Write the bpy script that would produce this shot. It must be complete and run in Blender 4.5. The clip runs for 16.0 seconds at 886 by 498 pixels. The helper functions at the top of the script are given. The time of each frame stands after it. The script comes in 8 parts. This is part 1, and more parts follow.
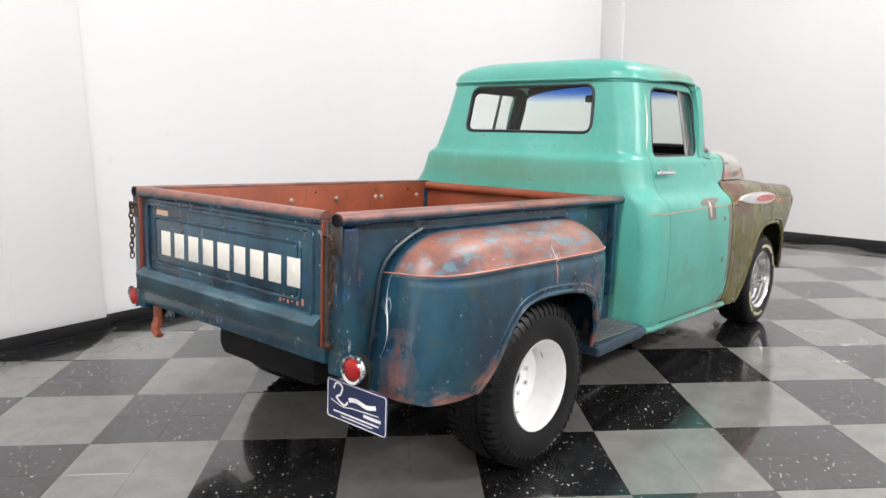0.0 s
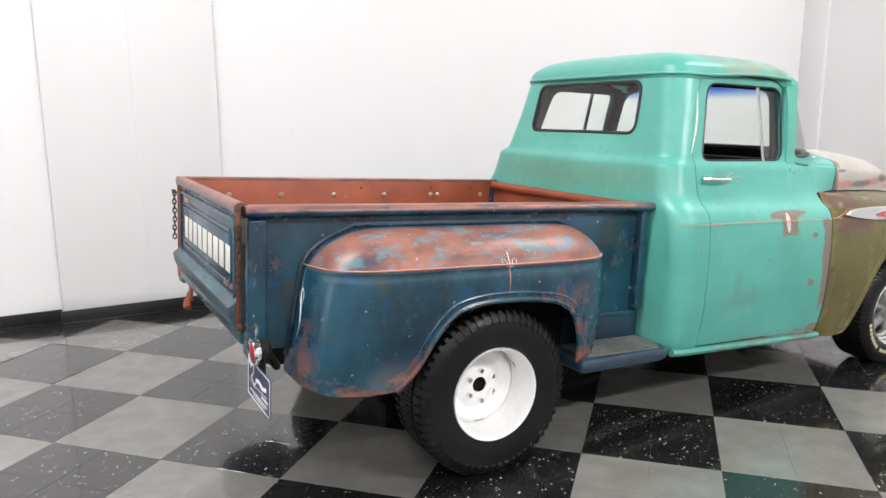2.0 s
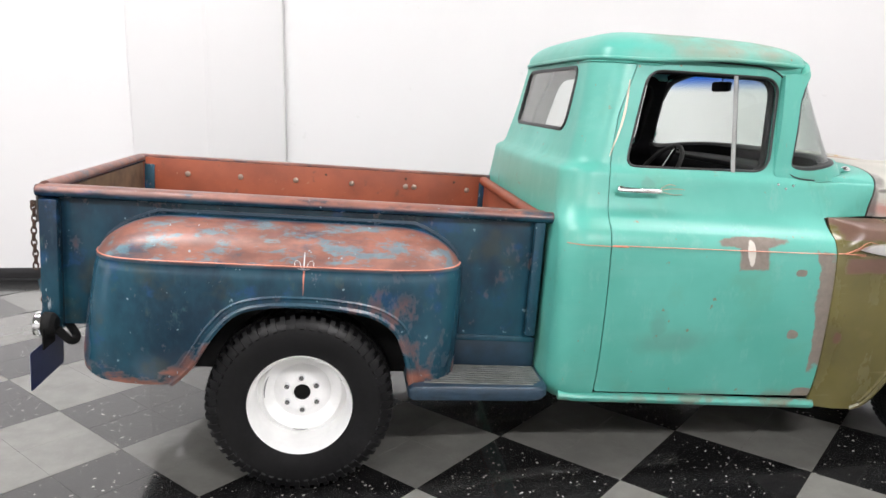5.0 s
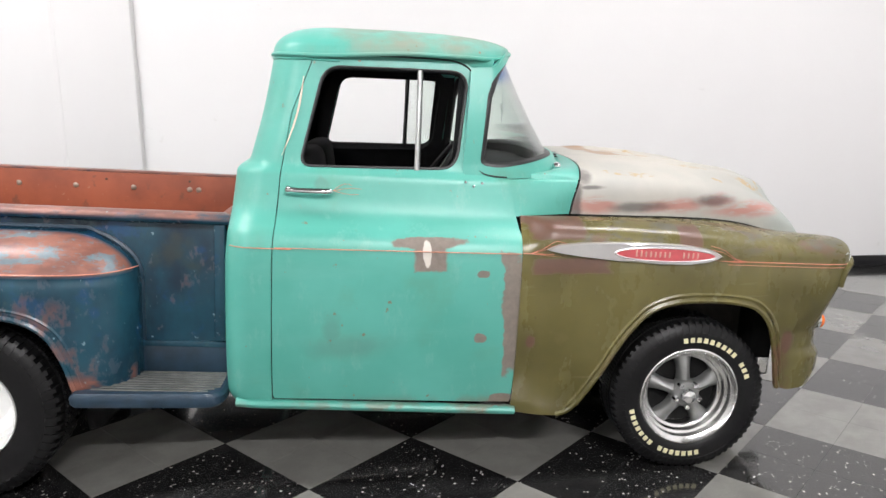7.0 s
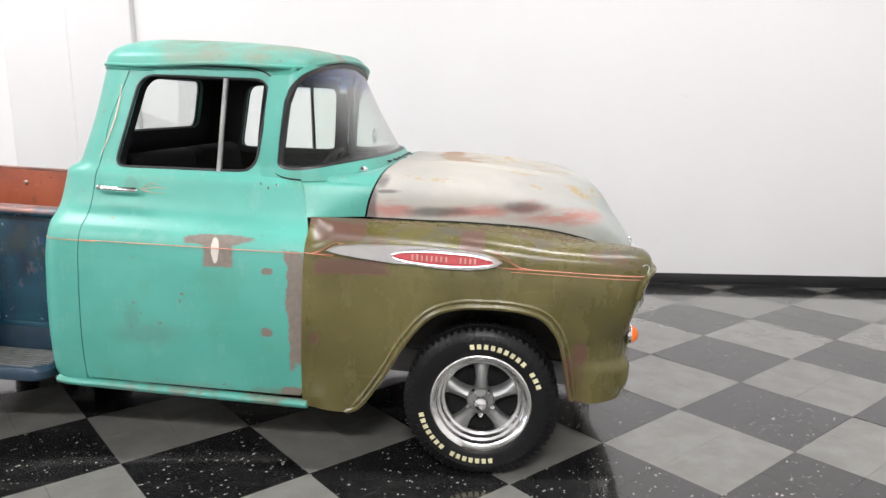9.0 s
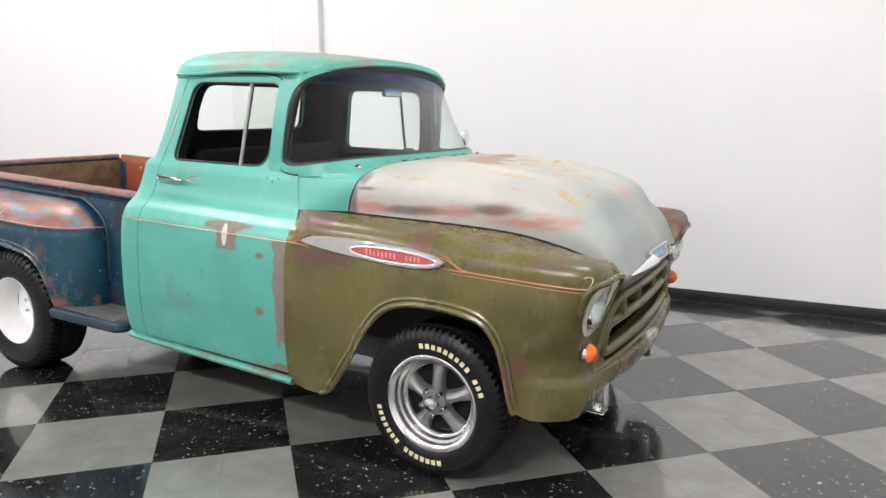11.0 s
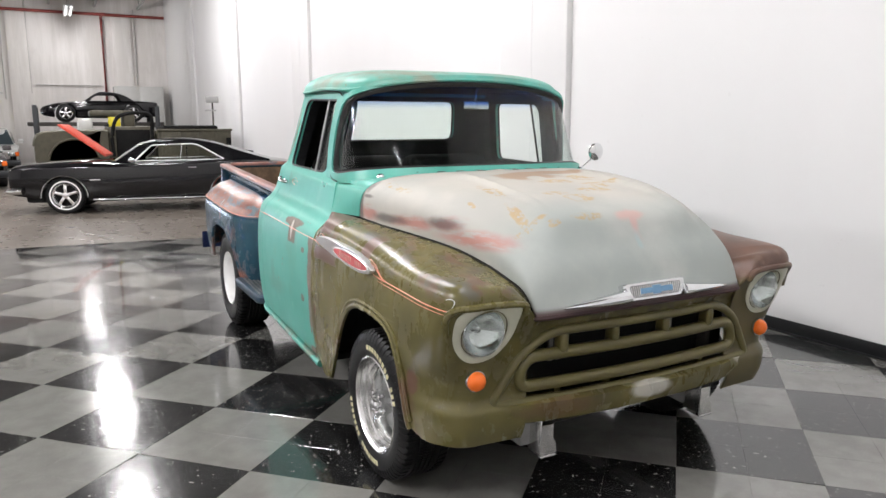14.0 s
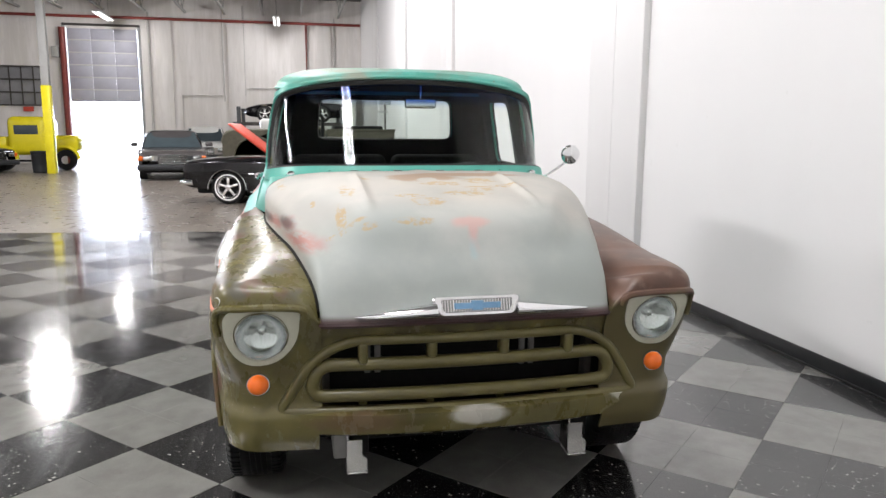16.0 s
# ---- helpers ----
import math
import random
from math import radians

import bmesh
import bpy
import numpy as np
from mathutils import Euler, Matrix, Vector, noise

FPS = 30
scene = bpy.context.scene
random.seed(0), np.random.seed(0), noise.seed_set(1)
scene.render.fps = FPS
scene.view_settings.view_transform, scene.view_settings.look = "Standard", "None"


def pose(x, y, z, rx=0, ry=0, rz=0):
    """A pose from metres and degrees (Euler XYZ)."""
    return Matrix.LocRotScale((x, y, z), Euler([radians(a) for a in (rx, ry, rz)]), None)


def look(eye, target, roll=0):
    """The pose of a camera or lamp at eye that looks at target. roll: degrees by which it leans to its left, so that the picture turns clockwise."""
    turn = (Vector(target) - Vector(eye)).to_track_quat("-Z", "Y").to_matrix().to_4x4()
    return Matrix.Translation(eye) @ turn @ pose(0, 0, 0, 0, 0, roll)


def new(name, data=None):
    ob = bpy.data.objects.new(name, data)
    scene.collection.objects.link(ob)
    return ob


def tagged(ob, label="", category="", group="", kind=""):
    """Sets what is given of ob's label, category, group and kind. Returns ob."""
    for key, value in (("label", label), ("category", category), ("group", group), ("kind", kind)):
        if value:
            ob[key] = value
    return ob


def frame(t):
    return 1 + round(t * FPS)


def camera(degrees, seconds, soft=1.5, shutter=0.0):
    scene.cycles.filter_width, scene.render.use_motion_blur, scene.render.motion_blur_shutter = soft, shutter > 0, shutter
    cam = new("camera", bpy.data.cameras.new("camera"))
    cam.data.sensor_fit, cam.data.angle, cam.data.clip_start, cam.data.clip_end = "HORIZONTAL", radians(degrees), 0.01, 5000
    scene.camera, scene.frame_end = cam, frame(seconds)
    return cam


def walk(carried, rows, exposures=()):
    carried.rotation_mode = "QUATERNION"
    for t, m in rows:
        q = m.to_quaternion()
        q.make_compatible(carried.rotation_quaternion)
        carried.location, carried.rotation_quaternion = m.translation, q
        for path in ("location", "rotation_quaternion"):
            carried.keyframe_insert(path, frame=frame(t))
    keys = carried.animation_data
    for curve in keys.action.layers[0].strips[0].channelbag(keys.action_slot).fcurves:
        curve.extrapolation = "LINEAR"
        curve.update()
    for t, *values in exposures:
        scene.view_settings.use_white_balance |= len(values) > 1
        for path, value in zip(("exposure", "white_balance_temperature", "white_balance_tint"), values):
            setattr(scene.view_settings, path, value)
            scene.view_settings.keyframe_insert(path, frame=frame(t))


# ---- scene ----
cam = camera(62.88, 16.0)
# seconds, eye x y z, yaw, pitch, roll
ROWS = [
    (0.0, -3.988, -2.550, 1.545, -48.91, -10.75, -0.09),
    (0.5, -3.781, -2.767, 1.547, -42.10, -10.66, -0.07),
    (1.0, -3.538, -2.959, 1.543, -37.82, -10.64, -0.09),
    (1.5, -3.284, -3.156, 1.542, -33.39, -10.67, -0.13),
    (2.0, -3.035, -3.319, 1.540, -28.86, -10.74, -0.20),
    (2.5, -2.741, -3.448, 1.540, -25.16, -10.84, -0.31),
    (3.0, -2.442, -3.564, 1.541, -19.76, -10.89, -0.37),
    (5.5, -0.916, -3.593, 1.566, -5.99, -12.07, 1.15),
    (6.0, -0.569, -3.622, 1.567, -5.33, -12.09, 0.99),
    (6.5, -0.172, -3.615, 1.566, -6.02, -12.14, 0.25),
    (7.0, 0.177, -3.643, 1.559, -4.93, -11.87, -0.05),
    (7.5, 0.505, -3.679, 1.561, -3.07, -11.72, -0.19),
    (8.0, 0.872, -3.710, 1.555, -1.94, -11.41, -0.08),
    (8.5, 1.232, -3.741, 1.550, 1.12, -11.27, -0.07),
    (9.0, 1.568, -3.732, 1.545, 5.54, -11.18, -0.13),
    (11.5, 3.142, -3.179, 1.499, 33.32, -10.60, -0.15),
    (12.0, 3.387, -2.984, 1.524, 37.51, -10.94, 0.17),
    (12.5, 3.624, -2.789, 1.518, 45.05, -10.67, -0.14),
    (13.0, 3.838, -2.553, 1.506, 50.87, -10.03, -0.40),
    (13.5, 4.031, -2.309, 1.508, 56.06, -9.71, -0.58),
    (14.0, 4.224, -2.034, 1.505, 61.96, -9.44, -0.31),
    (14.5, 4.384, -1.697, 1.502, 65.33, -9.32, -0.16),
    (15.0, 4.498, -1.334, 1.503, 70.62, -9.42, 0.03),
    (15.5, 4.575, -0.973, 1.502, 75.28, -9.45, 0.04),
    (16.0, 4.583, -0.614, 1.485, 78.27, -9.23, 0.35),
]
walk(cam, [(t, pose(x, y, z, 90 + pitch, 0, yaw) @ pose(0, 0, 0, 0, 0, roll)) for t, x, y, z, yaw, pitch, roll in ROWS],
     exposures=[(0.0, -0.55), (3.0, -0.55), (6.0, -0.53), (9.0, -0.55), (12.0, -0.60), (14.0, -0.66), (16.0, -0.64)])

# ---- light ----
world = bpy.data.worlds.new("world")
scene.world = world
world.use_nodes = True
wn = world.node_tree.nodes
sky = wn.new("ShaderNodeTexSky")
sky.sky_type, sky.sun_disc, sky.sun_elevation, sky.sun_rotation = "NISHITA", False, radians(48), radians(270)
world.node_tree.links.new(sky.outputs[0], wn["Background"].inputs[0])
wn["Background"].inputs[1].default_value = 0.12
sun = new("sun", bpy.data.lights.new("sun", "SUN"))
sun.data.energy, sun.data.angle, sun.data.color = 3.5, radians(0.6), (1.0, 0.95, 0.88)
sun.matrix_world = look((-60, -10, 50), (-30, -8, 0))
scene.view_settings.exposure = -0.60

LAMP_ROWS = [(x, -1.1) for x in (3.2, -3.5, -10.1, -16.7, -27.6)] + [(x, -7.9) for x in (1.6, -4.9, -11.5, -18.0, -27.8)]
LAMP_Z = 5.95


# ---- mesh tools ----
RAKE = Matrix.Rotation(radians(3.2), 4, "Y")


class Geo:
    """Vertices and faces under construction."""

    def __init__(self):
        self.v, self.f = [], []

    def add(self, verts, faces):
        n = len(self.v)
        self.v += [tuple(map(float, p)) for p in verts]
        self.f += [tuple(int(i) + n for i in q) for q in faces]
        return self

    def moved(self, m):
        self.v = [tuple(m @ Vector(p)) for p in self.v]
        return self

    def mirrored(self):
        g = Geo()
        g.v = [(x, -y, z) for x, y, z in self.v]
        g.f = [tuple(reversed(q)) for q in self.f]
        return g

    def join(self, other):
        return self.add(other.v, other.f)

    def box(self, lo, hi, bevel=0.0, m=None, seg=2):
        bm = bmesh.new()
        bmesh.ops.create_cube(bm, size=1)
        c, s = [(a + b) / 2 for a, b in zip(lo, hi)], [abs(b - a) for a, b in zip(lo, hi)]
        for p in bm.verts:
            p.co = [c[i] + p.co[i] * s[i] for i in range(3)]
        if bevel > 0:
            bmesh.ops.bevel(bm, geom=bm.edges[:], offset=min(bevel, 0.49 * min(s)), segments=seg, profile=0.5, affect="EDGES")
        if m is not None:
            bm.transform(m)
        bm.verts.index_update()
        self.add([p.co for p in bm.verts], [[p.index for p in q.verts] for q in bm.faces])
        bm.free()
        return self

    def tube(self, path, radius, sides=8, closed=False, flat=1.0, up=(0, 0, 1), caps=True):
        """A tube along a path; flat squeezes it across its up direction."""
        p = np.array(path, float)
        n = len(p)
        r = np.broadcast_to(np.array(radius, float), (n,))
        tan = np.roll(p, -1, 0) - np.roll(p, 1, 0) if closed else np.gradient(p, axis=0)
        tan = tan / np.maximum(np.linalg.norm(tan, axis=1, keepdims=True), 1e-9)
        upv = np.array(up, float)
        a = np.cross(tan, upv)
        bad = np.linalg.norm(a, axis=1) < 0.05
        a[bad] = np.cross(tan[bad], (0.31, 0.9, 0.3))
        a /= np.linalg.norm(a, axis=1, keepdims=True)
        b = np.cross(a, tan)
        ang = np.linspace(0, 2 * np.pi, sides, endpoint=False)
        ring = p[:, None] + r[:, None, None] * (np.cos(ang)[None, :, None] * a[:, None] + flat * np.sin(ang)[None, :, None] * b[:, None])
        faces = []
        for i in range(n if closed else n - 1):
            j = (i + 1) % n
            for k in range(sides):
                l = (k + 1) % sides
                faces.append((i * sides + k, j * sides + k, j * sides + l, i * sides + l))
        if caps and not closed:
            faces.append(tuple(range(sides)))
            faces.append(tuple(reversed(range((n - 1) * sides, n * sides))))
        return self.add(ring.reshape(-1, 3), faces)

    def revolve(self, profile, n=48, centre=(0, 0, 0), axis="y", closed=False, start=0.0, sweep=2 * np.pi):
        """A profile of (radius, height along the axis) turned round the axis."""
        full = abs(sweep - 2 * np.pi) < 1e-6
        ang = start + np.linspace(0, sweep, n, endpoint=not full)
        verts = []
        for t in ang:
            for r, h in profile:
                c, s = r * math.cos(t), r * math.sin(t)
                q = {"y": (c, h, s), "z": (c, s, h), "x": (h, c, s)}[axis]
                verts.append((centre[0] + q[0], centre[1] + q[1], centre[2] + q[2]))
        k = len(profile)
        faces = []
        for i in range(n if full else n - 1):
            j = (i + 1) % n
            for a in range(k if closed else k - 1):
                b = (a + 1) % k
                faces.append((i * k + a, i * k + b, j * k + b, j * k + a))
        return self.add(verts, faces)

    def prism(self, outline, lo, hi, axis="y", bevel=0.0):
        """An outline of (a, b) pairs drawn out from lo to hi along an axis."""
        n = len(outline)

        def place(a, b, h):
            return {"y": (a, h, b), "x": (h, a, b), "z": (a, b, h)}[axis]

        if bevel:
            c = np.mean(outline, 0)
            small = [tuple(c + (np.array(q) - c) * (1 - bevel / max(np.linalg.norm(np.array(q) - c), 1e-6))) for q in outline]
            d = bevel if hi > lo else -bevel
            rings = [(small, lo), (outline, lo + d), (outline, hi - d), (small, hi)]
        else:
            rings = [(outline, lo), (outline, hi)]
        verts = [place(a, b, h) for ring, h in rings for a, b in ring]
        faces = [(k * n + i, k * n + (i + 1) % n, (k + 1) * n + (i + 1) % n, (k + 1) * n + i) for k in range(len(rings) - 1) for i in range(n)]
        faces += [tuple(reversed(range(n))), tuple(range((len(rings) - 1) * n, len(rings) * n))]
        return self.add(verts, faces)


def ball(centre, radii, nu=24, nv=12, half=False):
    g = Geo()
    prof = [(math.sin(t), math.cos(t)) for t in np.linspace(0.001, math.pi / 2 if half else math.pi - 0.001, nv)]
    g.revolve(prof, nu, axis="x")
    g.v = [(centre[0] + x * radii[0], centre[1] + y * radii[1], centre[2] + z * radii[2]) for x, y, z in g.v]
    return g


def inside(poly, q):
    """Whether points q (..., 2) lie inside a polygon."""
    poly = np.asarray(poly, float)
    x, y = q[..., 0], q[..., 1]
    hit = np.zeros(x.shape, bool)
    x1, y1 = poly[-1]
    for x2, y2 in poly:
        if y1 != y2:
            hit ^= ((y1 > y) != (y2 > y)) & (x < (x2 - x1) * (y - y1) / (y2 - y1) + x1)
        x1, y1 = x2, y2
    return hit


def nearest(poly, q):
    poly = np.asarray(poly, float)
    best, where = np.full(len(q), 1e9), q.copy()
    for a, b in zip(poly, np.roll(poly, -1, 0)):
        d = b - a
        t = np.clip(((q - a) @ d) / max(d @ d, 1e-12), 0, 1)
        p = a + t[:, None] * d
        e = np.linalg.norm(q - p, axis=1)
        m = e < best
        best[m], where[m] = e[m], p[m]
    return where, best


def rounded(corners, n=7):
    """A polygon of (a, b, radius) corners with round corners."""
    out = []
    k = len(corners)
    for i in range(k):
        p, r = np.array(corners[i][:2], float), corners[i][2]
        a, b = np.array(corners[i - 1][:2], float) - p, np.array(corners[(i + 1) % k][:2], float) - p
        la, lb = np.linalg.norm(a), np.linalg.norm(b)
        d = min(r, 0.49 * la, 0.49 * lb)
        if d < 1e-6:
            out.append(tuple(p))
            continue
        pa, pb = p + a / la * d, p + b / lb * d
        for t in np.linspace(0, 1, n):
            out.append(tuple((1 - t) ** 2 * pa + 2 * t * (1 - t) * p + t * t * pb))
    return out


def sheet(surf, us, vs, cuts=(), thick=0.0, flip=False):
    """A curved panel surf(u, v) over a grid, trimmed by outlines: cuts of (outline, axes, "in" or "out" which part stays), with thickness."""
    us, vs = np.asarray(us, float), np.asarray(vs, float)
    u, v = np.meshgrid(us, vs, indexing="ij")
    p = np.stack(surf(u, v), -1)  # columns past the third are only there to be cut by
    stay = np.ones((len(us) - 1, len(vs) - 1), bool)
    mid = (p[:-1, :-1] + p[1:, :-1] + p[:-1, 1:] + p[1:, 1:]) / 4
    for poly, axes, which in cuts:
        i = inside(poly, mid[..., list(axes)])
        stay &= i if which == "in" else ~i
    pad = np.zeros((len(us) + 1, len(vs) + 1), int)
    pad[1:-1, 1:-1] = stay
    corners = [pad[:-1, :-1], pad[1:, :-1], pad[:-1, 1:], pad[1:, 1:]]
    some = sum(corners) > 0
    real = np.zeros_like(pad)
    real[1:-1, 1:-1] = 1
    whole = sum([real[:-1, :-1], real[1:, :-1], real[:-1, 1:], real[1:, 1:]])
    edge = some & (sum(corners) < whole)
    idx = np.argwhere(edge)
    if len(idx) and cuts:
        uu, vv = u[edge].copy(), v[edge].copy()
        pts = p[edge]
        best = np.full(len(uu), 1e9)
        target, axsel = np.zeros((len(uu), 2)), np.zeros((len(uu), 2), int)
        for poly, axes, _ in cuts:
            w, e = nearest(poly, pts[:, list(axes)])
            m = e < best
            best[m], target[m], axsel[m] = e[m], w[m], axes
        hu, hv = (us[-1] - us[0]) * 1e-4, (vs[-1] - vs[0]) * 1e-4
        rows = np.arange(len(uu))
        for _ in range(5):
            q = np.stack(surf(uu, vv), -1)
            qu = (np.stack(surf(uu + hu, vv), -1) - q) / hu
            qv = (np.stack(surf(uu, vv + hv), -1) - q) / hv
            a, b = axsel[:, 0], axsel[:, 1]
            j11, j12, j21, j22 = qu[rows, a], qv[rows, a], qu[rows, b], qv[rows, b]
            e1, e2 = target[:, 0] - q[rows, a], target[:, 1] - q[rows, b]
            det = j11 * j22 - j12 * j21
            ok = np.abs(det) > 1e-6
            det = np.where(ok, det, 1)
            du, dv = np.where(ok, (e1 * j22 - e2 * j12) / det, 0), np.where(ok, (e2 * j11 - e1 * j21) / det, 0)
            su, sv = (us[-1] - us[0]) / len(us) * 2, (vs[-1] - vs[0]) / len(vs) * 2
            uu, vv = np.clip(uu + np.clip(du, -su, su), us[0], us[-1]), np.clip(vv + np.clip(dv, -sv, sv), vs[0], vs[-1])
        q = np.stack(surf(uu, vv), -1)
        miss = np.hypot(target[:, 0] - q[rows, axsel[:, 0]], target[:, 1] - q[rows, axsel[:, 1]])
        good = (miss < 0.004) & (np.linalg.norm(q - pts, axis=1) < 0.12)
        pts = np.where(good[:, None], q, pts)
        p[edge] = pts
    num = -np.ones(u.shape, int)
    num[some] = np.arange(some.sum())
    verts = p[some][:, :3]
    i, j = np.nonzero(stay)
    faces = np.stack([num[i, j], num[i + 1, j], num[i + 1, j + 1], num[i, j + 1]], -1)
    if flip:
        faces = faces[:, ::-1]
    g = Geo()
    if not thick:
        return g.add(verts, faces)
    fn = np.cross(verts[faces[:, 2]] - verts[faces[:, 0]], verts[faces[:, 3]] - verts[faces[:, 1]])
    nrm = np.zeros_like(verts)
    for k in range(4):
        np.add.at(nrm, faces[:, k], fn)
    nrm /= np.maximum(np.linalg.norm(nrm, axis=1, keepdims=True), 1e-12)
    n = len(verts)
    edges = {}
    for q in faces:
        for k in range(4):
            edges[(q[k], q[(k + 1) % 4])] = 1
    rim = [(b, a, a + n, b + n) for a, b in edges if (b, a) not in edges]
    return g.add(np.r_[verts, verts - nrm * thick], list(map(tuple, faces)) + [tuple(q[::-1] + n) for q in faces] + rim)


def part(name, geo, material, parent=None, label="", rake=False, sharp=38):
    """One mesh object of a Geo (or a bmesh), under a thing or a part."""
    me = bpy.data.meshes.new(name)
    if isinstance(geo, Geo):
        v = [tuple(RAKE @ Vector(p)) for p in geo.v] if rake else geo.v
        me.from_pydata(v, [], geo.f)
    else:
        geo.to_mesh(me)
        geo.free()
    me.validate()
    me.materials.append(material)
    me.shade_smooth()
    me.set_sharp_from_angle(angle=radians(sharp))
    ob = new(name, me)
    if parent is not None:
        ob.parent = parent
    if label:
        tagged(ob, label)
    return ob


def thing(name, label, category, group="", kind="", at=None):
    """An Empty at a thing's base."""
    ob = new(name)
    ob.empty_display_size = 0.1
    if at is not None:
        ob.matrix_world = at
    return tagged(ob, label, category, group, kind)


def curve3(points, n):
    """A smooth curve (Catmull-Rom) through points."""
    p = np.array(points, float)
    q = np.vstack([2 * p[0] - p[1], p, 2 * p[-1] - p[-2]])
    out = []
    for t in np.linspace(0, len(p) - 1 - 1e-9, n):
        i, s = int(t), t - int(t)
        a, b, c, d = q[i], q[i + 1], q[i + 2], q[i + 3]
        out.append(0.5 * (2 * b + (c - a) * s + (2 * a - 5 * b + 4 * c - d) * s * s + (3 * b - a - 3 * c + d) * s ** 3))
    return np.array(out)

# ---- materials ----
class Mat:
    """A node material under construction."""

    def __init__(self, name):
        self.mat = bpy.data.materials.new(name)
        self.mat.use_nodes = True
        self.t = self.mat.node_tree
        self.bsdf = self.t.nodes["Principled BSDF"]
        self.where = self.t.nodes.new("ShaderNodeNewGeometry").outputs["Position"]

    def put(self, socket, value):
        if isinstance(value, bpy.types.NodeSocket):
            self.t.links.new(value, socket)
        elif isinstance(value, (tuple, list)) and socket.type == "RGBA":
            socket.default_value = (*value[:3], 1)
        else:
            socket.default_value = value

    def op(self, kind, a, b=0.0, c=0.0, clamp=False):
        n = self.t.nodes.new("ShaderNodeMath")
        n.operation, n.use_clamp = kind, clamp
        for s, x in zip(n.inputs, (a, b, c)):
            self.put(s, x)
        return n.outputs[0]

    def vec(self, kind, a, b=(0, 0, 0)):
        n = self.t.nodes.new("ShaderNodeVectorMath")
        n.operation = kind
        self.put(n.inputs[0], a)
        self.put(n.inputs[1], b)
        return n.outputs["Value"] if kind in ("LENGTH", "DOT_PRODUCT", "DISTANCE") else n.outputs[0]

    def noise(self, scale, detail=4.0, rough=0.55, at=None, warp=0.0, shift=0.0):
        n = self.t.nodes.new("ShaderNodeTexNoise")
        p = self.where if at is None else at
        if shift:
            p = self.vec("ADD", p, (shift, shift * 0.7, -shift))
        self.put(n.inputs["Vector"], p)
        n.inputs["Scale"].default_value, n.inputs["Detail"].default_value, n.inputs["Roughness"].default_value, n.inputs["Distortion"].default_value = scale, detail, rough, warp
        return n.outputs[0]

    def spots(self, scale, at=None, feature="F1"):
        n = self.t.nodes.new("ShaderNodeTexVoronoi")
        n.feature = feature
        self.put(n.inputs["Vector"], self.where if at is None else at)
        n.inputs["Scale"].default_value = scale
        return n

    def step(self, x, lo, hi):
        n = self.t.nodes.new("ShaderNodeMapRange")
        n.interpolation_type = "SMOOTHSTEP"
        for s, v in zip(n.inputs[:3], (x, lo, hi)):
            self.put(s, v)
        return n.outputs[0]

    def mix(self, f, a, b):
        n = self.t.nodes.new("ShaderNodeMix")
        n.data_type = "RGBA"
        self.put(n.inputs[0], f)
        self.put(n.inputs[6], a)
        self.put(n.inputs[7], b)
        return n.outputs[2]

    def xyz(self, at=None):
        n = self.t.nodes.new("ShaderNodeSeparateXYZ")
        self.put(n.inputs[0], self.where if at is None else at)
        return n.outputs

    def blob(self, centre, radii, ragged=0.5, grain=14.0, soft=0.12, shift=0.0):
        """1 inside a ragged patch round a place of the truck."""
        d = self.vec("DIVIDE", self.vec("SUBTRACT", self.where, centre), radii)
        far = self.op("ADD", self.vec("LENGTH", d), self.op("MULTIPLY", self.op("SUBTRACT", self.noise(grain, 3, shift=shift), 0.5), 2 * ragged))
        return self.step(far, 1 + soft, 1 - soft)

    def block(self, centre, radii, ragged=0.3, grain=14.0, soft=0.1, shift=0.0):
        """1 inside a ragged squarish patch round a place of the truck."""
        d = self.xyz(self.vec("ABSOLUTE", self.vec("DIVIDE", self.vec("SUBTRACT", self.where, centre), radii)))
        far = self.op("MAXIMUM", self.op("MAXIMUM", d[0], d[1]), d[2])
        far = self.op("ADD", far, self.op("MULTIPLY", self.op("SUBTRACT", self.noise(grain, 4, shift=shift), 0.5), 2 * ragged))
        return self.step(far, 1 + soft, 1 - soft)

    def most(self, *masks):
        out = masks[0]
        for m in masks[1:]:
            out = self.op("MAXIMUM", out, m)
        return out

    def random(self):
        return self.t.nodes.new("ShaderNodeObjectInfo").outputs["Random"]

    def bump(self, height, strength=0.3, distance=0.002):
        n = self.t.nodes.new("ShaderNodeBump")
        n.inputs["Strength"].default_value, n.inputs["Distance"].default_value = strength, distance
        self.put(n.inputs["Height"], height)
        return n.outputs[0]

    def done(self, color, rough=0.5, metal=0.0, normal=None, **more):
        for key, value in {"Base Color": color, "Roughness": rough, "Metallic": metal, **more}.items():
            self.put(self.bsdf.inputs[key], value)
        if normal is not None:
            self.put(self.bsdf.inputs["Normal"], normal)
        return self.mat


def plain(name, color, rough=0.5, metal=0.0, vary=0.12, grain=30.0, relief=0.15, **more):
    """A surface of one colour with fine unevenness."""
    m = Mat(name)
    a, b = m.noise(grain, 5), m.noise(grain * 0.12, 3, shift=3.1)
    f = m.op("ADD", m.op("MULTIPLY", a, 0.5), m.op("MULTIPLY", b, 0.5))
    dark, light = tuple(c * (1 - vary) for c in color), tuple(min(1, c * (1 + vary)) for c in color)
    col = m.mix(m.step(f, 0.3, 0.7), dark, light)
    r = m.op("ADD", rough - 0.06, m.op("MULTIPLY", b, 0.12))
    return m.done(col, r, metal, m.bump(a, relief, 0.001), **more)


RUST = (0.30, 0.105, 0.06)


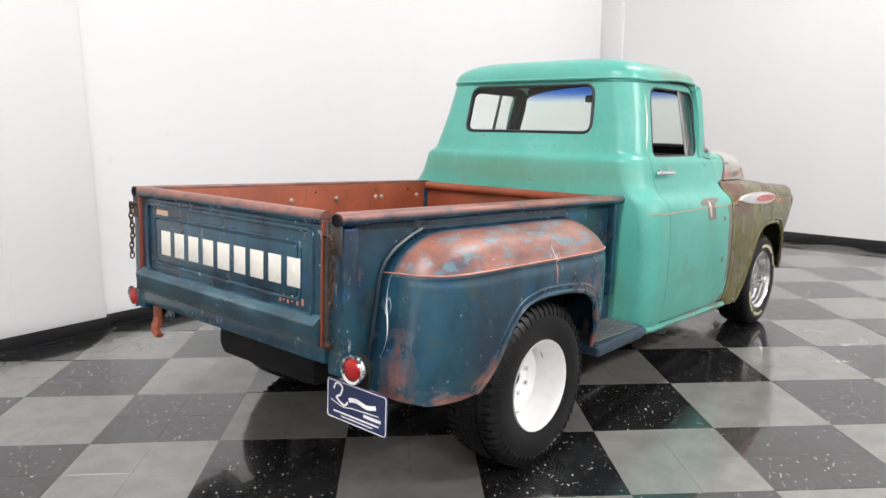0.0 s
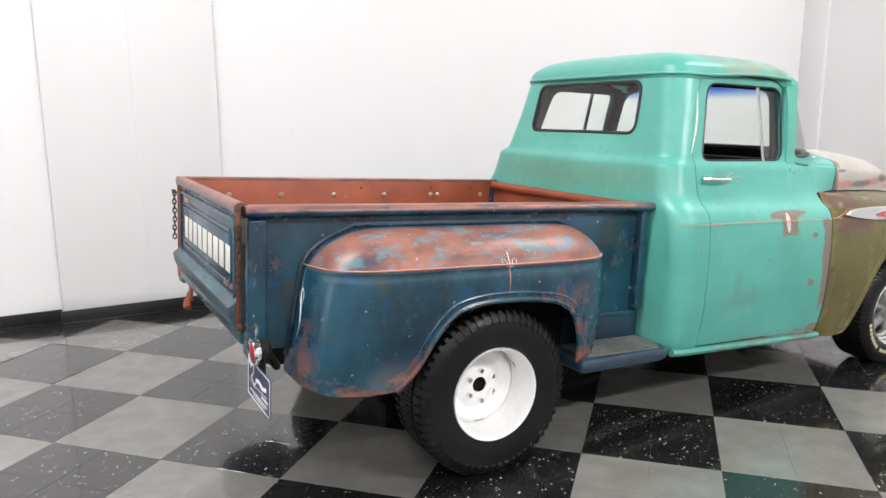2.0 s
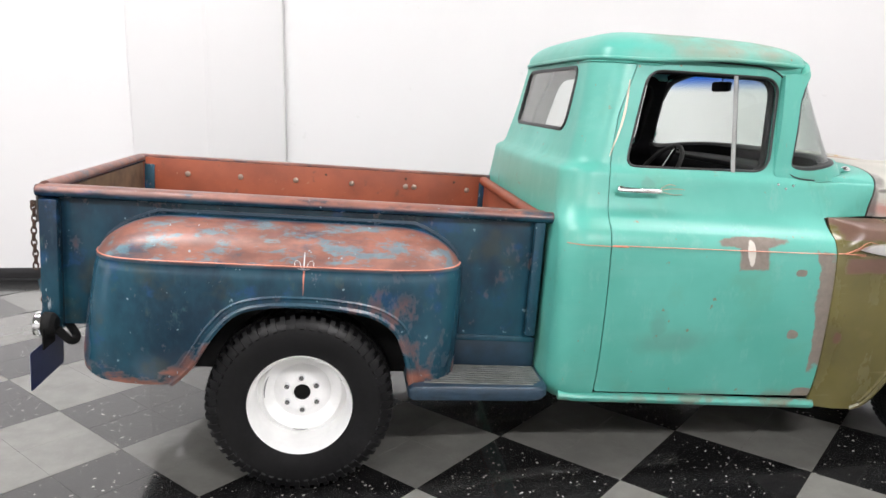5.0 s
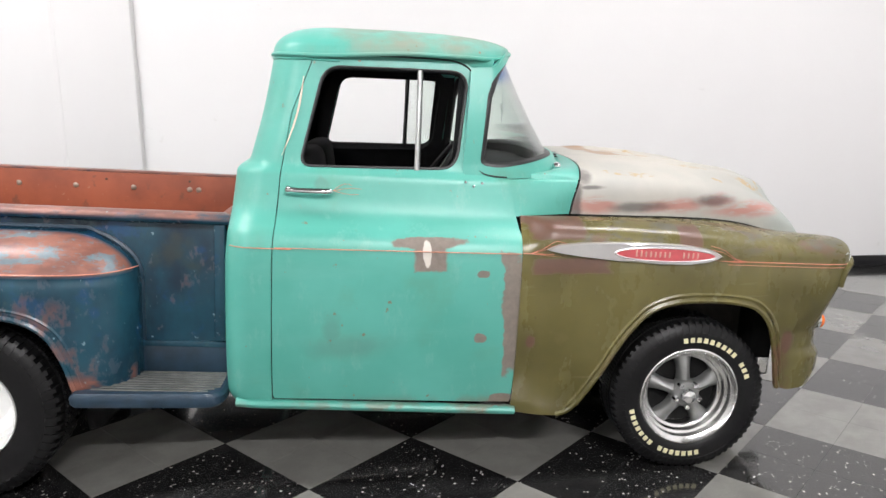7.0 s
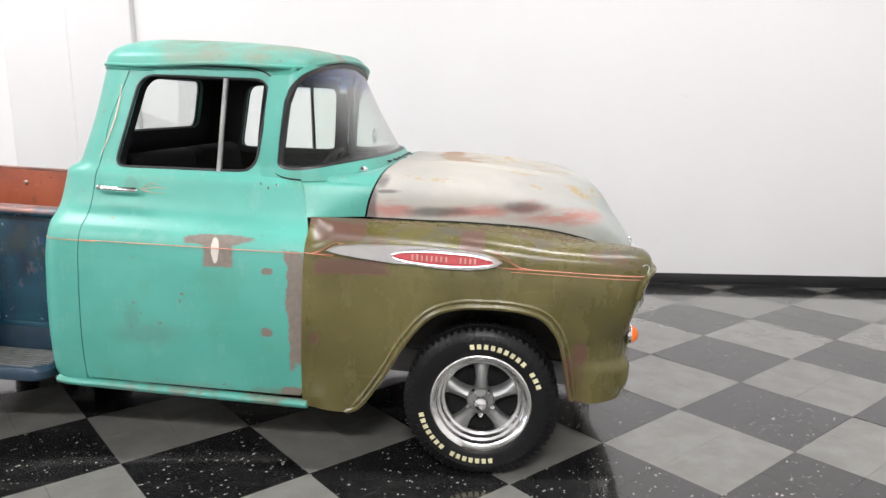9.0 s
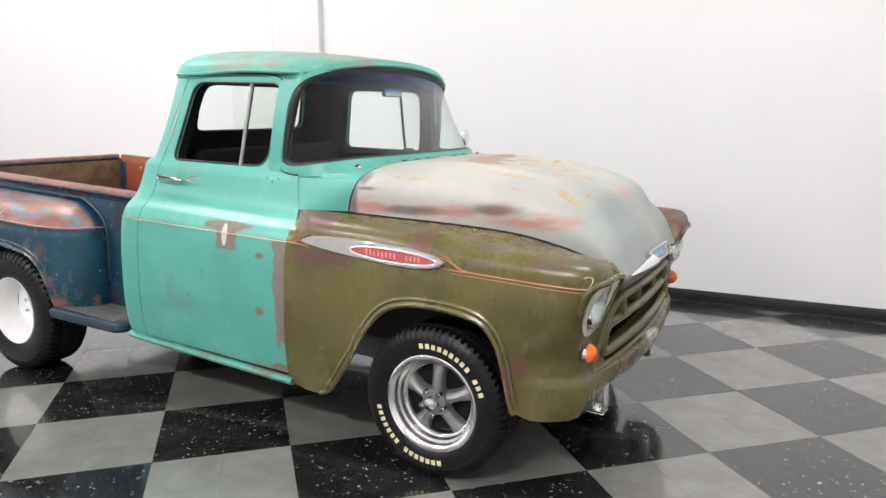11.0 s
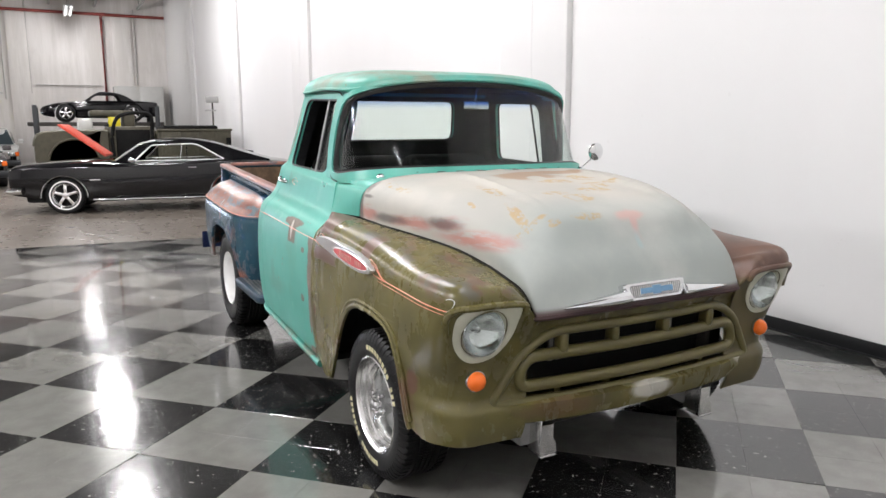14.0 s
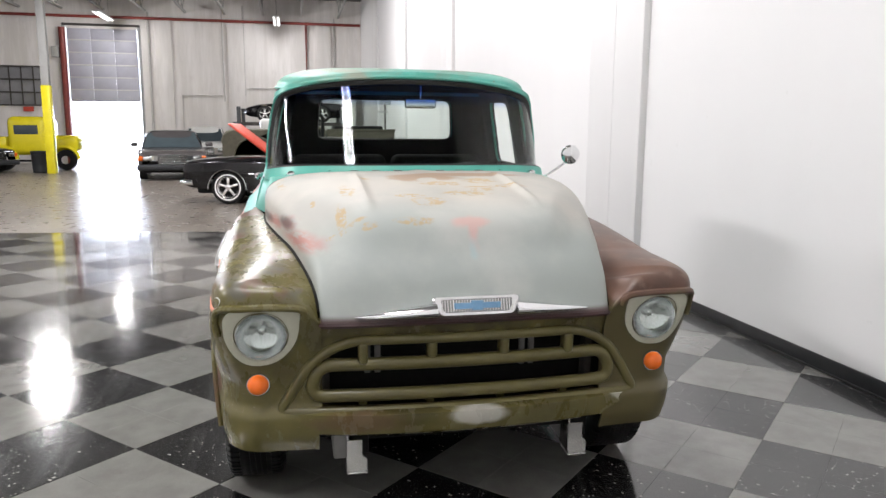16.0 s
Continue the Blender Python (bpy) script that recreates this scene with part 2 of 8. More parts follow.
def paint_cab():
    m = Mat("turquoise_paint")
    big, fine = m.noise(2.2, 4), m.noise(45, 5)
    col = m.mix(m.step(big, 0.35, 0.7), (0.074, 0.336, 0.270), (0.100, 0.400, 0.330))
    col = m.mix(m.op("MULTIPLY", m.step(m.noise(3.3, 5, shift=7), 0.56, 0.75), 0.45), col, (0.10, 0.27, 0.18))
    wash = m.noise(3.5, 6, 0.64, shift=71, at=m.vec("MULTIPLY", m.where, (0.5, 1.0, 2.2)))
    col = m.mix(m.op("MULTIPLY", m.step(wash, 0.50, 0.72), 0.24), col, (0.15, 0.42, 0.36))
    soil = m.noise(5, 7, 0.68, shift=75, at=m.vec("MULTIPLY", m.where, (1.6, 1.6, 0.5)))
    col = m.mix(m.op("MULTIPLY", m.step(soil, 0.60, 0.74), 0.24), col, (0.05, 0.19, 0.13))
    x, y, z = m.xyz()
    haze = m.noise(14, 7, 0.70, shift=81, at=m.vec("MULTIPLY", m.where, (1.0, 1.0, 0.45)))
    col = m.mix(m.op("MULTIPLY", m.step(haze, 0.54, 0.70), 0.30), col, (0.21, 0.45, 0.39))
    nick = m.noise(26, 6, 0.70, shift=84, at=m.vec("MULTIPLY", m.where, (1.0, 1.0, 0.5)))
    col = m.mix(m.op("MULTIPLY", m.step(nick, 0.68, 0.73), 0.55), col, (0.24, 0.17, 0.10))
    drift = m.noise(6, 6, 0.62, shift=2)
    top = m.op("MULTIPLY", m.step(z, 1.69, 1.76), m.step(x, -0.45, 0.35))
    worn = m.op("MULTIPLY", top, m.step(m.noise(3.4, 6, 0.6, shift=11), 0.42, 0.66))
    col = m.mix(m.op("MULTIPLY", worn, 0.65), col, (0.31, 0.22, 0.165))
    scuff = m.op("MULTIPLY", m.step(drift, 0.66, 0.76), 0.3)
    col = m.mix(scuff, col, RUST)
    chips = m.op("MULTIPLY", m.step(m.noise(22, 3, shift=5), 0.70, 0.74), 0.8)
    col = m.mix(chips, col, (0.22, 0.13, 0.08))
    patch = m.most(m.block((0.365, -0.915, 0.950), (0.062, 0.2, 0.055), 0.25, 22), m.blob((0.36, -0.91, 1.005), (0.14, 0.2, 0.022), 0.5, 18), m.block((0.702, -0.91, 0.70), (0.052, 0.2, 0.24), 0.62, 15),
                   m.blob((0.573, -0.92, 0.882), (0.024, 0.2, 0.016), 0.5, 30), m.blob((0.56, -0.935, 0.622), (0.026, 0.2, 0.02), 0.5, 30), m.blob((0.645, -0.9, 0.345), (0.05, 0.2, 0.03), 0.6, 25))
    col = m.mix(m.op("MULTIPLY", patch, 0.92), col, m.mix(fine, (0.14, 0.095, 0.08), (0.27, 0.20, 0.17)))
    col = m.mix(m.op("MULTIPLY", m.blob((0.352, -0.915, 0.963), (0.016, 0.2, 0.05), 0.4, 25), 0.9), col, (0.62, 0.58, 0.52))
    stain = m.most(m.blob((-0.02, -0.93, 0.67), (0.035, 0.2, 0.06), 0.6, 14, 0.5), m.blob((0.05, -0.93, 0.60), (0.14, 0.2, 0.05), 0.6, 10, 0.6), m.blob((-0.05, -0.80, 1.215), (0.03, 0.2, 0.04), 0.6, 25, 0.3))
    col = m.mix(m.op("MULTIPLY", stain, 0.35), col, (0.10, 0.17, 0.13))
    low = m.op("MULTIPLY", m.step(z, 0.40, 0.32), m.step(m.noise(9, 5, shift=9), 0.48, 0.62))
    col = m.mix(m.op("MULTIPLY", low, 0.7), col, (0.19, 0.16, 0.11))
    sill = m.op("MULTIPLY", m.blob((-0.48, 0.0, 1.20), (0.2, 0.8, 0.07), 0.5, 5, 0.6), 0.45)
    col = m.mix(sill, col, (0.13, 0.22, 0.13))
    rough = m.op("ADD", m.op("ADD", 0.29, m.op("MULTIPLY", soil, 0.16)), m.op("MULTIPLY", m.most(patch, worn, scuff), 0.30))
    return m.done(col, rough, 0.0, m.bump(m.op("ADD", m.noise(5, 2), m.op("MULTIPLY", fine, 0.15)), 0.12, 0.004))


def paint_fender_rear():
    m = Mat("weathered_blue_paint")
    x, y, z = m.xyz()
    runs = m.vec("MULTIPLY", m.where, (1.25, 1.25, 0.75))
    along = m.vec("MULTIPLY", m.where, (0.55, 1.0, 1.5))
    big, fine = m.noise(4.0, 5, 0.6, at=runs), m.noise(40, 5)
    col = m.mix(m.step(big, 0.32, 0.68), (0.007, 0.024, 0.045), (0.016, 0.069, 0.103))
    col = m.mix(m.op("MULTIPLY", m.step(m.noise(2.6, 5, 0.6, shift=24), 0.50, 0.70), 0.4), col, (0.018, 0.100, 0.150))
    col = m.mix(m.op("MULTIPLY", m.step(m.noise(8, 6, 0.66, shift=27), 0.56, 0.68), 0.5), col, (0.016, 0.070, 0.190))
    col = m.mix(m.op("MULTIPLY", m.step(m.noise(5, 4, shift=4), 0.60, 0.74), 0.55), col, (0.045, 0.058, 0.045))
    film = m.noise(16, 7, 0.7, shift=29, at=m.vec("MULTIPLY", m.where, (1.0, 1.0, 0.35)))
    col = m.mix(m.op("MULTIPLY", m.step(film, 0.55, 0.72), 0.30), col, (0.05, 0.10, 0.12))
    blot = m.noise(13, 7, 0.70, shift=37, at=runs)
    col = m.mix(m.op("MULTIPLY", m.step(blot, 0.58, 0.70), 0.7), col, m.mix(m.noise(21, 4, shift=38), (0.055, 0.038, 0.024), (0.020, 0.130, 0.160)))
    # worn to red oxide on the crown, on the edges and in drifts
    local = m.op("ADD", z, m.op("MULTIPLY", x, 0.056))
    out = m.step(y, -0.742, -0.775)
    crown = m.op("MULTIPLY", m.step(local, 0.838, 0.862), out)
    tatter = m.noise(7, 7, 0.66, shift=1, at=along)
    soft = m.op("MULTIPLY", crown, m.step(tatter, 0.28, 0.50))
    drift = m.op("MULTIPLY", m.step(m.noise(11, 7, 0.68, shift=6, at=runs), 0.60, 0.72), 0.6)
    flank = m.op("MULTIPLY", m.blob((-1.12, -0.93, 0.60), (0.22, 0.2, 0.26), 0.5, 7, 0.5), m.step(m.noise(15, 7, 0.70, shift=16, at=runs), 0.51, 0.64))
    arch = m.vec("LENGTH", m.vec("MULTIPLY", m.vec("SUBTRACT", m.where, (-1.48, -0.9, 0.33)), (1.0, 0.0, 1.05)))
    lip = m.op("MULTIPLY", m.op("MULTIPLY", m.step(arch, 0.38, 0.42), m.step(arch, 0.49, 0.44)), m.step(m.noise(8, 4, shift=8), 0.42, 0.55))
    tail = m.op("MULTIPLY", m.blob((-2.285, -0.86, 0.64), (0.055, 0.10, 0.30), 0.6, 9, 0.45), m.step(m.noise(12, 6, 0.66, shift=26, at=runs), 0.38, 0.56))
    rim = m.op("MULTIPLY", m.op("MULTIPLY", m.step(local, 1.045, 1.062), m.step(m.noise(14, 6, 0.68, shift=21, at=along), 0.30, 0.50)), 0.92)
    skirt = m.op("MULTIPLY", m.step(local, 0.47, 0.42), m.step(tatter, 0.45, 0.55))
    rust = m.most(soft, m.op("MULTIPLY", drift, 0.6), m.op("MULTIPLY", flank, 0.5), m.op("MULTIPLY", lip, 0.85), m.op("MULTIPLY", tail, 0.85), rim, m.op("MULTIPLY", skirt, out))
    oxide = m.mix(m.step(m.noise(9, 5, 0.6, shift=33, at=along), 0.35, 0.65), (0.20, 0.075, 0.050), (0.37, 0.145, 0.095))
    col = m.mix(m.op("MULTIPLY", rust, 0.9), col, m.mix(m.op("MULTIPLY", fine, 0.5), oxide, (0.12, 0.05, 0.035)))
    pale = m.op("MULTIPLY", crown, m.step(m.noise(13, 7, 0.70, shift=13, at=along), 0.50, 0.60))
    col = m.mix(m.op("MULTIPLY", pale, 0.75), col, m.mix(m.noise(30, 4, shift=14), (0.04, 0.12, 0.17), (0.15, 0.30, 0.34)))
    knocks = m.op("MULTIPLY", m.most(m.blob((-2.42, -0.71, 0.80), (0.10, 0.06, 0.30), 0.5, 9), m.blob((-2.42, 0.71, 0.80), (0.10, 0.06, 0.30), 0.5, 9)), m.step(m.noise(24, 6, 0.72, shift=91, at=m.vec("MULTIPLY", m.where, (1.4, 1.4, 0.4))), 0.60, 0.66))
    col = m.mix(m.op("MULTIPLY", knocks, 0.8), col, m.mix(m.step(m.noise(7, 3, shift=93), 0.45, 0.55), (0.36, 0.42, 0.44), (0.13, 0.05, 0.03)))
    chip = m.op("MULTIPLY", m.most(m.step(m.noise(30, 2, shift=15), 0.725, 0.75), m.step(m.noise(60, 3, shift=17, at=m.vec("MULTIPLY", m.where, (1, 1, 0.4))), 0.72, 0.75)), 0.7)
    col = m.mix(chip, col, (0.30, 0.45, 0.50))
    rough = m.op("ADD", 0.27, m.op("MULTIPLY", rust, 0.12))
    return m.done(col, rough, 0.0, m.bump(m.op("ADD", m.noise(6, 2), m.op("MULTIPLY", fine, 0.2)), 0.14, 0.004))


def paint_bed_inside():
    m = Mat("red_oxide_paint")
    big, fine = m.noise(4, 5), m.noise(60, 5)
    col = m.mix(m.step(big, 0.3, 0.7), (0.20, 0.043, 0.017), (0.30, 0.070, 0.028))
    col = m.mix(m.op("MULTIPLY", m.step(m.noise(16, 4, shift=3), 0.62, 0.72), 0.6), col, (0.09, 0.035, 0.022))
    col = m.mix(m.op("MULTIPLY", m.step(m.noise(48, 3, shift=9), 0.70, 0.74), 0.5), col, (0.36, 0.20, 0.13))
    return m.done(col, 0.5, 0, m.bump(fine, 0.2, 0.001))


def paint_scraped():
    m = Mat("scraped_blue_paint")
    base = m.mix(m.step(m.noise(6, 5), 0.3, 0.7), (0.010, 0.036, 0.055), (0.024, 0.085, 0.115))
    rub = m.noise(7, 7, 0.72, shift=3, at=m.vec("MULTIPLY", m.where, (1.0, 0.35, 2.2)))
    col = m.mix(m.op("MULTIPLY", m.step(rub, 0.50, 0.66), 0.65), base, (0.11, 0.17, 0.19))
    col = m.mix(m.op("MULTIPLY", m.step(m.noise(22, 5, 0.65, shift=8), 0.64, 0.70), 0.8), col, (0.45, 0.47, 0.45))
    col = m.mix(m.op("MULTIPLY", m.step(m.noise(9, 6, 0.66, shift=12), 0.62, 0.70), 0.8), col, (0.12, 0.045, 0.028))
    return m.done(col, 0.36, 0, m.bump(m.noise(30, 4), 0.2, 0.002))


def paint_olive():
    m = Mat("olive_drab_paint")
    x, y, z = m.xyz()
    big, fine = m.noise(3.1, 4), m.noise(40, 5)
    col = m.mix(m.step(big, 0.3, 0.7), (0.090, 0.079, 0.025), (0.138, 0.120, 0.040))
    col = m.mix(m.op("MULTIPLY", m.step(m.noise(12, 5, shift=3), 0.58, 0.7), 0.25), col, (0.17, 0.145, 0.055))
    cloud = m.noise(2.4, 6, 0.62, shift=51)
    col = m.mix(m.op("MULTIPLY", m.step(cloud, 0.52, 0.70), 0.35), col, (0.060, 0.050, 0.020))
    wipe = m.noise(4.5, 7, 0.68, shift=57, at=m.vec("MULTIPLY", m.where, (1.3, 1.3, 0.6)))
    col = m.mix(m.op("MULTIPLY", m.step(wipe, 0.60, 0.72), 0.30), col, (0.05, 0.038, 0.022))
    scratch = m.noise(9, 3, 0.5, shift=61, at=m.vec("MULTIPLY", m.where, (0.5, 3.0, 7.0)))
    col = m.mix(m.op("MULTIPLY", m.step(scratch, 0.68, 0.71), 0.22), col, (0.24, 0.22, 0.13))
    fleck = m.op("MULTIPLY", m.step(m.noise(38, 2, shift=65), 0.72, 0.75), 0.4)
    col = m.mix(fleck, col, (0.055, 0.03, 0.02))
    local = m.op("ADD", z, m.op("MULTIPLY", x, 0.056))
    side = m.step(y, -0.45, -0.6)
    crown = m.op("MULTIPLY", m.op("MULTIPLY", m.most(m.step(local, 1.005, 1.065), m.blob((1.80, -0.68, 1.02), (0.17, 0.12, 0.09), 0.6, 9)), m.step(m.noise(8, 7, 0.70, shift=5, at=m.vec("MULTIPLY", m.where, (0.55, 1.0, 1.5))), 0.50, 0.59)), side)
    col = m.mix(m.op("MULTIPLY", crown, 0.85), col, m.mix(m.step(m.noise(9, 3, shift=12), 0.42, 0.55), (0.125, 0.070, 0.046), (0.10, 0.095, 0.075)))
    brown = m.most(m.block((0.872, -0.91, 1.046), (0.105, 0.3, 0.036), 0.3, 18), m.block((0.920, -0.92, 0.906), (0.150, 0.3, 0.030), 0.3, 18), m.block((1.41, -0.9, 0.985), (0.045, 0.2, 0.06), 0.35, 16),
                   m.blob((0.76, -0.93, 0.60), (0.02, 0.2, 0.022), 0.6, 30), m.blob((0.80, -0.80, 1.10), (0.14, 0.10, 0.05), 0.6, 12), m.blob((1.85, -0.86, 0.56), (0.03, 0.2, 0.05), 0.6, 20))
    arch = m.vec("LENGTH", m.vec("MULTIPLY", m.vec("SUBTRACT", m.where, (1.46, -0.9, 0.34)), (1.0, 0.0, 1.06)))
    lip = m.op("MULTIPLY", m.op("MULTIPLY", m.step(arch, 0.44, 0.40), m.step(m.noise(8, 4, shift=8), 0.38, 0.52)), side)
    col = m.mix(m.op("MULTIPLY", m.most(brown, m.op("MULTIPLY", lip, 0.8)), 0.9), col, m.mix(fine, (0.085, 0.042, 0.030), (0.15, 0.074, 0.052)))
    grime = m.op("MULTIPLY", m.blob((2.1, 0.0, 0.66), (0.16, 0.82, 0.20), 0.35, 6, 0.5), m.step(m.noise(7, 5, 0.6, shift=41), 0.32, 0.6))
    col = m.mix(m.op("MULTIPLY", grime, 0.75), col, (0.036, 0.029, 0.018))
    col = m.mix(m.op("MULTIPLY", m.blob((2.16, -0.40, 0.45), (0.2, 0.17, 0.04), 0.6, 12, 0.4), 0.4), col, (0.13, 0.06, 0.045))
    bare = m.most(m.blob((2.2, 0.03, 0.46), (0.3, 0.105, 0.036), 0.35, 11, 0.25), m.blob((2.15, 0.665, 0.50), (0.3, 0.10, 0.045), 0.4, 10))
    col = m.mix(m.op("MULTIPLY", bare, 0.9), col, (0.46, 0.45, 0.40))
    return m.done(col, m.op("ADD", 0.18, m.op("ADD", m.op("MULTIPLY", m.most(brown, crown), 0.10), m.op("MULTIPLY", wipe, 0.18))), 0, m.bump(m.op("ADD", m.noise(6, 2), m.op("MULTIPLY", fine, 0.2)), 0.14, 0.004))


def paint_hood():
    m = Mat("grey_primer_paint")
    x, y, z = m.xyz()
    big, fine = m.noise(2.5, 5), m.noise(50, 5)
    # cool grey nose, warm lighter top: primer tone plus painted shading of the planes
    back = m.step(x, 2.0, 1.75)
    col = m.mix(back, m.mix(m.step(big, 0.35, 0.65), (0.30, 0.33, 0.31), (0.39, 0.405, 0.38)), m.mix(m.step(big, 0.35, 0.65), (0.365, 0.362, 0.332), (0.44, 0.422, 0.378)))
    top = m.op("MULTIPLY", m.step(z, 1.13, 1.18), m.step(y, -0.62, -0.52))
    ragged = m.step(m.noise(17, 5, 0.62, shift=4), 0.40, 0.54)
    smears = [(1.19, -0.668, 0.09, 0.018), (1.31, -0.655, 0.03, 0.012), (1.60, -0.40, 0.10, 0.03), (1.85, -0.44, 0.07, 0.02), (1.67, -0.54, 0.03, 0.012), (1.81, -0.10, 0.05, 0.07), (1.72, -0.16, 0.03, 0.06), (1.69, 0.08, 0.045, 0.10), (1.60, 0.16, 0.05, 0.07), (1.43, 0.21, 0.06, 0.08), (1.50, 0.02, 0.04, 0.09), (1.55, 0.30, 0.03, 0.08), (1.96, -0.18, 0.018, 0.08), (1.93, -0.43, 0.014, 0.08), (1.97, -0.34, 0.014, 0.03), (1.38, -0.28, 0.04, 0.05)]
    ochre = m.most(*[m.blob((cx, cy, 1.23), (rx, ry, 0.4), 0.65, 15, 0.22, shift=0.3 * k) for k, (cx, cy, rx, ry) in enumerate(smears)])
    ochre = m.op("MULTIPLY", m.op("MULTIPLY", ochre, ragged), m.step(m.noise(40, 4, shift=8), 0.36, 0.52))
    col = m.mix(m.op("MULTIPLY", ochre, 0.72), col, m.mix(m.noise(20, 4), (0.34, 0.21, 0.06), (0.46, 0.33, 0.15)))
    brown = m.most(m.blob((1.33, -0.04, 1.28), (0.11, 0.15, 0.3), 0.5, 10, 0.25), m.blob((1.24, 0.22, 1.28), (0.06, 0.22, 0.3), 0.7, 9, 0.3))
    brown = m.op("MULTIPLY", brown, m.op("SUBTRACT", 1.0, m.blob((1.405, -0.03, 1.28), (0.05, 0.045, 0.3), 0.3, 16, 0.2)))
    col = m.mix(m.op("MULTIPLY", brown, 0.72), col, (0.30, 0.17, 0.085))
    # rubbed through to red and black along the lower side
    local = m.op("ADD", z, m.op("MULTIPLY", x, 0.056))
    streaky = m.vec("MULTIPLY", m.where, (0.6, 1.0, 3.0))
    torn = m.step(m.noise(11, 5, 0.6, shift=31, at=streaky), 0.34, 0.56)
    red = m.most(m.blob((1.06, -0.74, 1.118), (0.10, 0.12, 0.032), 0.45, 10, 0.6), m.blob((1.42, -0.70, 1.105), (0.15, 0.12, 0.026), 0.45, 10, 0.6), m.blob((1.80, -0.59, 1.070), (0.20, 0.12, 0.030), 0.4, 9, 0.6), m.blob((1.62, -0.64, 1.120), (0.10, 0.12, 0.026), 0.5, 10, 0.6))
    col = m.mix(m.op("MULTIPLY", m.op("MULTIPLY", red, torn), 0.7), col, (0.42, 0.14, 0.11))
    black = m.most(m.blob((1.26, -0.73, 1.106), (0.12, 0.12, 0.020), 0.5, 12, 0.6), m.blob((1.61, -0.635, 1.118), (0.09, 0.12, 0.022), 0.5, 12, 0.6), m.blob((1.01, -0.68, 1.225), (0.035, 0.06, 0.03), 0.6, 18, 0.5), m.blob((0.975, -0.74, 1.13), (0.025, 0.2, 0.12), 0.6, 14, 0.5), m.blob((1.04, -0.72, 1.193), (0.05, 0.08, 0.008), 0.4, 20, 0.5))
    col = m.mix(m.op("MULTIPLY", black, 0.72), col, (0.055, 0.045, 0.045))
    star = m.op("MULTIPLY", m.most(m.blob((1.97, 0.036, 1.15), (0.018, 0.06, 0.2), 0.8, 16, 0.6), m.blob((1.99, 0.036, 1.14), (0.04, 0.02, 0.2), 0.8, 16, 0.6)), 0.45)
    col = m.mix(star, col, (0.60, 0.27, 0.22))
    col = m.mix(m.op("MULTIPLY", m.blob((2.06, 0.03, 1.08), (0.05, 0.018, 0.05), 0.6, 18, 0.5), 0.4), col, (0.25, 0.45, 0.50))
    # dark red front lip, lowered further for the shade of the gap below
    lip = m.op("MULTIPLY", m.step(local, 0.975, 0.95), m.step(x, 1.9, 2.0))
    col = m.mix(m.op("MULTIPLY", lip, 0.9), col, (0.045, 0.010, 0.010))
    return m.done(col, m.op("ADD", 0.50, m.op("MULTIPLY", big, 0.18)), 0, m.bump(m.op("ADD", m.noise(7, 2), m.op("MULTIPLY", fine, 0.3)), 0.14, 0.004))


def tile_mat(name, dark):
    m = Mat(name)
    r = m.random()
    fine, mid = m.noise(90, 4), m.noise(7, 5, shift=2)
    if dark:
        base = m.mix(m.step(mid, 0.3, 0.7), (0.006, 0.006, 0.0065), (0.013, 0.013, 0.013))
        chip = m.spots(40, at=m.vec("ADD", m.where, m.vec("MULTIPLY", m.noise(14, 1), (0.06, 0.06, 0.0))))
        fleck = m.op("MULTIPLY", m.step(m.op("ADD", chip.outputs["Distance"], m.op("MULTIPLY", m.noise(90, 2), 0.22)), 0.33, 0.27), m.step(m.noise(23, 2, shift=9), 0.49, 0.55))
        base = m.mix(m.op("MULTIPLY", fleck, 0.8), base, (0.46, 0.45, 0.42))
        speck = m.step(m.spots(120).outputs["Distance"], 0.16, 0.10)
        base = m.mix(m.op("MULTIPLY", speck, 0.5), base, (0.28, 0.28, 0.27))
    else:
        base = m.mix(m.step(mid, 0.3, 0.7), (0.165, 0.163, 0.150), (0.203, 0.201, 0.185))
        base = m.mix(m.op("MULTIPLY", m.step(fine, 0.55, 0.7), 0.25), base, (0.13, 0.13, 0.12))
        scuff = m.noise(3.0, 7, 0.7, shift=44, at=m.vec("MULTIPLY", m.where, (1.0, 1.6, 1)))
        base = m.mix(m.op("MULTIPLY", m.step(scuff, 0.55, 0.75), 0.35), base, (0.145, 0.135, 0.115))
        base = m.mix(m.op("MULTIPLY", m.step(m.spots(110).outputs["Distance"], 0.2, 0.1), 0.25), base, (0.40, 0.40, 0.38))
    base = m.mix(m.op("MULTIPLY", r, 0.14), base, (0.05, 0.05, 0.047))
    streak = m.noise(5, 6, 0.7, shift=20, at=m.vec("MULTIPLY", m.where, (0.35, 2.0, 1)))
    base = m.mix(m.op("MULTIPLY", m.step(streak, 0.68, 0.72), 0.10), base, (0.4, 0.4, 0.38))
    rough = m.op("ADD", m.op("ADD", 0.05, m.op("MULTIPLY", r, 0.05)), m.op("MULTIPLY", m.noise(4.0, 6, 0.65, shift=5), 0.15))
    return m.done(base, rough, 0, m.bump(m.op("ADD", fine, m.op("MULTIPLY", m.noise(2.5, 2, shift=3), 3.0)), 0.05, 0.002), **{"Specular IOR Level": 0.5, "Coat Weight": 0.6, "Coat Roughness": 0.05})


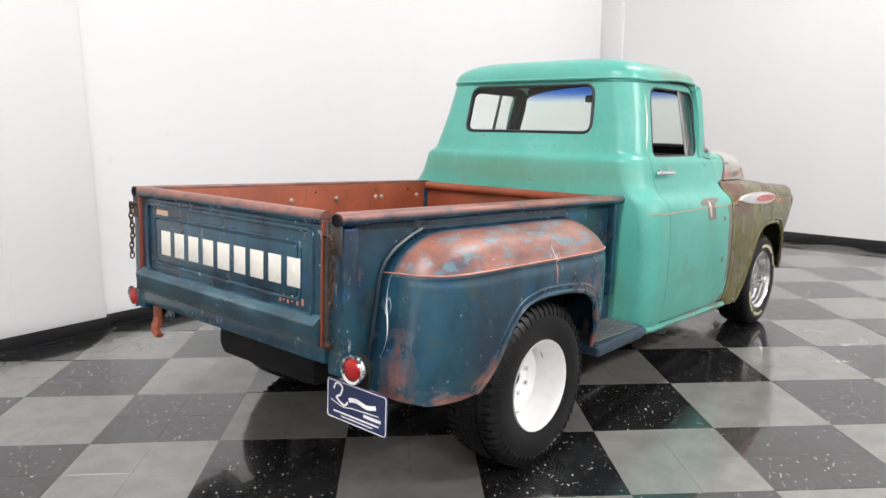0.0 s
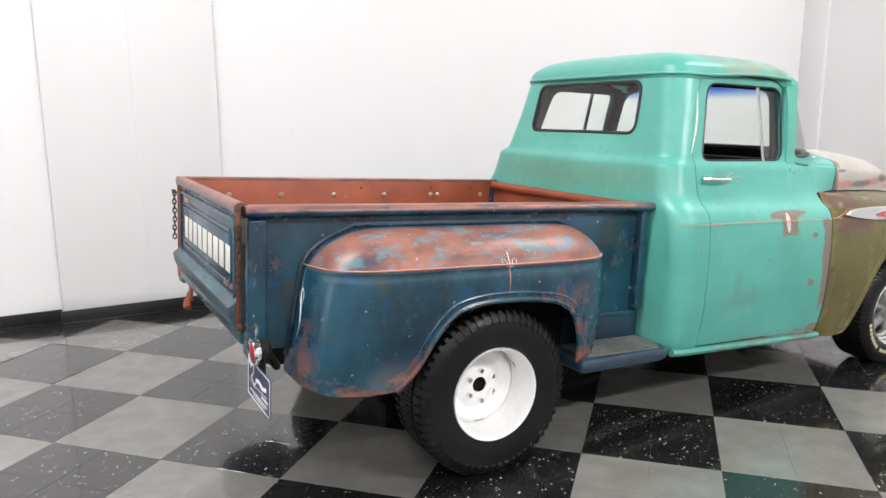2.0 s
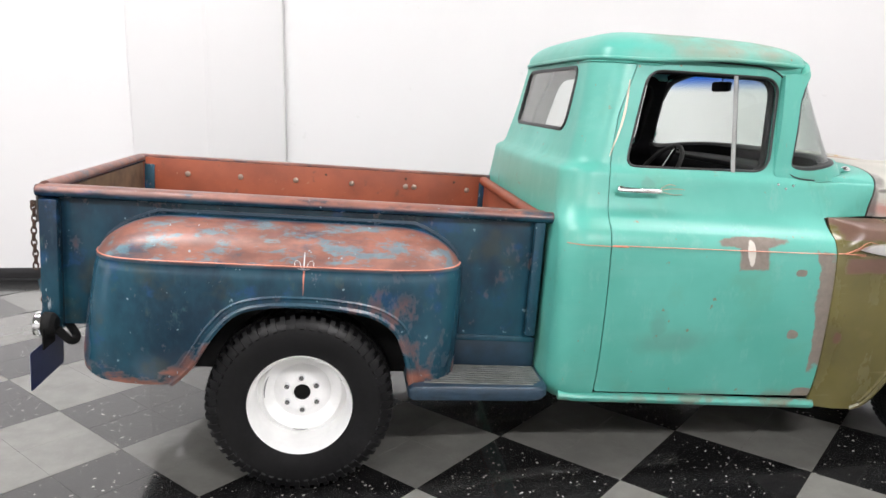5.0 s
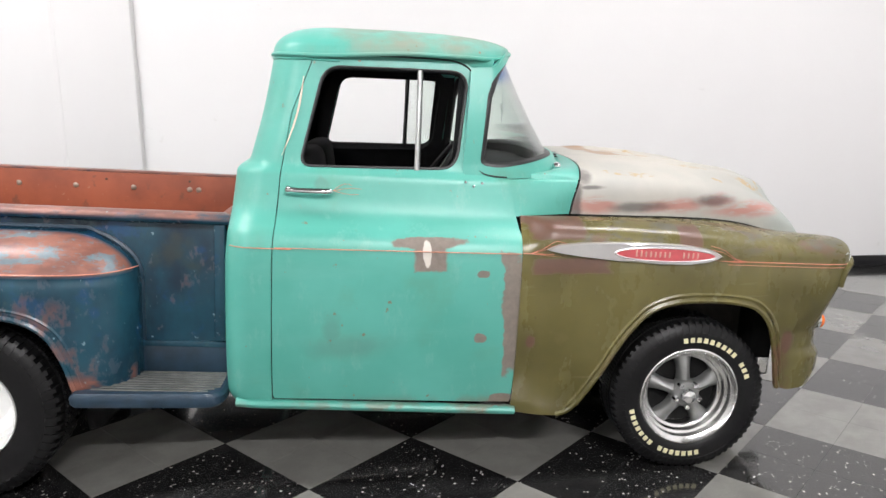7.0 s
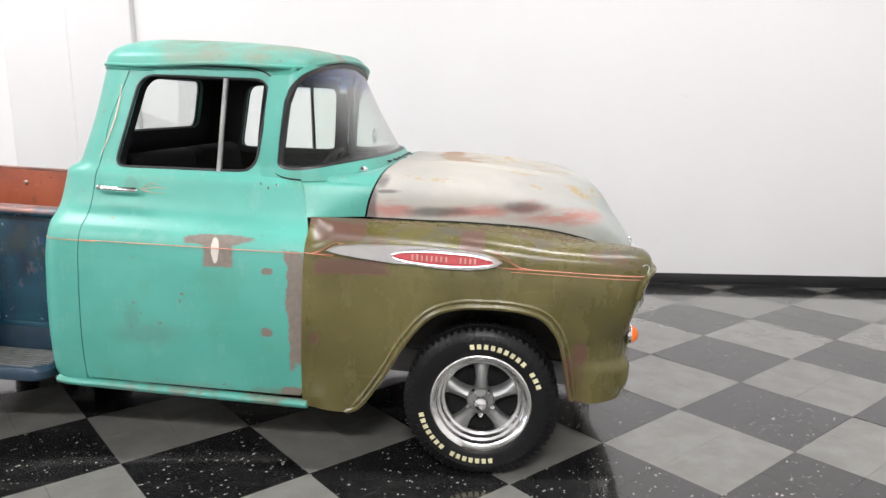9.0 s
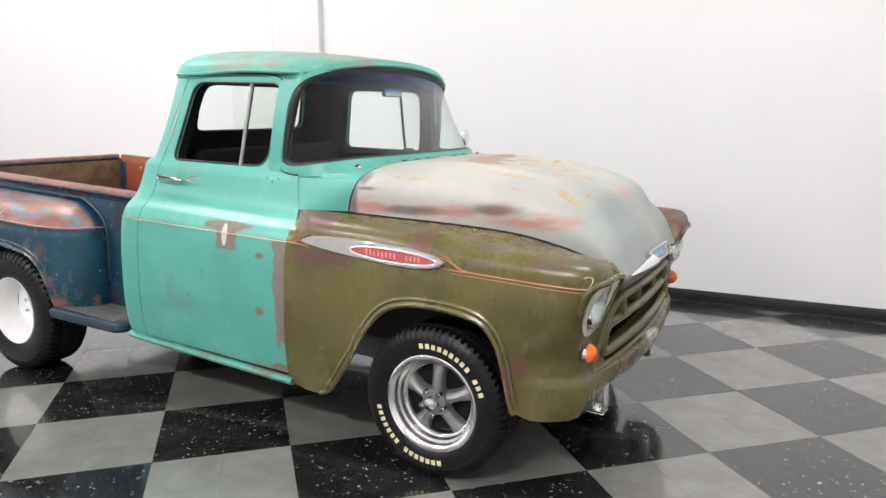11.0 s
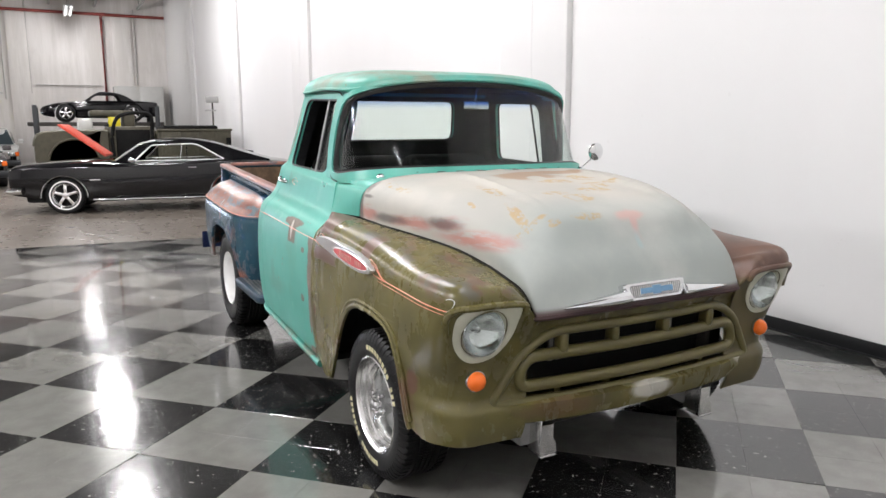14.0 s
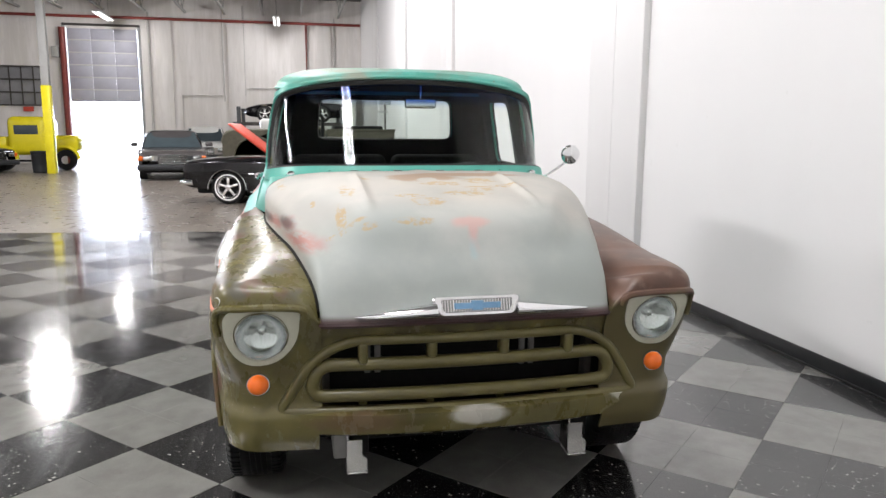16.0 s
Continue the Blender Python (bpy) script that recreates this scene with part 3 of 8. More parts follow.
def wall_mat(name, color=(0.690, 0.683, 0.681)):
    m = Mat(name)
    stretch = m.vec("MULTIPLY", m.where, (1, 1, 0.35))
    a, b = m.noise(1.3, 5, at=stretch), m.noise(60, 4)
    col = m.mix(m.step(a, 0.3, 0.7), tuple(c * 0.98 for c in color), color)
    mark = m.step(m.noise(9, 3, shift=6), 0.745, 0.76)
    col = m.mix(m.op("MULTIPLY", mark, 0.25), col, (0.55, 0.54, 0.52))
    return m.done(col, 0.55, 0, m.bump(b, 0.1, 0.001))


def old_wall_mat():
    """Weathered off-white warehouse paint with vertical runs and dirty joints."""
    m = Mat("warehouse_wall_paint")
    runs = m.noise(2.2, 7, 0.68, at=m.vec("MULTIPLY", m.where, (1.0, 1.0, 0.12)))
    col = m.mix(m.step(runs, 0.38, 0.66), (0.68, 0.65, 0.62), (0.80, 0.77, 0.75))
    grime = m.noise(1.1, 7, 0.70, shift=4, at=m.vec("MULTIPLY", m.where, (1.0, 1.0, 0.5)))
    col = m.mix(m.op("MULTIPLY", m.step(grime, 0.54, 0.72), 0.35), col, (0.44, 0.40, 0.37))
    crack = m.noise(5.5, 6, 0.7, shift=9, at=m.vec("MULTIPLY", m.where, (1.0, 1.0, 0.25)))
    col = m.mix(m.op("MULTIPLY", m.step(crack, 0.68, 0.71), 0.45), col, (0.34, 0.29, 0.26))
    return m.done(col, 0.6, 0, m.bump(m.noise(30, 5), 0.2, 0.003))


def concrete_mat():
    m = Mat("polished_concrete")
    a, b, c = m.noise(0.7, 6), m.noise(5, 5, shift=4), m.noise(60, 4)
    col = m.mix(m.step(a, 0.3, 0.7), (0.135, 0.115, 0.096), (0.175, 0.152, 0.128))
    col = m.mix(m.op("MULTIPLY", m.step(b, 0.55, 0.80), 0.28), col, (0.10, 0.082, 0.066))
    return m.done(col, m.op("ADD", 0.2, m.op("MULTIPLY", b, 0.18)), 0, m.bump(c, 0.08, 0.001))


def glass_mat(name, tint=(0.93, 0.98, 0.96), band=None):
    m = Mat(name)
    t = m.t
    clear, shine, mixer = t.nodes.new("ShaderNodeBsdfTransparent"), t.nodes.new("ShaderNodeBsdfGlossy"), t.nodes.new("ShaderNodeMixShader")
    facing = t.nodes.new("ShaderNodeLayerWeight")
    facing.inputs[0].default_value = 0.5
    gloss = m.op("ADD", 0.016, m.op("MULTIPLY", m.op("POWER", facing.outputs["Facing"], 3.6), 0.85), clamp=True)
    if band:
        x, y, z = m.xyz()
        m.put(clear.inputs[0], m.mix(m.step(z, band[0], band[1]), tint, band[2]))
    else:
        m.put(clear.inputs[0], tint)
    shine.inputs["Roughness"].default_value = 0.01
    t.links.new(gloss, mixer.inputs[0])
    t.links.new(clear.outputs[0], mixer.inputs[1])
    t.links.new(shine.outputs[0], mixer.inputs[2])
    t.links.new(mixer.outputs[0], t.nodes["Material Output"].inputs[0])
    return m.mat


def glow(name, color, strength):
    m = Mat(name)
    return m.done((0.8, 0.8, 0.8), 0.5, **{"Emission Color": color, "Emission Strength": strength})


M_CAB, M_BLUE, M_RED, M_OLIVE, M_HOOD = paint_cab(), paint_fender_rear(), paint_bed_inside(), paint_olive(), paint_hood()
M_SCRAPED = paint_scraped()
M_NAVY = plain("worn_navy_paint", (0.018, 0.04, 0.065), 0.4, vary=0.4, grain=14)


def paint_brown():
    m = Mat("brown_primer")
    x, y, z = m.xyz()
    a, b, fine = m.noise(5, 5), m.noise(14, 5, shift=3), m.noise(45, 4)
    col = m.mix(m.step(a, 0.3, 0.7), (0.075, 0.040, 0.028), (0.145, 0.075, 0.050))
    col = m.mix(m.op("MULTIPLY", m.step(b, 0.55, 0.70), 0.4), col, (0.20, 0.14, 0.11))
    # olive drab shows on the lower front
    edge = m.op("ADD", z, m.op("MULTIPLY", m.op("SUBTRACT", b, 0.5), 0.16))
    low = m.op("MULTIPLY", m.step(edge, 0.90, 0.84), m.step(x, 1.80, 1.95))
    col = m.mix(m.op("MULTIPLY", low, 0.92), col, m.mix(a, (0.060, 0.052, 0.020), (0.105, 0.092, 0.032)))
    return m.done(col, m.op("ADD", 0.33, m.op("MULTIPLY", a, 0.14)), 0, m.bump(m.op("ADD", m.noise(6, 2), m.op("MULTIPLY", fine, 0.2)), 0.14, 0.004))


M_BROWN = paint_brown()
M_TILE_D, M_TILE_L = tile_mat("black_vinyl_tile", True), tile_mat("grey_vinyl_tile", False)
M_WALL, M_WALL_FAR = wall_mat("white_wall_paint"), old_wall_mat()
M_GRILLE = plain("smooth_olive_paint", (0.108, 0.094, 0.033), 0.30, vary=0.22, grain=9, relief=0.03)
M_CONC = concrete_mat()
M_BASE = plain("black_baseboard_vinyl", (0.012, 0.012, 0.013), 0.4, vary=0.2)
M_RUBBER = plain("black_rubber", (0.018, 0.018, 0.019), 0.62, vary=0.25, grain=60, relief=0.3)
M_TYRE = plain("tyre_rubber", (0.009, 0.009, 0.0095), 0.38, vary=0.25, grain=70, relief=0.3, **{"Specular IOR Level": 0.22})
M_GASKET = plain("window_rubber", (0.009, 0.009, 0.010), 0.42)
M_WHITE_STEEL = plain("white_enamel", (0.88, 0.88, 0.87), 0.3, vary=0.04)
M_CHROME = plain("chrome", (0.80, 0.81, 0.82), 0.09, 1.0, vary=0.04)
M_ALU = plain("polished_aluminium", (0.80, 0.80, 0.79), 0.24, 1.0, vary=0.08, grain=40)
M_CAST = plain("cast_grey_metal", (0.27, 0.275, 0.27), 0.42, 0.7, vary=0.15)
# near black for dark parts, lowered to put recess and underbody shade into the colour
M_DARK = plain("dark_and_shaded_parts", (0.008, 0.008, 0.008), 0.75, vary=0.4, **{"Specular IOR Level": 0.2})
M_FRAME = plain("grimy_steel", (0.06, 0.055, 0.05), 0.6, 0.3, vary=0.4)
M_TRIM = plain("dark_interior_trim", (0.010, 0.010, 0.011), 0.75, vary=0.25, **{"Specular IOR Level": 0.12})
M_SEAT = plain("charcoal_seat_cloth", (0.010, 0.0097, 0.0097), 0.95, vary=0.2, grain=50, relief=0.08, **{"Specular IOR Level": 0.1})
M_CREAM = plain("cream_enamel", (0.54, 0.545, 0.44), 0.35, vary=0.06)
M_LETTER = plain("cream_tyre_lettering", (0.74, 0.69, 0.44), 0.6, vary=0.1)
M_LETTER_W = plain("worn_white_paint", (0.78, 0.76, 0.68), 0.45, vary=0.1)
M_PIN = plain("salmon_pinstripe", (0.62, 0.24, 0.16), 0.4, vary=0.2)
M_PIN_W = plain("pale_pinstripe", (0.62, 0.66, 0.66), 0.4, vary=0.2)
M_AMBER = plain("amber_lens", (0.85, 0.16, 0.015), 0.15, vary=0.05)
M_TAIL = plain("red_lens", (0.33, 0.012, 0.012), 0.15, vary=0.1)
M_EMB_RED = plain("faded_red_enamel", (0.55, 0.10, 0.11), 0.3, vary=0.15)
M_EMB_BLUE = plain("faded_blue_enamel", (0.15, 0.30, 0.47), 0.3, vary=0.2)
M_BARS = plain("faded_pink_enamel", (0.60, 0.36, 0.30), 0.35, vary=0.15)
M_PRIMER = plain("grey_chassis_primer", (0.24, 0.24, 0.235), 0.5, vary=0.2, grain=12)
M_PLATE = plain("navy_plate", (0.014, 0.025, 0.085), 0.35, vary=0.1)
M_WOOD = plain("aged_bed_wood", (0.13, 0.085, 0.05), 0.7, vary=0.5, grain=25)
M_WORN_WOOD = plain("weathered_brown_board", (0.12, 0.075, 0.042), 0.7, vary=0.6, grain=16)
M_CHAIN = plain("rusty_steel", (0.065, 0.036, 0.024), 0.6, 0.5, vary=0.4)
M_BOLT = plain("dull_bolt_steel", (0.34, 0.26, 0.21), 0.45, 0.5, vary=0.3)
M_GLASS = glass_mat("clear_glass", (0.960, 0.985, 0.972))
M_SCREEN = glass_mat("banded_windshield_glass", (0.945, 0.98, 0.962), band=(1.60, 1.70, (0.18, 0.38, 0.80)))
M_LENS = plain("headlamp_glass", (0.60, 0.62, 0.62), 0.14, 0.9, vary=0.12, grain=90, relief=0.5)
M_EDGE_DARK = plain("dark_red_gap_shade", (0.035, 0.012, 0.012), 0.5, vary=0.3)
M_BRIGHT = plain("bright_trim", (0.82, 0.82, 0.82), 0.30, 0.9, vary=0.05)
M_PIN_P = plain("peach_pinstripe", (0.66, 0.56, 0.45), 0.45, vary=0.2)
M_STEP = plain("worn_step_metal", (0.20, 0.20, 0.19), 0.45, 0.4, vary=0.35, grain=18)

# ---- the room ----
WALL_Y, EAST_X, WEST_X, SOUTH_Y, CEIL_Z = 2.64, 5.35, -30.0, -16.0, 7.3
PITCH, GRID_X, GRID_Y, GRID_YAW = 0.6043, -2.675, 0.817, radians(44.18)


def setting(name, geo, material, label, category=""):
    ob = part(name, geo, material)
    return tagged(ob, label, category or name.split("_")[0], kind="structure")


floor = setting("floor", Geo().box((WEST_X - 3, SOUTH_Y, -0.12), (EAST_X + 0.2, WALL_Y + 0.2, -0.004)), M_CONC, "polished brown concrete warehouse floor with a checkered tile area", "floor")


def clip(poly, a, b, c):
    """The part of a polygon where a x + b y <= c."""
    out = []
    for p, q in zip(poly, poly[1:] + poly[:1]):
        dp, dq = a * p[0] + b * p[1] - c, a * q[0] + b * q[1] - c
        if dp <= 0:
            out.append(p)
        if dp * dq < 0:
            t = dp / (dp - dq)
            out.append((p[0] + t * (q[0] - p[0]), p[1] + t * (q[1] - p[1])))
    return out


def wall(name, lo, hi, label, material=None):
    return setting(name, Geo().box(lo, hi), material or M_WALL, label, "wall")


wall_north = wall("wall_north", (WEST_X, WALL_Y, 0), (EAST_X + 0.2, WALL_Y + 0.25, CEIL_Z), "tall smooth white painted showroom wall")
wall_east = wall("wall_east", (EAST_X, SOUTH_Y, 0), (EAST_X + 0.2, WALL_Y, CEIL_Z), "smooth white painted showroom end wall")
wall_south = wall("wall_south", (WEST_X, SOUTH_Y - 0.2, 0), (EAST_X, SOUTH_Y, CEIL_Z), "plain white warehouse wall")
DOOR_LO, DOOR_HI, DOOR_TOP = -9.95, -7.05, 5.75
west = Geo()
west.box((WEST_X - 0.25, SOUTH_Y, 0), (WEST_X, DOOR_LO, CEIL_Z))
west.box((WEST_X - 0.25, DOOR_HI, 0), (WEST_X, WALL_Y, CEIL_Z))
west.box((WEST_X - 0.25, DOOR_LO, DOOR_TOP), (WEST_X, DOOR_HI, CEIL_Z))
wall_west = setting("wall_west", west, M_WALL_FAR, "off-white block warehouse wall with a loading door opening", "wall")
ceiling = setting("ceiling", Geo().box((WEST_X - 0.2, SOUTH_Y, CEIL_Z), (EAST_X + 0.2, WALL_Y + 0.2, CEIL_Z + 0.15)), plain("roof_deck", (0.10, 0.095, 0.09), 0.6), "grey corrugated metal roof deck", "ceiling")

# flat pilasters and panel joints on the long wall
for i, (a, b) in enumerate(((-3.0, -1.78), (-11.2, -10.05), (-17.4, -16.2), (-24.2, -23.0))):
    setting("trim", Geo().box((a, WALL_Y - 0.070, 0.0), (b, WALL_Y + 0.06, CEIL_Z - 0.01), 0.028), M_WALL, "flat white wall pilaster with a centre joint", "pilaster")
    setting("trim", Geo().box(((a + b) / 2 - 0.016, WALL_Y - 0.0735, 0.11), ((a + b) / 2 + 0.016, WALL_Y - 0.069, CEIL_Z - 0.02), 0.0015), M_WALL, "narrow vertical joint cover on a pilaster", "pilaster")
setting("trim", Geo().box((EAST_X - 0.05, 2.32, 0.0), (EAST_X + 0.05, WALL_Y + 0.05, CEIL_Z - 0.01), 0.01), M_WALL, "flat white wall pilaster in the corner", "pilaster")

# black baseboards, cut round the pilaster
BASE_H = 0.10
for a, b, y in ((-16.0, -11.2, 0.0), (-11.212, -10.038, 0.070), (-10.05, -3.0, 0.0), (-3.012, -1.768, 0.070), (-1.78, EAST_X - 0.012, 0.0)):
    g = Geo().box((a, WALL_Y - y - 0.012, 0.001), (b, WALL_Y - y - 0.0005, BASE_H), 0.003)
    g.box((a, WALL_Y - y - 0.028, 0.001), (b, WALL_Y - y - 0.011, 0.012), 0.004)
    setting("baseboard", g, M_BASE, "black vinyl cove baseboard along the white wall", "baseboard")
g = Geo().box((EAST_X - 0.012, SOUTH_Y, 0.001), (EAST_X - 0.0005, WALL_Y - 0.03, BASE_H), 0.003)
g.box((EAST_X - 0.028, SOUTH_Y, 0.001), (EAST_X - 0.011, WALL_Y - 0.03, 0.012), 0.004)
setting("baseboard", g, M_BASE, "black vinyl cove baseboard along the end wall", "baseboard")

# strip lamps hanging in rows
M_TUBE = glow("lamp_diffuser", (1.0, 0.98, 0.95), 6.0)
M_HOUSING = plain("white_lamp_housing", (0.7, 0.7, 0.7), 0.4)
for i, (x, y) in enumerate(LAMP_ROWS):
    lamp = thing("strip_lamp", "long white fluorescent strip lamp hanging from the ceiling", "ceiling lamp", "strip lamps in rows", at=pose(x, y, LAMP_Z))
    part("housing", Geo().box((-1.25, -0.16, 0.02), (1.25, 0.16, 0.09), 0.012), M_HOUSING, lamp)
    for sy in (-0.085, 0.085):
        part("tube", Geo().tube([(-1.2, sy, 0.0), (1.2, sy, 0.0)], 0.019, 10), M_TUBE, lamp, "glowing white fluorescent tube")
    part("spine", Geo().box((-1.22, -0.025, -0.02), (1.22, 0.025, 0.02), 0.008), M_HOUSING, lamp)
    for sx in (-0.9, 0.9):
        part("hanger", Geo().tube([(sx, 0, 0.09), (sx, 0, CEIL_Z - LAMP_Z - 0.002)], 0.004, 6), M_FRAME, lamp)
    power = 120 if x < -25 else (430 if x < -13 else 240) if x < -6 else {True: 200 if x > 0 else 325, False: 690 if x > 0 else 480}[y > -4]
    for tilt in (-44, 44):
        light = new("strip_light", bpy.data.lights.new("strip_light", "AREA"))
        light.data.shape, light.data.size, light.data.size_y, light.data.energy, light.data.color = "RECTANGLE", 2.4, 0.20, power, (1.0, 0.975, 0.985)
        light.matrix_world = pose(x, y + (0.13 if tilt > 0 else -0.13), LAMP_Z - 0.06, tilt, 0, 0)

# ---- the pickup truck ----
truck = thing("pickup_truck", "weathered vintage stepside pickup with turquoise cab and mismatched panels", "pickup truck")


def smooth(xs, ys):
    """A smooth function through a table."""
    t = curve3(np.stack([xs, ys], 1), 40 * len(xs))
    return lambda x: np.interp(x, t[:, 0], t[:, 1])


def body(name, geo, material, parent=None, label="", sharp=38):
    return part(name, geo, material, parent or truck, label, rake=True, sharp=sharp)


# half-width of the cab at each height
cab_w = smooth([0.30, 0.34, 0.40, 0.55, 0.75, 0.90, 0.98, 1.02, 1.048, 1.075, 1.11, 1.15, 1.22, 1.258, 1.275, 1.31, 1.50, 1.70, 1.76],
               [0.865, 0.885, 0.905, 0.925, 0.93, 0.925, 0.915, 0.902, 0.883, 0.850, 0.823, 0.806, 0.787, 0.777, 0.764, 0.748, 0.705, 0.662, 0.65])
cab_back = smooth([0.30, 0.36, 0.45, 0.90, 1.00, 1.06, 1.12, 1.22, 1.264, 1.29, 1.35, 1.50, 1.70, 1.76], [-0.436, -0.469, -0.478, -0.482, -0.480, -0.478, -0.476, -0.470, -0.463, -0.426, -0.408, -0.375, -0.345, -0.335])


def cab_ring(u, z):
    """The cab's shell: right side, round the back, left side."""
    a = np.where(u < 1, u, 2 - u)
    sign = np.where(u < 1, -1.0, 1.0)
    w, xr = cab_w(z), cab_back(z)
    rc = np.interp(z, [0.9, 1.2, 1.7], [0.10, 0.13, 0.15])
    side = np.clip(a / 0.35, 0, 1)
    ang = np.clip((a - 0.35) / 0.3, 0, 1) * np.pi / 2
    back = np.clip((a - 0.65) / 0.35, 0, 1)
    x = 0.05 + (xr + rc - 0.05) * side - rc * np.sin(ang)
    y = w - rc * (1 - np.cos(ang)) - (w - rc) * back
    x = x - np.interp(z, [1.24, 1.36], [0.022, 0.005]) * (1 - (1 - back) ** 2) * (back > 0)
    return x, sign * y, z


SEAM = [(-0.288, 0.30), (-0.290, 0.60), (-0.292, 0.98), (-0.288, 1.12), (-0.281, 1.263), (-0.249, 1.486), (-0.162, 1.736), (-0.155, 1.78)]
quarter = [(-1.0, 0.2)] + [(x - 0.002, z) for x, z in SEAM] + [(-1.0, 1.9)]
BACK_WIN = rounded([(-0.455, 1.405, 0.06), (0.455, 1.405, 0.06), (0.435, 1.675, 0.06), (-0.435, 1.675, 0.06)])
us = np.r_[np.linspace(0, 0.35, 26), np.linspace(0.35, 0.65, 20)[1:], np.linspace(0.65, 1, 40)[1:]]
us = np.r_[us, 2 - us[::-1][1:]]
zs = np.linspace(0.33, 1.722, 112)
cab = body("cab", sheet(cab_ring, us, zs, [(quarter, (0, 2), "in"), (BACK_WIN, (1, 2), "out")], 0.012, flip=True), M_CAB, label="turquoise cab shell with rust scuffs")


def back_at(y, z, off=0.0):
    """A place on the cab's back panel."""
    w = float(cab_w(z))
    rc = float(np.interp(z, [0.9, 1.2, 1.7], [0.10, 0.13, 0.15]))
    b = 1 - min(1, abs(y) / (w - rc))
    return (float(cab_back(z)) - float(np.interp(z, [1.24, 1.36], [0.022, 0.005])) * (1 - (1 - b) ** 2) - off, y, z)


rear_window = body("rear_window", Geo().tube([back_at(y, z, -0.001) for y, z in BACK_WIN], 0.0095, 8, True, up=(1, 0, 0)), M_GASKET, label="back window with black rubber seal")
pane = sheet(lambda y, z: (np.vectorize(lambda a, b: back_at(a, b, -0.006)[0])(y, z), y, z), np.linspace(-0.46, 0.46, 30), np.linspace(1.39, 1.69, 12), [(BACK_WIN, (1, 2), "in")], 0.004)
body("pane", pane, M_GLASS, rear_window).visible_shadow = False
# drip moulding round the back above the window
body("rear_moulding", Geo().tube([tuple(float(c) for c in cab_ring(np.array(a), np.array(1.697))) for a in np.linspace(0.17, 1.83, 90)], 0.007, 6, flat=0.8), M_CAB, cab)

# doors
DOOR = [(x + 0.0018, z) for x, z in SEAM[1:-1]]
DOOR = [(-0.286, 0.372)] + DOOR + [(0.37, 1.734), (0.435, 1.720), (0.475, 1.683), (0.488, 1.61), (0.478, 1.45), (0.470, 1.36), (0.482, 1.312), (0.515, 1.284), (0.560, 1.276), (0.617, 1.274), (0.636, 1.20), (0.652, 1.13), (0.671, 1.06), (0.672, 0.975), (0.672, 0.60), (0.668, 0.372)]
DOOR_WIN = rounded([(-0.212, 1.284, 0.05), (-0.128, 1.674, 0.07), (0.445, 1.682, 0.075), (0.408, 1.298, 0.075)], 9)


def door_skin(x, z, off=0.0):
    w = cab_w(z) + off
    return w - 0.10 * np.clip(x - 0.45, 0, 1) ** 2


def side(x, z, off=0.0):
    return (x, -float(door_skin(np.array(x), np.array(z), off)), z)


def make_door():
    xs, zz = np.linspace(-0.31, 0.69, 72), np.linspace(0.36, 1.752, 98)
    skin = sheet(lambda x, z: (x, -door_skin(x, z), z), xs, zz, [(DOOR, (0, 2), "in"), (DOOR_WIN, (0, 2), "out")], 0.02)
    lining = sheet(lambda x, z: (x, -door_skin(x, z, -0.026), z), xs, zz, [(DOOR, (0, 2), "in"), (DOOR_WIN, (0, 2), "out")], 0.05)
    seal = Geo().tube([side(x, z, -0.003) for x, z in DOOR_WIN], 0.0065, 8, True)
    post = Geo().tube([side(0.250, z, 0.004 - 0.012 * abs(z - 1.48)) for z in np.linspace(1.288, 1.678, 9)], 0.010, 6, flat=0.6, up=(0, 1, 0))
    vent = [p for p in DOOR_WIN if p[0] > 0.258]
    vent = [(0.258, 1.29)] + sorted([p for p in vent if p[1] < 1.45], key=lambda p: p[0]) + sorted([p for p in vent if p[1] >= 1.45], key=lambda p: -p[0]) + [(0.258, 1.678)]
    glass = sheet(lambda x, z: (x, -door_skin(x, z, -0.008), z), np.linspace(0.25, 0.45, 14), np.linspace(1.28, 1.69, 20), [(vent, (0, 2), "in")], 0.004)
    edge = Geo().tube([side(x, z, -0.004) for x, z in vent], 0.006, 6, True)
    return skin, lining, seal, post, glass, edge


def handle_geo():
    g = Geo()
    path = [side(x, 1.196, o) for x, o in ((-0.252, 0.012), (-0.235, 0.03), (-0.20, 0.037), (-0.12, 0.037), (-0.085, 0.034), (-0.078, 0.028))]
    g.tube(curve3(path, 16), [0.010, 0.014, 0.0145, 0.0135, 0.0125, 0.0125, 0.0125, 0.0125, 0.0125, 0.0125, 0.0125, 0.0125, 0.012, 0.011, 0.009, 0.006], 10)
    g.join(ball(side(-0.245, 1.196, 0.02), (0.016, 0.02, 0.018), 14, 8))
    return g


# pillar between door and windshield
PILLAR = [(0.30, 1.724), (0.435, 1.716), (0.472, 1.690), (0.492, 1.60), (0.484, 1.45), (0.476, 1.30), (0.512, 1.30), (0.522, 1.74), (0.30, 1.765)]
for s in (1, -1):
    g = sheet(lambda x, z: (x, -door_skin(x, z, -0.008), z), np.linspace(0.29, 0.58, 30), np.linspace(1.29, 1.77, 42), [(PILLAR, (0, 2), "in")], 0.012)
    body("door_pillar", g if s == 1 else g.mirrored(), M_CAB, cab)
    g = sheet(lambda x, z: (x, -door_skin(x, z, -0.030), z), np.linspace(0.29, 0.58, 30), np.linspace(1.29, 1.77, 42), [(PILLAR, (0, 2), "in")], 0.006)
    body("pillar_lining", g if s == 1 else g.mirrored(), M_TRIM, cab, "black inner pillar trim")

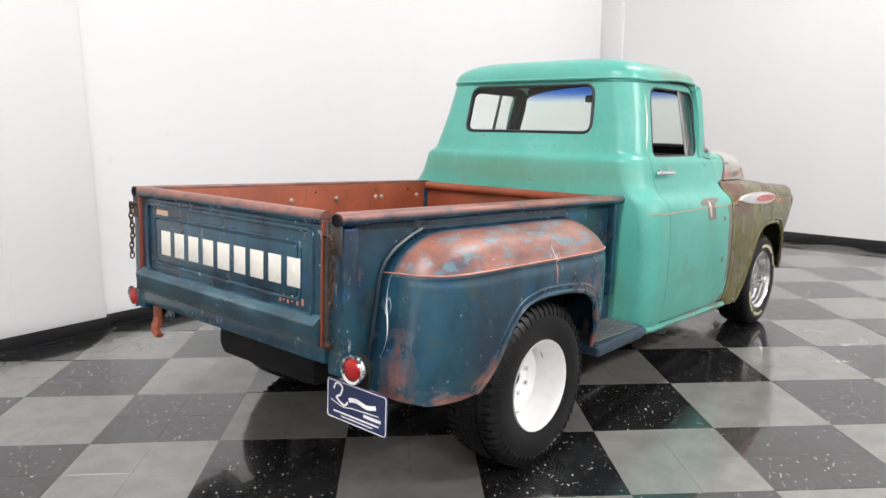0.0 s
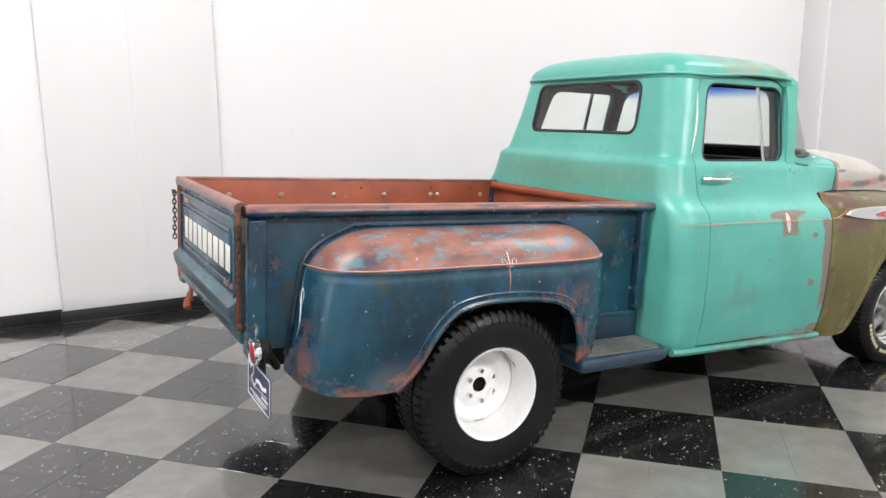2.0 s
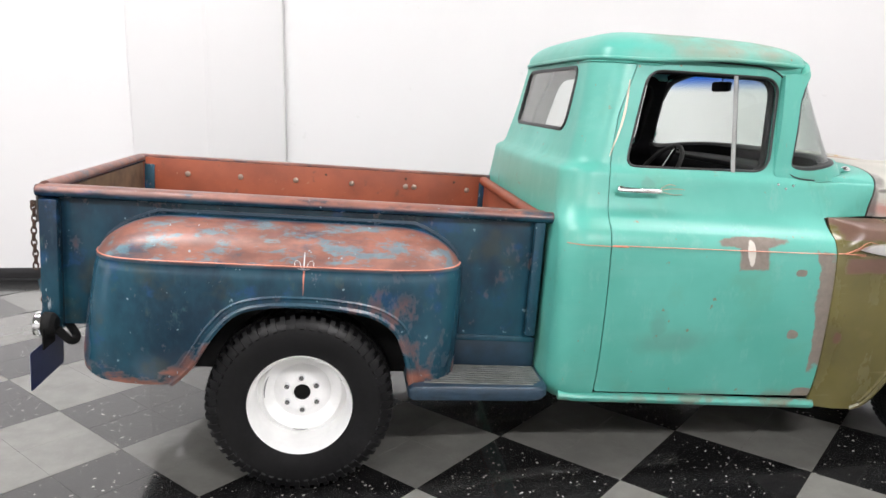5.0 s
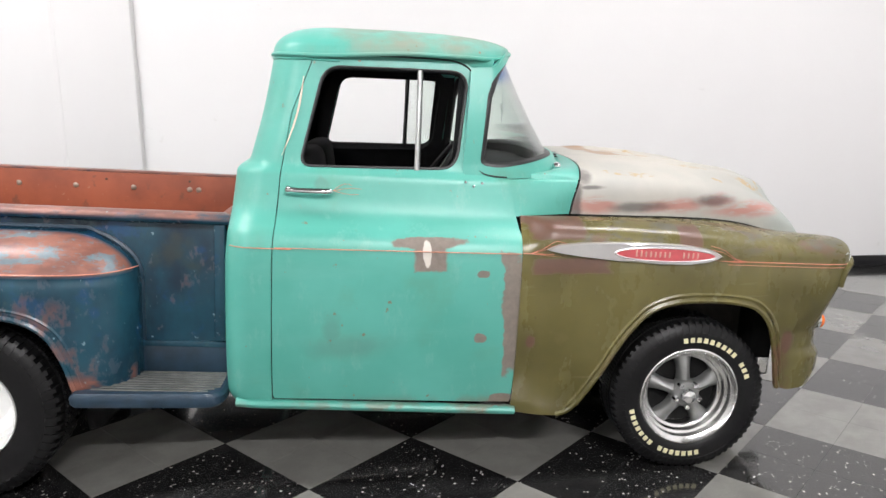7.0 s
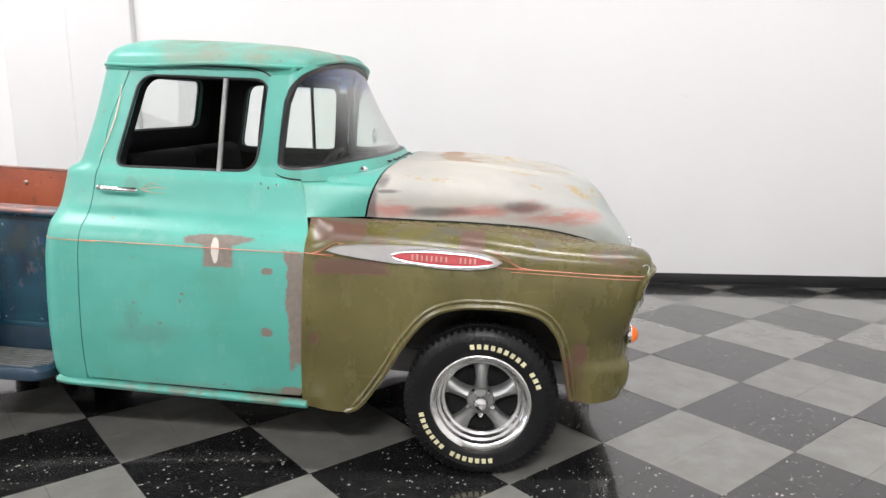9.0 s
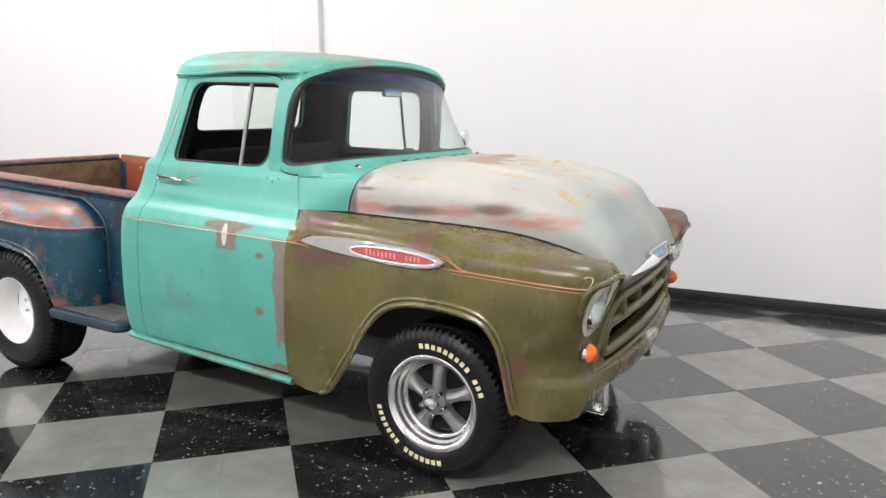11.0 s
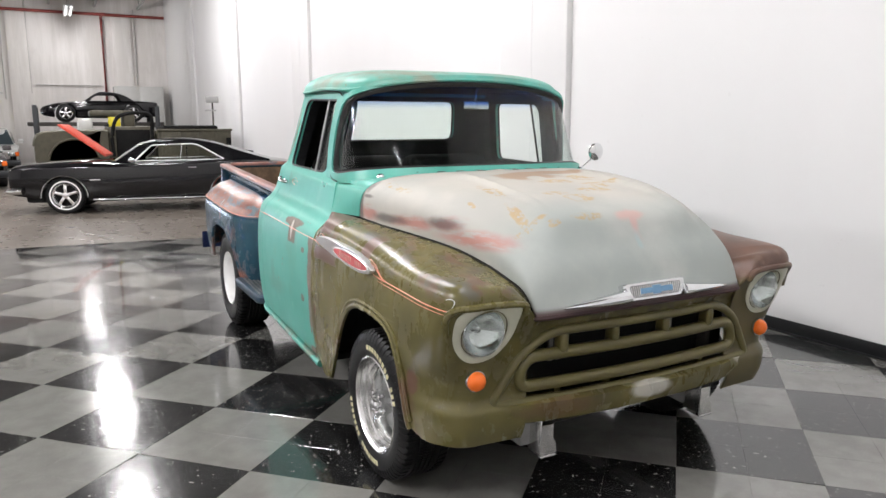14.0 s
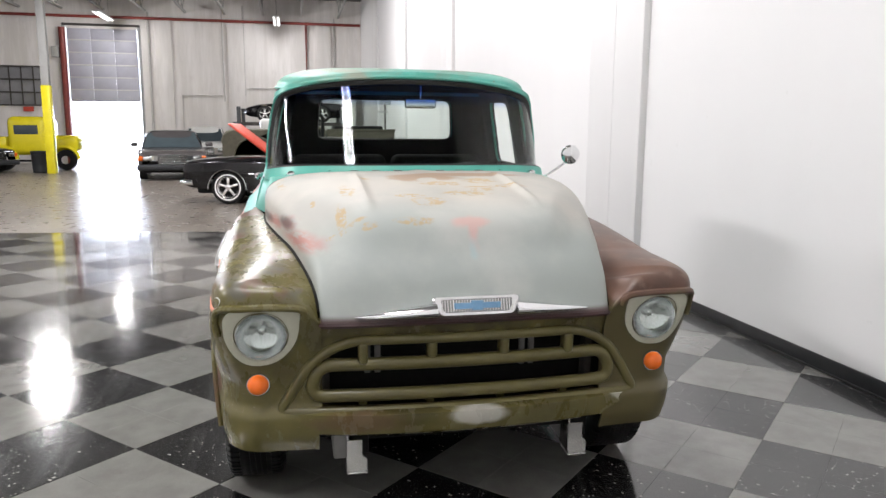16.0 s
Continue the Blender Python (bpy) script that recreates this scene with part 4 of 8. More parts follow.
for mirrored in (False, True):
    skin, lining, seal, post, glass, edge = make_door()
    hand = handle_geo()
    fix = (lambda q: q.mirrored()) if mirrored else (lambda q: q)
    door = body("door", fix(skin), M_CAB, label="turquoise door with brown scuffs and a pinstripe" if not mirrored else "turquoise driver's door")
    body("lining", fix(lining), M_TRIM, door, "black inner door panel")
    body("window_seal", fix(seal), M_GASKET, door)
    body("vent_post", fix(post), M_CAST, door, "brushed metal vent window post")
    body("vent_seal", fix(edge), M_GASKET, door)
    body("vent_pane", fix(glass), M_GLASS, door).visible_shadow = False
    body("door_handle", fix(hand), M_CHROME, door, "chrome door handle")
# screws of the old mirror mount on the door
for x, z in ((0.445, 1.252), (0.478, 1.236), (0.512, 1.250)):
    body("screw", ball(side(x, z, 0.001), (0.006, 0.004, 0.006), 10, 6), M_CHROME)

# sill under the doors
for s in (1, -1):
    g = Geo().tube([(x, -s * (0.888 - 0.02 * max(0, -x - 0.36) * 8), 0.346 - 0.010 * (x + 0.43)) for x in np.linspace(-0.43, 0.69, 30)], 0.022, 10, flat=0.9)
    body("sill", g, M_CAB, label="turquoise door sill with worn edge")

# roof
def roof_surf(u, v):
    c, s = np.cos(u), np.sin(u)
    n = np.where(c > 0, 3.7 + 1.5 * np.clip(c / 0.3, 0, 1), 3.7 + 3.6 * np.clip(-c / 0.4, 0, 1))
    rad = (np.abs(c) ** n + np.abs(s) ** n) ** (-1 / n)
    hx = np.where(c > 0, 0.515, 0.486)
    ex, ey = 0.13 + hx * rad * c, 0.690 * rad * s
    across = np.clip(1 - (ey / 0.690) ** 2, 0, 1)
    ex = ex + np.where(c > 0, 0.014, -0.010) * across * np.abs(c)
    rear = np.clip((0.25 - ex) / 0.45, 0, 1)
    rear = rear * rear * (3 - 2 * rear)
    ey = ey * (1 - 0.024 * rear)
    rise = np.clip((ex - 0.42) / 0.24, 0, 1)
    rise = rise * rise * (3 - 2 * rise)
    ez = 1.742 - 0.026 * rear + 0.064 * rise * across ** 0.7 - 0.014 * rise * (1 - across)
    r = 1 - v
    x, y = 0.10 + (ex - 0.10) * r, ey * r
    top = 1.853 - 0.03 * (x - 0.1) ** 2
    return x, y, ez + (top - ez) * (1 - r ** 4.2) ** 0.48


rv = 1 - np.r_[np.linspace(1, 0.86, 14), np.linspace(0.86, 0.01, 24)[1:]]
roof = body("roof", sheet(roof_surf, np.linspace(0, 2 * np.pi, 129), rv, (), 0.0), M_CAB, label="turquoise roof worn to tan at the front", sharp=60)
rim = [tuple(float(c) for c in roof_surf(np.array(a), np.array(0.0))) for a in np.linspace(0, 2 * np.pi, 128, endpoint=False)]
body("drip_rail", Geo().tube([(x, y, z - 0.004) for x, y, z in rim], 0.0085, 8, True), M_CAB, roof)
body("headliner", sheet(lambda u, v: tuple(np.array(q) - k for q, k in zip(roof_surf(u, v * 0.98 + 0.02), (0, 0, 0.035))), np.linspace(0, 2 * np.pi, 65), rv, (), 0.0, True), M_TRIM, roof, "black headliner")
# dark tube imitates the shadow line in the gap round the door's top
GAP = [(-0.15, 1.725), (0.0, 1.726), (0.2, 1.726), (0.35, 1.725), (0.422, 1.711), (0.466, 1.675), (0.485, 1.625), (0.488, 1.58), (0.480, 1.45), (0.472, 1.36), (0.484, 1.314), (0.516, 1.288), (0.56, 1.279), (0.612, 1.277)]
for s in (1, -1):
    line = Geo().tube([side(float(x), float(z), 0.003) for x, z in curve3(GAP, 60)], 0.0036, 6)
    body("header_corner", Geo().box((0.36, s * 0.615, 1.695), (0.550, s * 0.655, 1.748), 0.014, seg=3), M_CAB, roof)
    body("door_top_seal", line if s == 1 else line.mirrored(), M_GASKET, roof, "dark line for the shaded gap over the door")


# windshield, a wrapped pane in a frame
def screen(th, v, grow=0.0):
    """th across from -1 to 1 (and a little past), v up from 0 to 1."""
    a = np.clip(np.abs(th), 0, 1) * np.pi / 2
    past = np.clip(np.abs(th) - 1, 0, 1)
    sg = np.sign(th)
    sn, cs = np.sin(a) ** (2 / 2.7), np.cos(a) ** (2 / 2.7)
    sn_t, cs_t = np.sin(a) ** (2 / 2.15), np.cos(a) ** (2 / 2.15)
    yb, yt = 0.724 * sn, 0.666 * sn_t
    xb, xt = 0.53 + 0.350 * cs - past, 0.527 + 0.103 * cs_t - past
    zb = 1.318 + 0.032 * cs
    zt = 1.690 + 0.105 * np.cos(a) ** 1.15
    x = xb + (xt - xb) * v - 0.012 * np.sin(np.pi * np.clip(v, 0, 1)) * cs
    y = yb + (yt - yb) * v + 0.012 * np.sin(np.pi * np.clip(v, 0, 1)) * sn
    return x, sg * y, zb + (zt - zb) * v, th, v


PANE = rounded([(-1.03, -0.05, 0.12), (-0.6, 0.005, 0.2), (0.6, 0.005, 0.2), (1.03, -0.05, 0.12), (1.0, 0.97, 0.26), (-1.0, 0.97, 0.26)], 14)
FRAME = rounded([(-1.10, -0.155, 0.10), (1.10, -0.155, 0.10), (1.075, 1.025, 0.05), (0.5, 1.042, 0.2), (-0.5, 1.042, 0.2), (-1.075, 1.025, 0.05)], 9)


def dense(poly, step=0.02):
    out = []
    for p, q in zip(poly, poly[1:] + poly[:1]):
        k = max(1, int(math.dist(p, q) / step))
        out += [(p[0] + (q[0] - p[0]) * i / k, p[1] + (q[1] - p[1]) * i / k) for i in range(k)]
    return out


ts = np.linspace(-1.11, 1.11, 130)
body("windshield_frame", sheet(screen, ts, np.linspace(-0.16, 1.08, 60), [(FRAME, (3, 4), "in"), (PANE, (3, 4), "out")], 0.03, True), M_CAB, label="turquoise windshield surround")
body("frame_lining", sheet(screen, ts, np.linspace(-0.16, 1.08, 60), [(FRAME, (3, 4), "in"), (PANE, (3, 4), "out")], 0.004, True).moved(Matrix.Translation((-0.040, 0, 0)) @ Matrix.Diagonal((1, 0.955, 1, 1))), M_TRIM, cab, "black inner windshield trim")
windshield = body("windshield", Geo().tube([tuple(float(c) for c in screen(np.array(a), np.array(b))[:3]) for a, b in dense(PANE)], 0.022, 8, True), M_GASKET, label="wraparound windshield with black rubber seal")
body("pane", sheet(screen, np.linspace(-1.04, 1.04, 74), np.linspace(-0.06, 1, 26), [(PANE, (3, 4), "in")], 0.005, True), M_SCREEN, windshield, "tinted glass with a blue top band").visible_shadow = False

# hood
HV = [0, 0.2, 0.4, 0.6, 0.75, 0.85, 0.93, 1.0]
h_xc = smooth(HV, [0.955, 1.15, 1.40, 1.66, 1.842, 1.955, 2.030, 2.092])
h_zt = smooth(HV, [1.346, 1.352, 1.342, 1.302, 1.238, 1.176, 1.092, 0.946])
h_step = smooth([0, 0.35, 0.55, 0.68, 0.76, 0.81, 0.85, 0.89, 1.0], [0.0, 0.0, 0.014, 0.040, 0.054, 0.050, 0.018, 0.0, 0.0])
h_xe = smooth(HV, [0.893, 1.12, 1.37, 1.62, 1.80, 1.91, 2.0, 2.068])
h_zb = smooth(HV, [1.137, 1.139, 1.136, 1.121, 1.089, 1.056, 1.022, 0.945])
h_yb = smooth(HV, [0.748, 0.737, 0.692, 0.628, 0.584, 0.557, 0.541, 0.531])


def hood_surf(t, v):
    a = np.abs(t)
    sg = np.sign(t)
    n = np.interp(v, [0, 0.45, 0.68, 0.82, 1], [4.8, 4.1, 3.9, 4.1, 4.8])
    ang = a * np.pi / 2
    f, h = np.sin(ang) ** (2 / n), np.clip(np.cos(ang), 1e-6, 1) ** (2 / n)
    y = h_yb(v) * f
    z = h_zb(v) + (h_zt(v) - h_zb(v)) * h
    x = h_xe(v) + (h_xc(v) - h_xe(v)) * np.clip(h, 0, 1) ** 1.5
    # flat raised top that ends in a soft step above the nose
    edge = np.interp(v, [0.3, 0.6, 0.8, 0.9], [0.66, 0.49, 0.40, 0.36])
    k = np.clip((edge + 0.06 - y) / 0.12, 0, 1)
    z = z + h_step(v) * k * k * (3 - 2 * k)
    z = z + 0.016 * np.exp(-(((y - 0.335) / 0.020) ** 2)) * np.clip(1 - ((v - 0.44) / 0.31) ** 4, 0, 1) + 0.006 * np.exp(-((y / 0.05) ** 2)) * np.clip(1 - v, 0, 1)
    return x, sg * y, z


half = np.r_[np.arcsin(np.linspace(0.04, 0.90, 44) ** 2.0) * 2 / np.pi, np.linspace(0.62, 1, 26)]
tt = np.r_[-half[::-1], 0, half]
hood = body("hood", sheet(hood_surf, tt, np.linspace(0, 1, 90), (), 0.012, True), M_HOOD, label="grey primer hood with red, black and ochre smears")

# dark red tube stands in for shade in the gap under the hood
body("hood_gap_seal", Geo().tube([(x - 0.006, y, z - 0.010) for x, y, z in (tuple(float(c) for c in hood_surf(np.array(a), np.array(1.0))) for a in np.linspace(-0.97, 0.97, 60))], 0.011, 6), M_EDGE_DARK, hood, "dark red strip for the shaded gap under the hood")

# dark strips draw the shadow line between hood and fenders
for s in (1, -1):
    body("side_gap_seal", Geo().tube([(x, y + s * 0.002, z - 0.006) for x, y, z in (tuple(float(c) for c in hood_surf(np.array(s * 1.0), np.array(v))) for v in np.linspace(0.02, 0.97, 60))], 0.0065, 6), M_DARK, hood, "dark strip for the shadow gap along the fender")

# cowl between windshield and hood
def cowl_surf(s, v):
    a, sg = np.abs(s), np.sign(s)
    k = np.clip(a / 0.72, 0, 1)
    bx, by, bz, _, _ = screen(k * 1.02, np.full_like(k, -0.12))
    d = np.clip((a - 0.72) / 0.28, 0, 1)
    bx, bz = bx + (0.651 - bx) * d * 1.0, bz + (1.128 - bz) * d
    by = np.where(d > 0, cab_w(bz) - 0.10 * np.clip(bx - 0.45, 0, 1) ** 2, by)
    hx, hy, hz = hood_surf(np.clip(a, 0, 1) ** 0.8, np.zeros_like(a))
    x, y, z = bx + (hx - 0.008 - bx) * v, by + (hy - by) * v, bz + (hz - bz) * v
    return x, sg * y, z + 0.012 * np.sin(np.pi * v) * (a < 0.7)


body("cowl", sheet(cowl_surf, np.linspace(-1, 1, 121), np.linspace(0, 1, 16), (), 0.01, True), M_CAB, label="turquoise cowl with vent slots")
for i, y in enumerate(np.linspace(-0.42, 0.42, 9)):
    k = abs(y) / 0.724
    body("vent_slot", Geo().box((-0.022, -0.020, -0.006), (0.022, 0.020, 0.001), 0.002, pose(0.945 - 0.19 * k * k * 1.3, y, 1.349 - 0.012 * k)), M_GASKET)
for s in (-1, 1):
    px, py, pz = (float(c) for c in cowl_surf(np.array(0.40), np.array(0.35)))
    body("wiper_pivot", ball((px, s * py, pz + 0.008), (0.020, 0.022, 0.018), 14, 8), M_CHROME, label="chrome wiper pivot")

# front fenders
ff_side = smooth([0.30, 0.40, 0.60, 0.80, 0.93, 1.0, 1.1], [0.90, 0.918, 0.93, 0.932, 0.926, 0.914, 0.90])
ff_front = smooth([0.40, 0.46, 0.52, 0.60, 0.72, 0.80, 0.90, 0.97, 1.02, 1.1], [1.975, 2.0, 2.02, 2.02, 2.018, 2.024, 2.045, 2.07, 2.088, 2.09])
Z_CAP = 1.0


def ff_surf(u, v):
    cap = Z_CAP - 0.066 * np.clip((u - 0.945) / 0.055, 0, 1)
    z = np.where(v < 1, 0.32 + (cap - 0.32) * v, cap)
    w, xf = ff_side(z), ff_front(z)
    n = np.interp(z, [0.45, 0.7, 0.9], [2.1, 2.4, 5.0])
    su, co, fr = np.clip(u / 0.55, 0, 1), np.clip((u - 0.55) / 0.3, 0, 1) * np.pi / 2, np.clip((u - 0.85) / 0.15, 0, 1)
    w = w - np.interp(z, [0.70, 0.90], [0.03, 0.008]) * np.clip((u - 0.45) / 0.18, 0, 1) ** 2
    x = 0.671 + (1.72 - 0.671) * su + (xf - 1.72) * np.clip(np.sin(co), 1e-9, 1) ** (2 / n) + 0.012 * fr
    y = w - (w - 0.72) * (1 - np.clip(np.cos(co), 1e-9, 1) ** (2 / n)) - 0.19 * fr
    # the valance swells a little round the lower corner
    swell = np.clip((u - 0.58) / 0.1, 0, 1) * np.clip((0.625 - z) / 0.035, 0, 1)
    x, y = x + 0.022 * swell, y + 0.014 * swell
    # over the crown to the hood's edge
    c = np.clip(v - 1, 0, 1)
    hv = np.interp(su, [0, 1], [-0.17, 0.69]) + 0.31 * np.clip((u - 0.55) / 0.45, 0, 1)
    hvc = np.clip(hv, 0, 1)
    ix, iy, iz = np.where(hv < 0, 0.671 + (0.893 - 0.671) * (hv + 0.17) / 0.17, h_xe(hvc)), h_yb(hvc) + 0.008, h_zb(hvc) - 0.006
    iy = np.where(hv < 0, 0.755 + 0.04 * (-hv / 0.17), iy)
    k1, k2 = 1 - np.clip(np.cos(c * np.pi / 2), 0, 1) ** 0.62, np.sin(c * np.pi / 2) ** 0.72
    bulge = 0.045 * np.clip((u - 0.50) / 0.25, 0, 1) * np.sin(np.pi * np.clip(c, 0, 1)) ** 0.8 * np.clip((1.0 - u) / 0.12, 0, 1) ** 0.7
    xo, yo, zo = x + (ix - x) * k1, y + (iy - y) * k1, z + (iz - z) * k2 + bulge
    # the rear edge lies flush with the door and cowl
    near = np.clip(1 - su / 0.12, 0, 1)
    near = near * near * (3 - 2 * near)
    flush = cab_w(zo) - 0.10 * np.clip(xo - 0.45, 0, 1) ** 2 + 0.006
    return xo, -(yo + np.minimum(flush - yo, 0) * near), zo


F_ARCH = [tuple(p) for p in curve3([(0.86, 0.325), (0.905, 0.345), (0.945, 0.39), (1.025, 0.519), (1.105, 0.665), (1.195, 0.775), (1.30, 0.822), (1.42, 0.835), (1.55, 0.832), (1.65, 0.808), (1.715, 0.742), (1.75, 0.65), (1.785, 0.50), (1.80, 0.462)], 60)] + [(1.86, 0.442), (1.95, 0.45), (2.3, 0.462), (2.3, 0.1), (0.86, 0.1)]
EYE_R, EYE_Y, EYE_Z = 0.090, 0.735, 0.902
eye_hole = [(-EYE_Y + EYE_R * math.cos(a), EYE_Z + EYE_R * math.sin(a)) for a in np.linspace(0, 2 * np.pi, 40, endpoint=False)]
fu = np.r_[np.linspace(0, 0.55, 62), np.linspace(0.55, 0.85, 34)[1:], np.linspace(0.85, 1, 14)[1:]]
fv = np.r_[np.linspace(0, 1, 58), np.linspace(1, 2, 22)[1:]]
fender_front = sheet(ff_surf, fu, fv, [(F_ARCH, (0, 2), "out"), (eye_hole, (1, 2), "out")], 0.01)
lip_path = [(x, -float(ff_side(np.array(z))) + 0.004 + 0.0 * z, z) for x, z in F_ARCH[:60]]
lip_path = [(x, y if x < 1.70 else y + (x - 1.70) ** 2 * 1.4, z) for x, y, z in lip_path]


def ff_face(y, z):
    """How far forward the fender's front face lies at (y, z); y is the distance from the middle."""
    w, xf, n = ff_side(z) - np.interp(z, [0.70, 0.90], [0.03, 0.008]), ff_front(z), np.interp(z, [0.45, 0.7, 0.9], [2.1, 2.4, 5.0])
    c = np.clip((y - 0.72) / (w - 0.72), 0, 0.9999) ** (n / 2)
    return 1.72 + (xf - 1.72) * np.sqrt(1 - c * c) ** (2 / n) + 0.012 * np.clip((0.72 - y) / 0.19, 0, 1)


def bezel_geo():
    outer = rounded([(-0.600, 1.002, 0.030), (-0.862, 1.003, 0.06), (-0.860, 0.868, 0.09), (-0.800, 0.785, 0.08), (-0.690, 0.785, 0.08), (-0.612, 0.868, 0.08)], 10)
    inner = [(-EYE_Y + 0.083 * math.cos(a), EYE_Z + 0.083 * math.sin(a)) for a in np.linspace(0, 2 * np.pi, 48, endpoint=False)]

    def surf(y, z):
        d = np.hypot(y + EYE_Y, z - EYE_Z)
        x = ff_face(-y, z) + 0.005 - 0.018 * np.clip((0.097 - d) / 0.014, 0, 1)
        return x, y, z

    return sheet(surf, np.linspace(-0.94, -0.58, 60), np.linspace(0.78, 1.008, 46), [(outer, (1, 2), "in"), (inner, (1, 2), "out")], 0.02, False)


bezel = bezel_geo()
for s in (1, -1):
    fix = (lambda q: q) if s == 1 else (lambda q: q.mirrored())
    fend = body("front_fender", fix(Geo().join(fender_front)), M_OLIVE if s == 1 else M_BROWN, label="olive drab front fender with brown primer patches" if s == 1 else "brown primer front fender")
    body("arch_lip", fix(Geo().tube(lip_path, 0.012, 6)), M_OLIVE if s == 1 else M_BROWN, fend)
    bead = [(1.42 + (x - 1.42) * 1.05, 0.36 + (z - 0.36) * 1.05) for x, z in F_ARCH[6:56]]
    body("arch_bead", fix(Geo().tube([(x, -float(ff_side(np.array(z))) + 0.003 + max(0, x - 1.70) ** 2 * 1.4, z) for x, z in bead], 0.009, 6)), M_OLIVE if s == 1 else M_BROWN, fend)
    brow = curve3([(float(ff_face(np.array(-y), np.array(min(z, 1.0)))) + 0.004, y, z) for y, z in ((-0.585, 0.965), (-0.600, 1.004), (-0.70, 1.012), (-0.80, 1.012), (-0.868, 1.003), (-0.885, 0.96), (-0.880, 0.90))], 40)
    body("brow", fix(Geo().tube(brow, 0.0135, 8)), M_OLIVE if s == 1 else M_BROWN, fend)
    lamp = body("headlight", fix(Geo().join(bezel)), M_CREAM, label="round headlight in a cream bezel")
    x0 = float(ff_front(np.array(EYE_Z))) - 0.006
    body("reflector", fix(Geo().revolve([(0.082, 0.006), (0.074, -0.012), (0.058, -0.030), (0.036, -0.042), (0.014, -0.047), (0.012, -0.036), (0.0, -0.034)], 40, (x0, -EYE_Y, EYE_Z), "x")), M_LENS, lamp, "silvered reflector bowl")
    cover = body("lens", fix(ball((x0, -EYE_Y, EYE_Z), (0.034, 0.083, 0.083), 40, 12, True)), M_GLASS, lamp, "clear headlight lens")
    cover.visible_shadow = False
    for q in np.linspace(-0.06, 0.06, 9):
        span = math.sqrt(0.078 ** 2 - q * q)
        body("flute", fix(Geo().tube([(x0 + 0.034 * math.sqrt(max(0, 1 - (q * q + t * t) / 0.083 ** 2)) - 0.002, -EYE_Y + q, EYE_Z + t) for t in np.linspace(-span, span, 9)], 0.0012, 4)), M_GLASS, cover)
    body("retaining_ring", fix(Geo().revolve([(0.080, 0.0), (0.083, 0.012), (0.088, 0.010), (0.090, 0.0)], 48, (x0 - 0.002, -EYE_Y, EYE_Z), "x")), M_CHROME, lamp, "bright retaining ring")
    mark = body("marker_lamp", fix(Geo().revolve([(0.0, 0.0), (0.040, 0.0), (0.042, 0.008), (0.040, 0.016), (0.0, 0.016)], 32, (2.016, -0.752, 0.716), "x")), M_CHROME, label="amber marker lamp on a chrome base")
    body("lens", fix(ball((2.030, -0.752, 0.716), (0.034, 0.037, 0.037), 28, 10, True)), M_AMBER, mark, "amber plastic lens")

# grille
def nose_x(y, z):
    return 2.062 - 0.05 * (y / 0.7) ** 2 + 0.02 * np.clip(z - 0.88, 0, 1) / 0.05


OPENING = rounded([(-0.685, 0.600, 0.04), (-0.560, 0.800, 0.09), (-0.44, 0.868, 0.07), (0.44, 0.868, 0.07), (0.560, 0.800, 0.09), (0.685, 0.600, 0.04)], 9)
PANEL = [(-0.735, 0.56), (-0.70, 0.76), (-0.63, 0.80), (-0.585, 0.86), (-0.56, 0.936), (0.56, 0.936), (0.585, 0.86), (0.63, 0.80), (0.70, 0.76), (0.735, 0.56)]
grille = body("grille", sheet(lambda y, z: (nose_x(y, z), y, z), np.linspace(-0.74, 0.74, 100), np.linspace(0.56, 0.94, 40), [(PANEL, (1, 2), "in"), (OPENING, (1, 2), "out")], 0.03), M_OLIVE, label="olive painted full-width grille")
body("opening_lip", Geo().tube([(float(nose_x(y, z)) + 0.002, y, z) for y, z in dense(OPENING, 0.03)], 0.019, 12, True, up=(1, 0, 0)), M_GRILLE, grille)
LOOP = rounded([(-0.575, 0.658, 0.075), (-0.545, 0.776, 0.10), (0.545, 0.776, 0.10), (0.575, 0.658, 0.075)], 12)
body("grille_loop", Geo().tube([(2.058 - 0.05 * (y / 0.7) ** 2, y, z) for y, z in dense(LOOP, 0.03)], 0.024, 14, True, up=(1, 0, 0)), M_GRILLE, grille)
for y in (-0.385, -0.135, 0.135, 0.385):
    body("tooth", Geo().box((2.012, y - 0.018, 0.780), (2.070, y + 0.018, 0.860), 0.012, seg=3), M_GRILLE, grille)
    body("tooth", Geo().box((1.995, y - 0.015, 0.605), (2.035, y + 0.015, 0.645), 0.006), M_GRILLE, grille)
body("lower_bar", Geo().tube([(2.005 - 0.05 * (y / 0.7) ** 2, y, 0.632) for y in np.linspace(-0.62, 0.62, 20)], 0.018, 8), M_GRILLE, grille)
# near-black back and floor carry the shadow inside the grille opening
body("grille_recess", Geo().box((1.80, -0.66, 0.50), (1.90, 0.66, 0.95), 0.01), M_DARK, grille, "near-black box for the shaded grille recess")
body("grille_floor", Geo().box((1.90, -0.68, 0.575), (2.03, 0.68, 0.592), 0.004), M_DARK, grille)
for y in (-0.34, 0.26):
    body("latch_bracket", Geo().box((1.93, y - 0.03, 0.70), (1.945, y - 0.008, 0.84), 0.003).box((1.93, y + 0.008, 0.70), (1.945, y + 0.03, 0.84), 0.003), M_CAST, grille, "bare metal bracket behind the grille")
apron = Geo()
prof = [(2.02, 0.602), (2.085, 0.608), (2.108, 0.598), (2.112, 0.565), (2.098, 0.520), (2.075, 0.505), (2.03, 0.505)]
ys = np.linspace(-0.735, 0.735, 41)
verts = [(x - 0.115 * abs(y / 0.80) ** 2.4, y, z) for y in ys for x, z in prof]
n = len(prof)
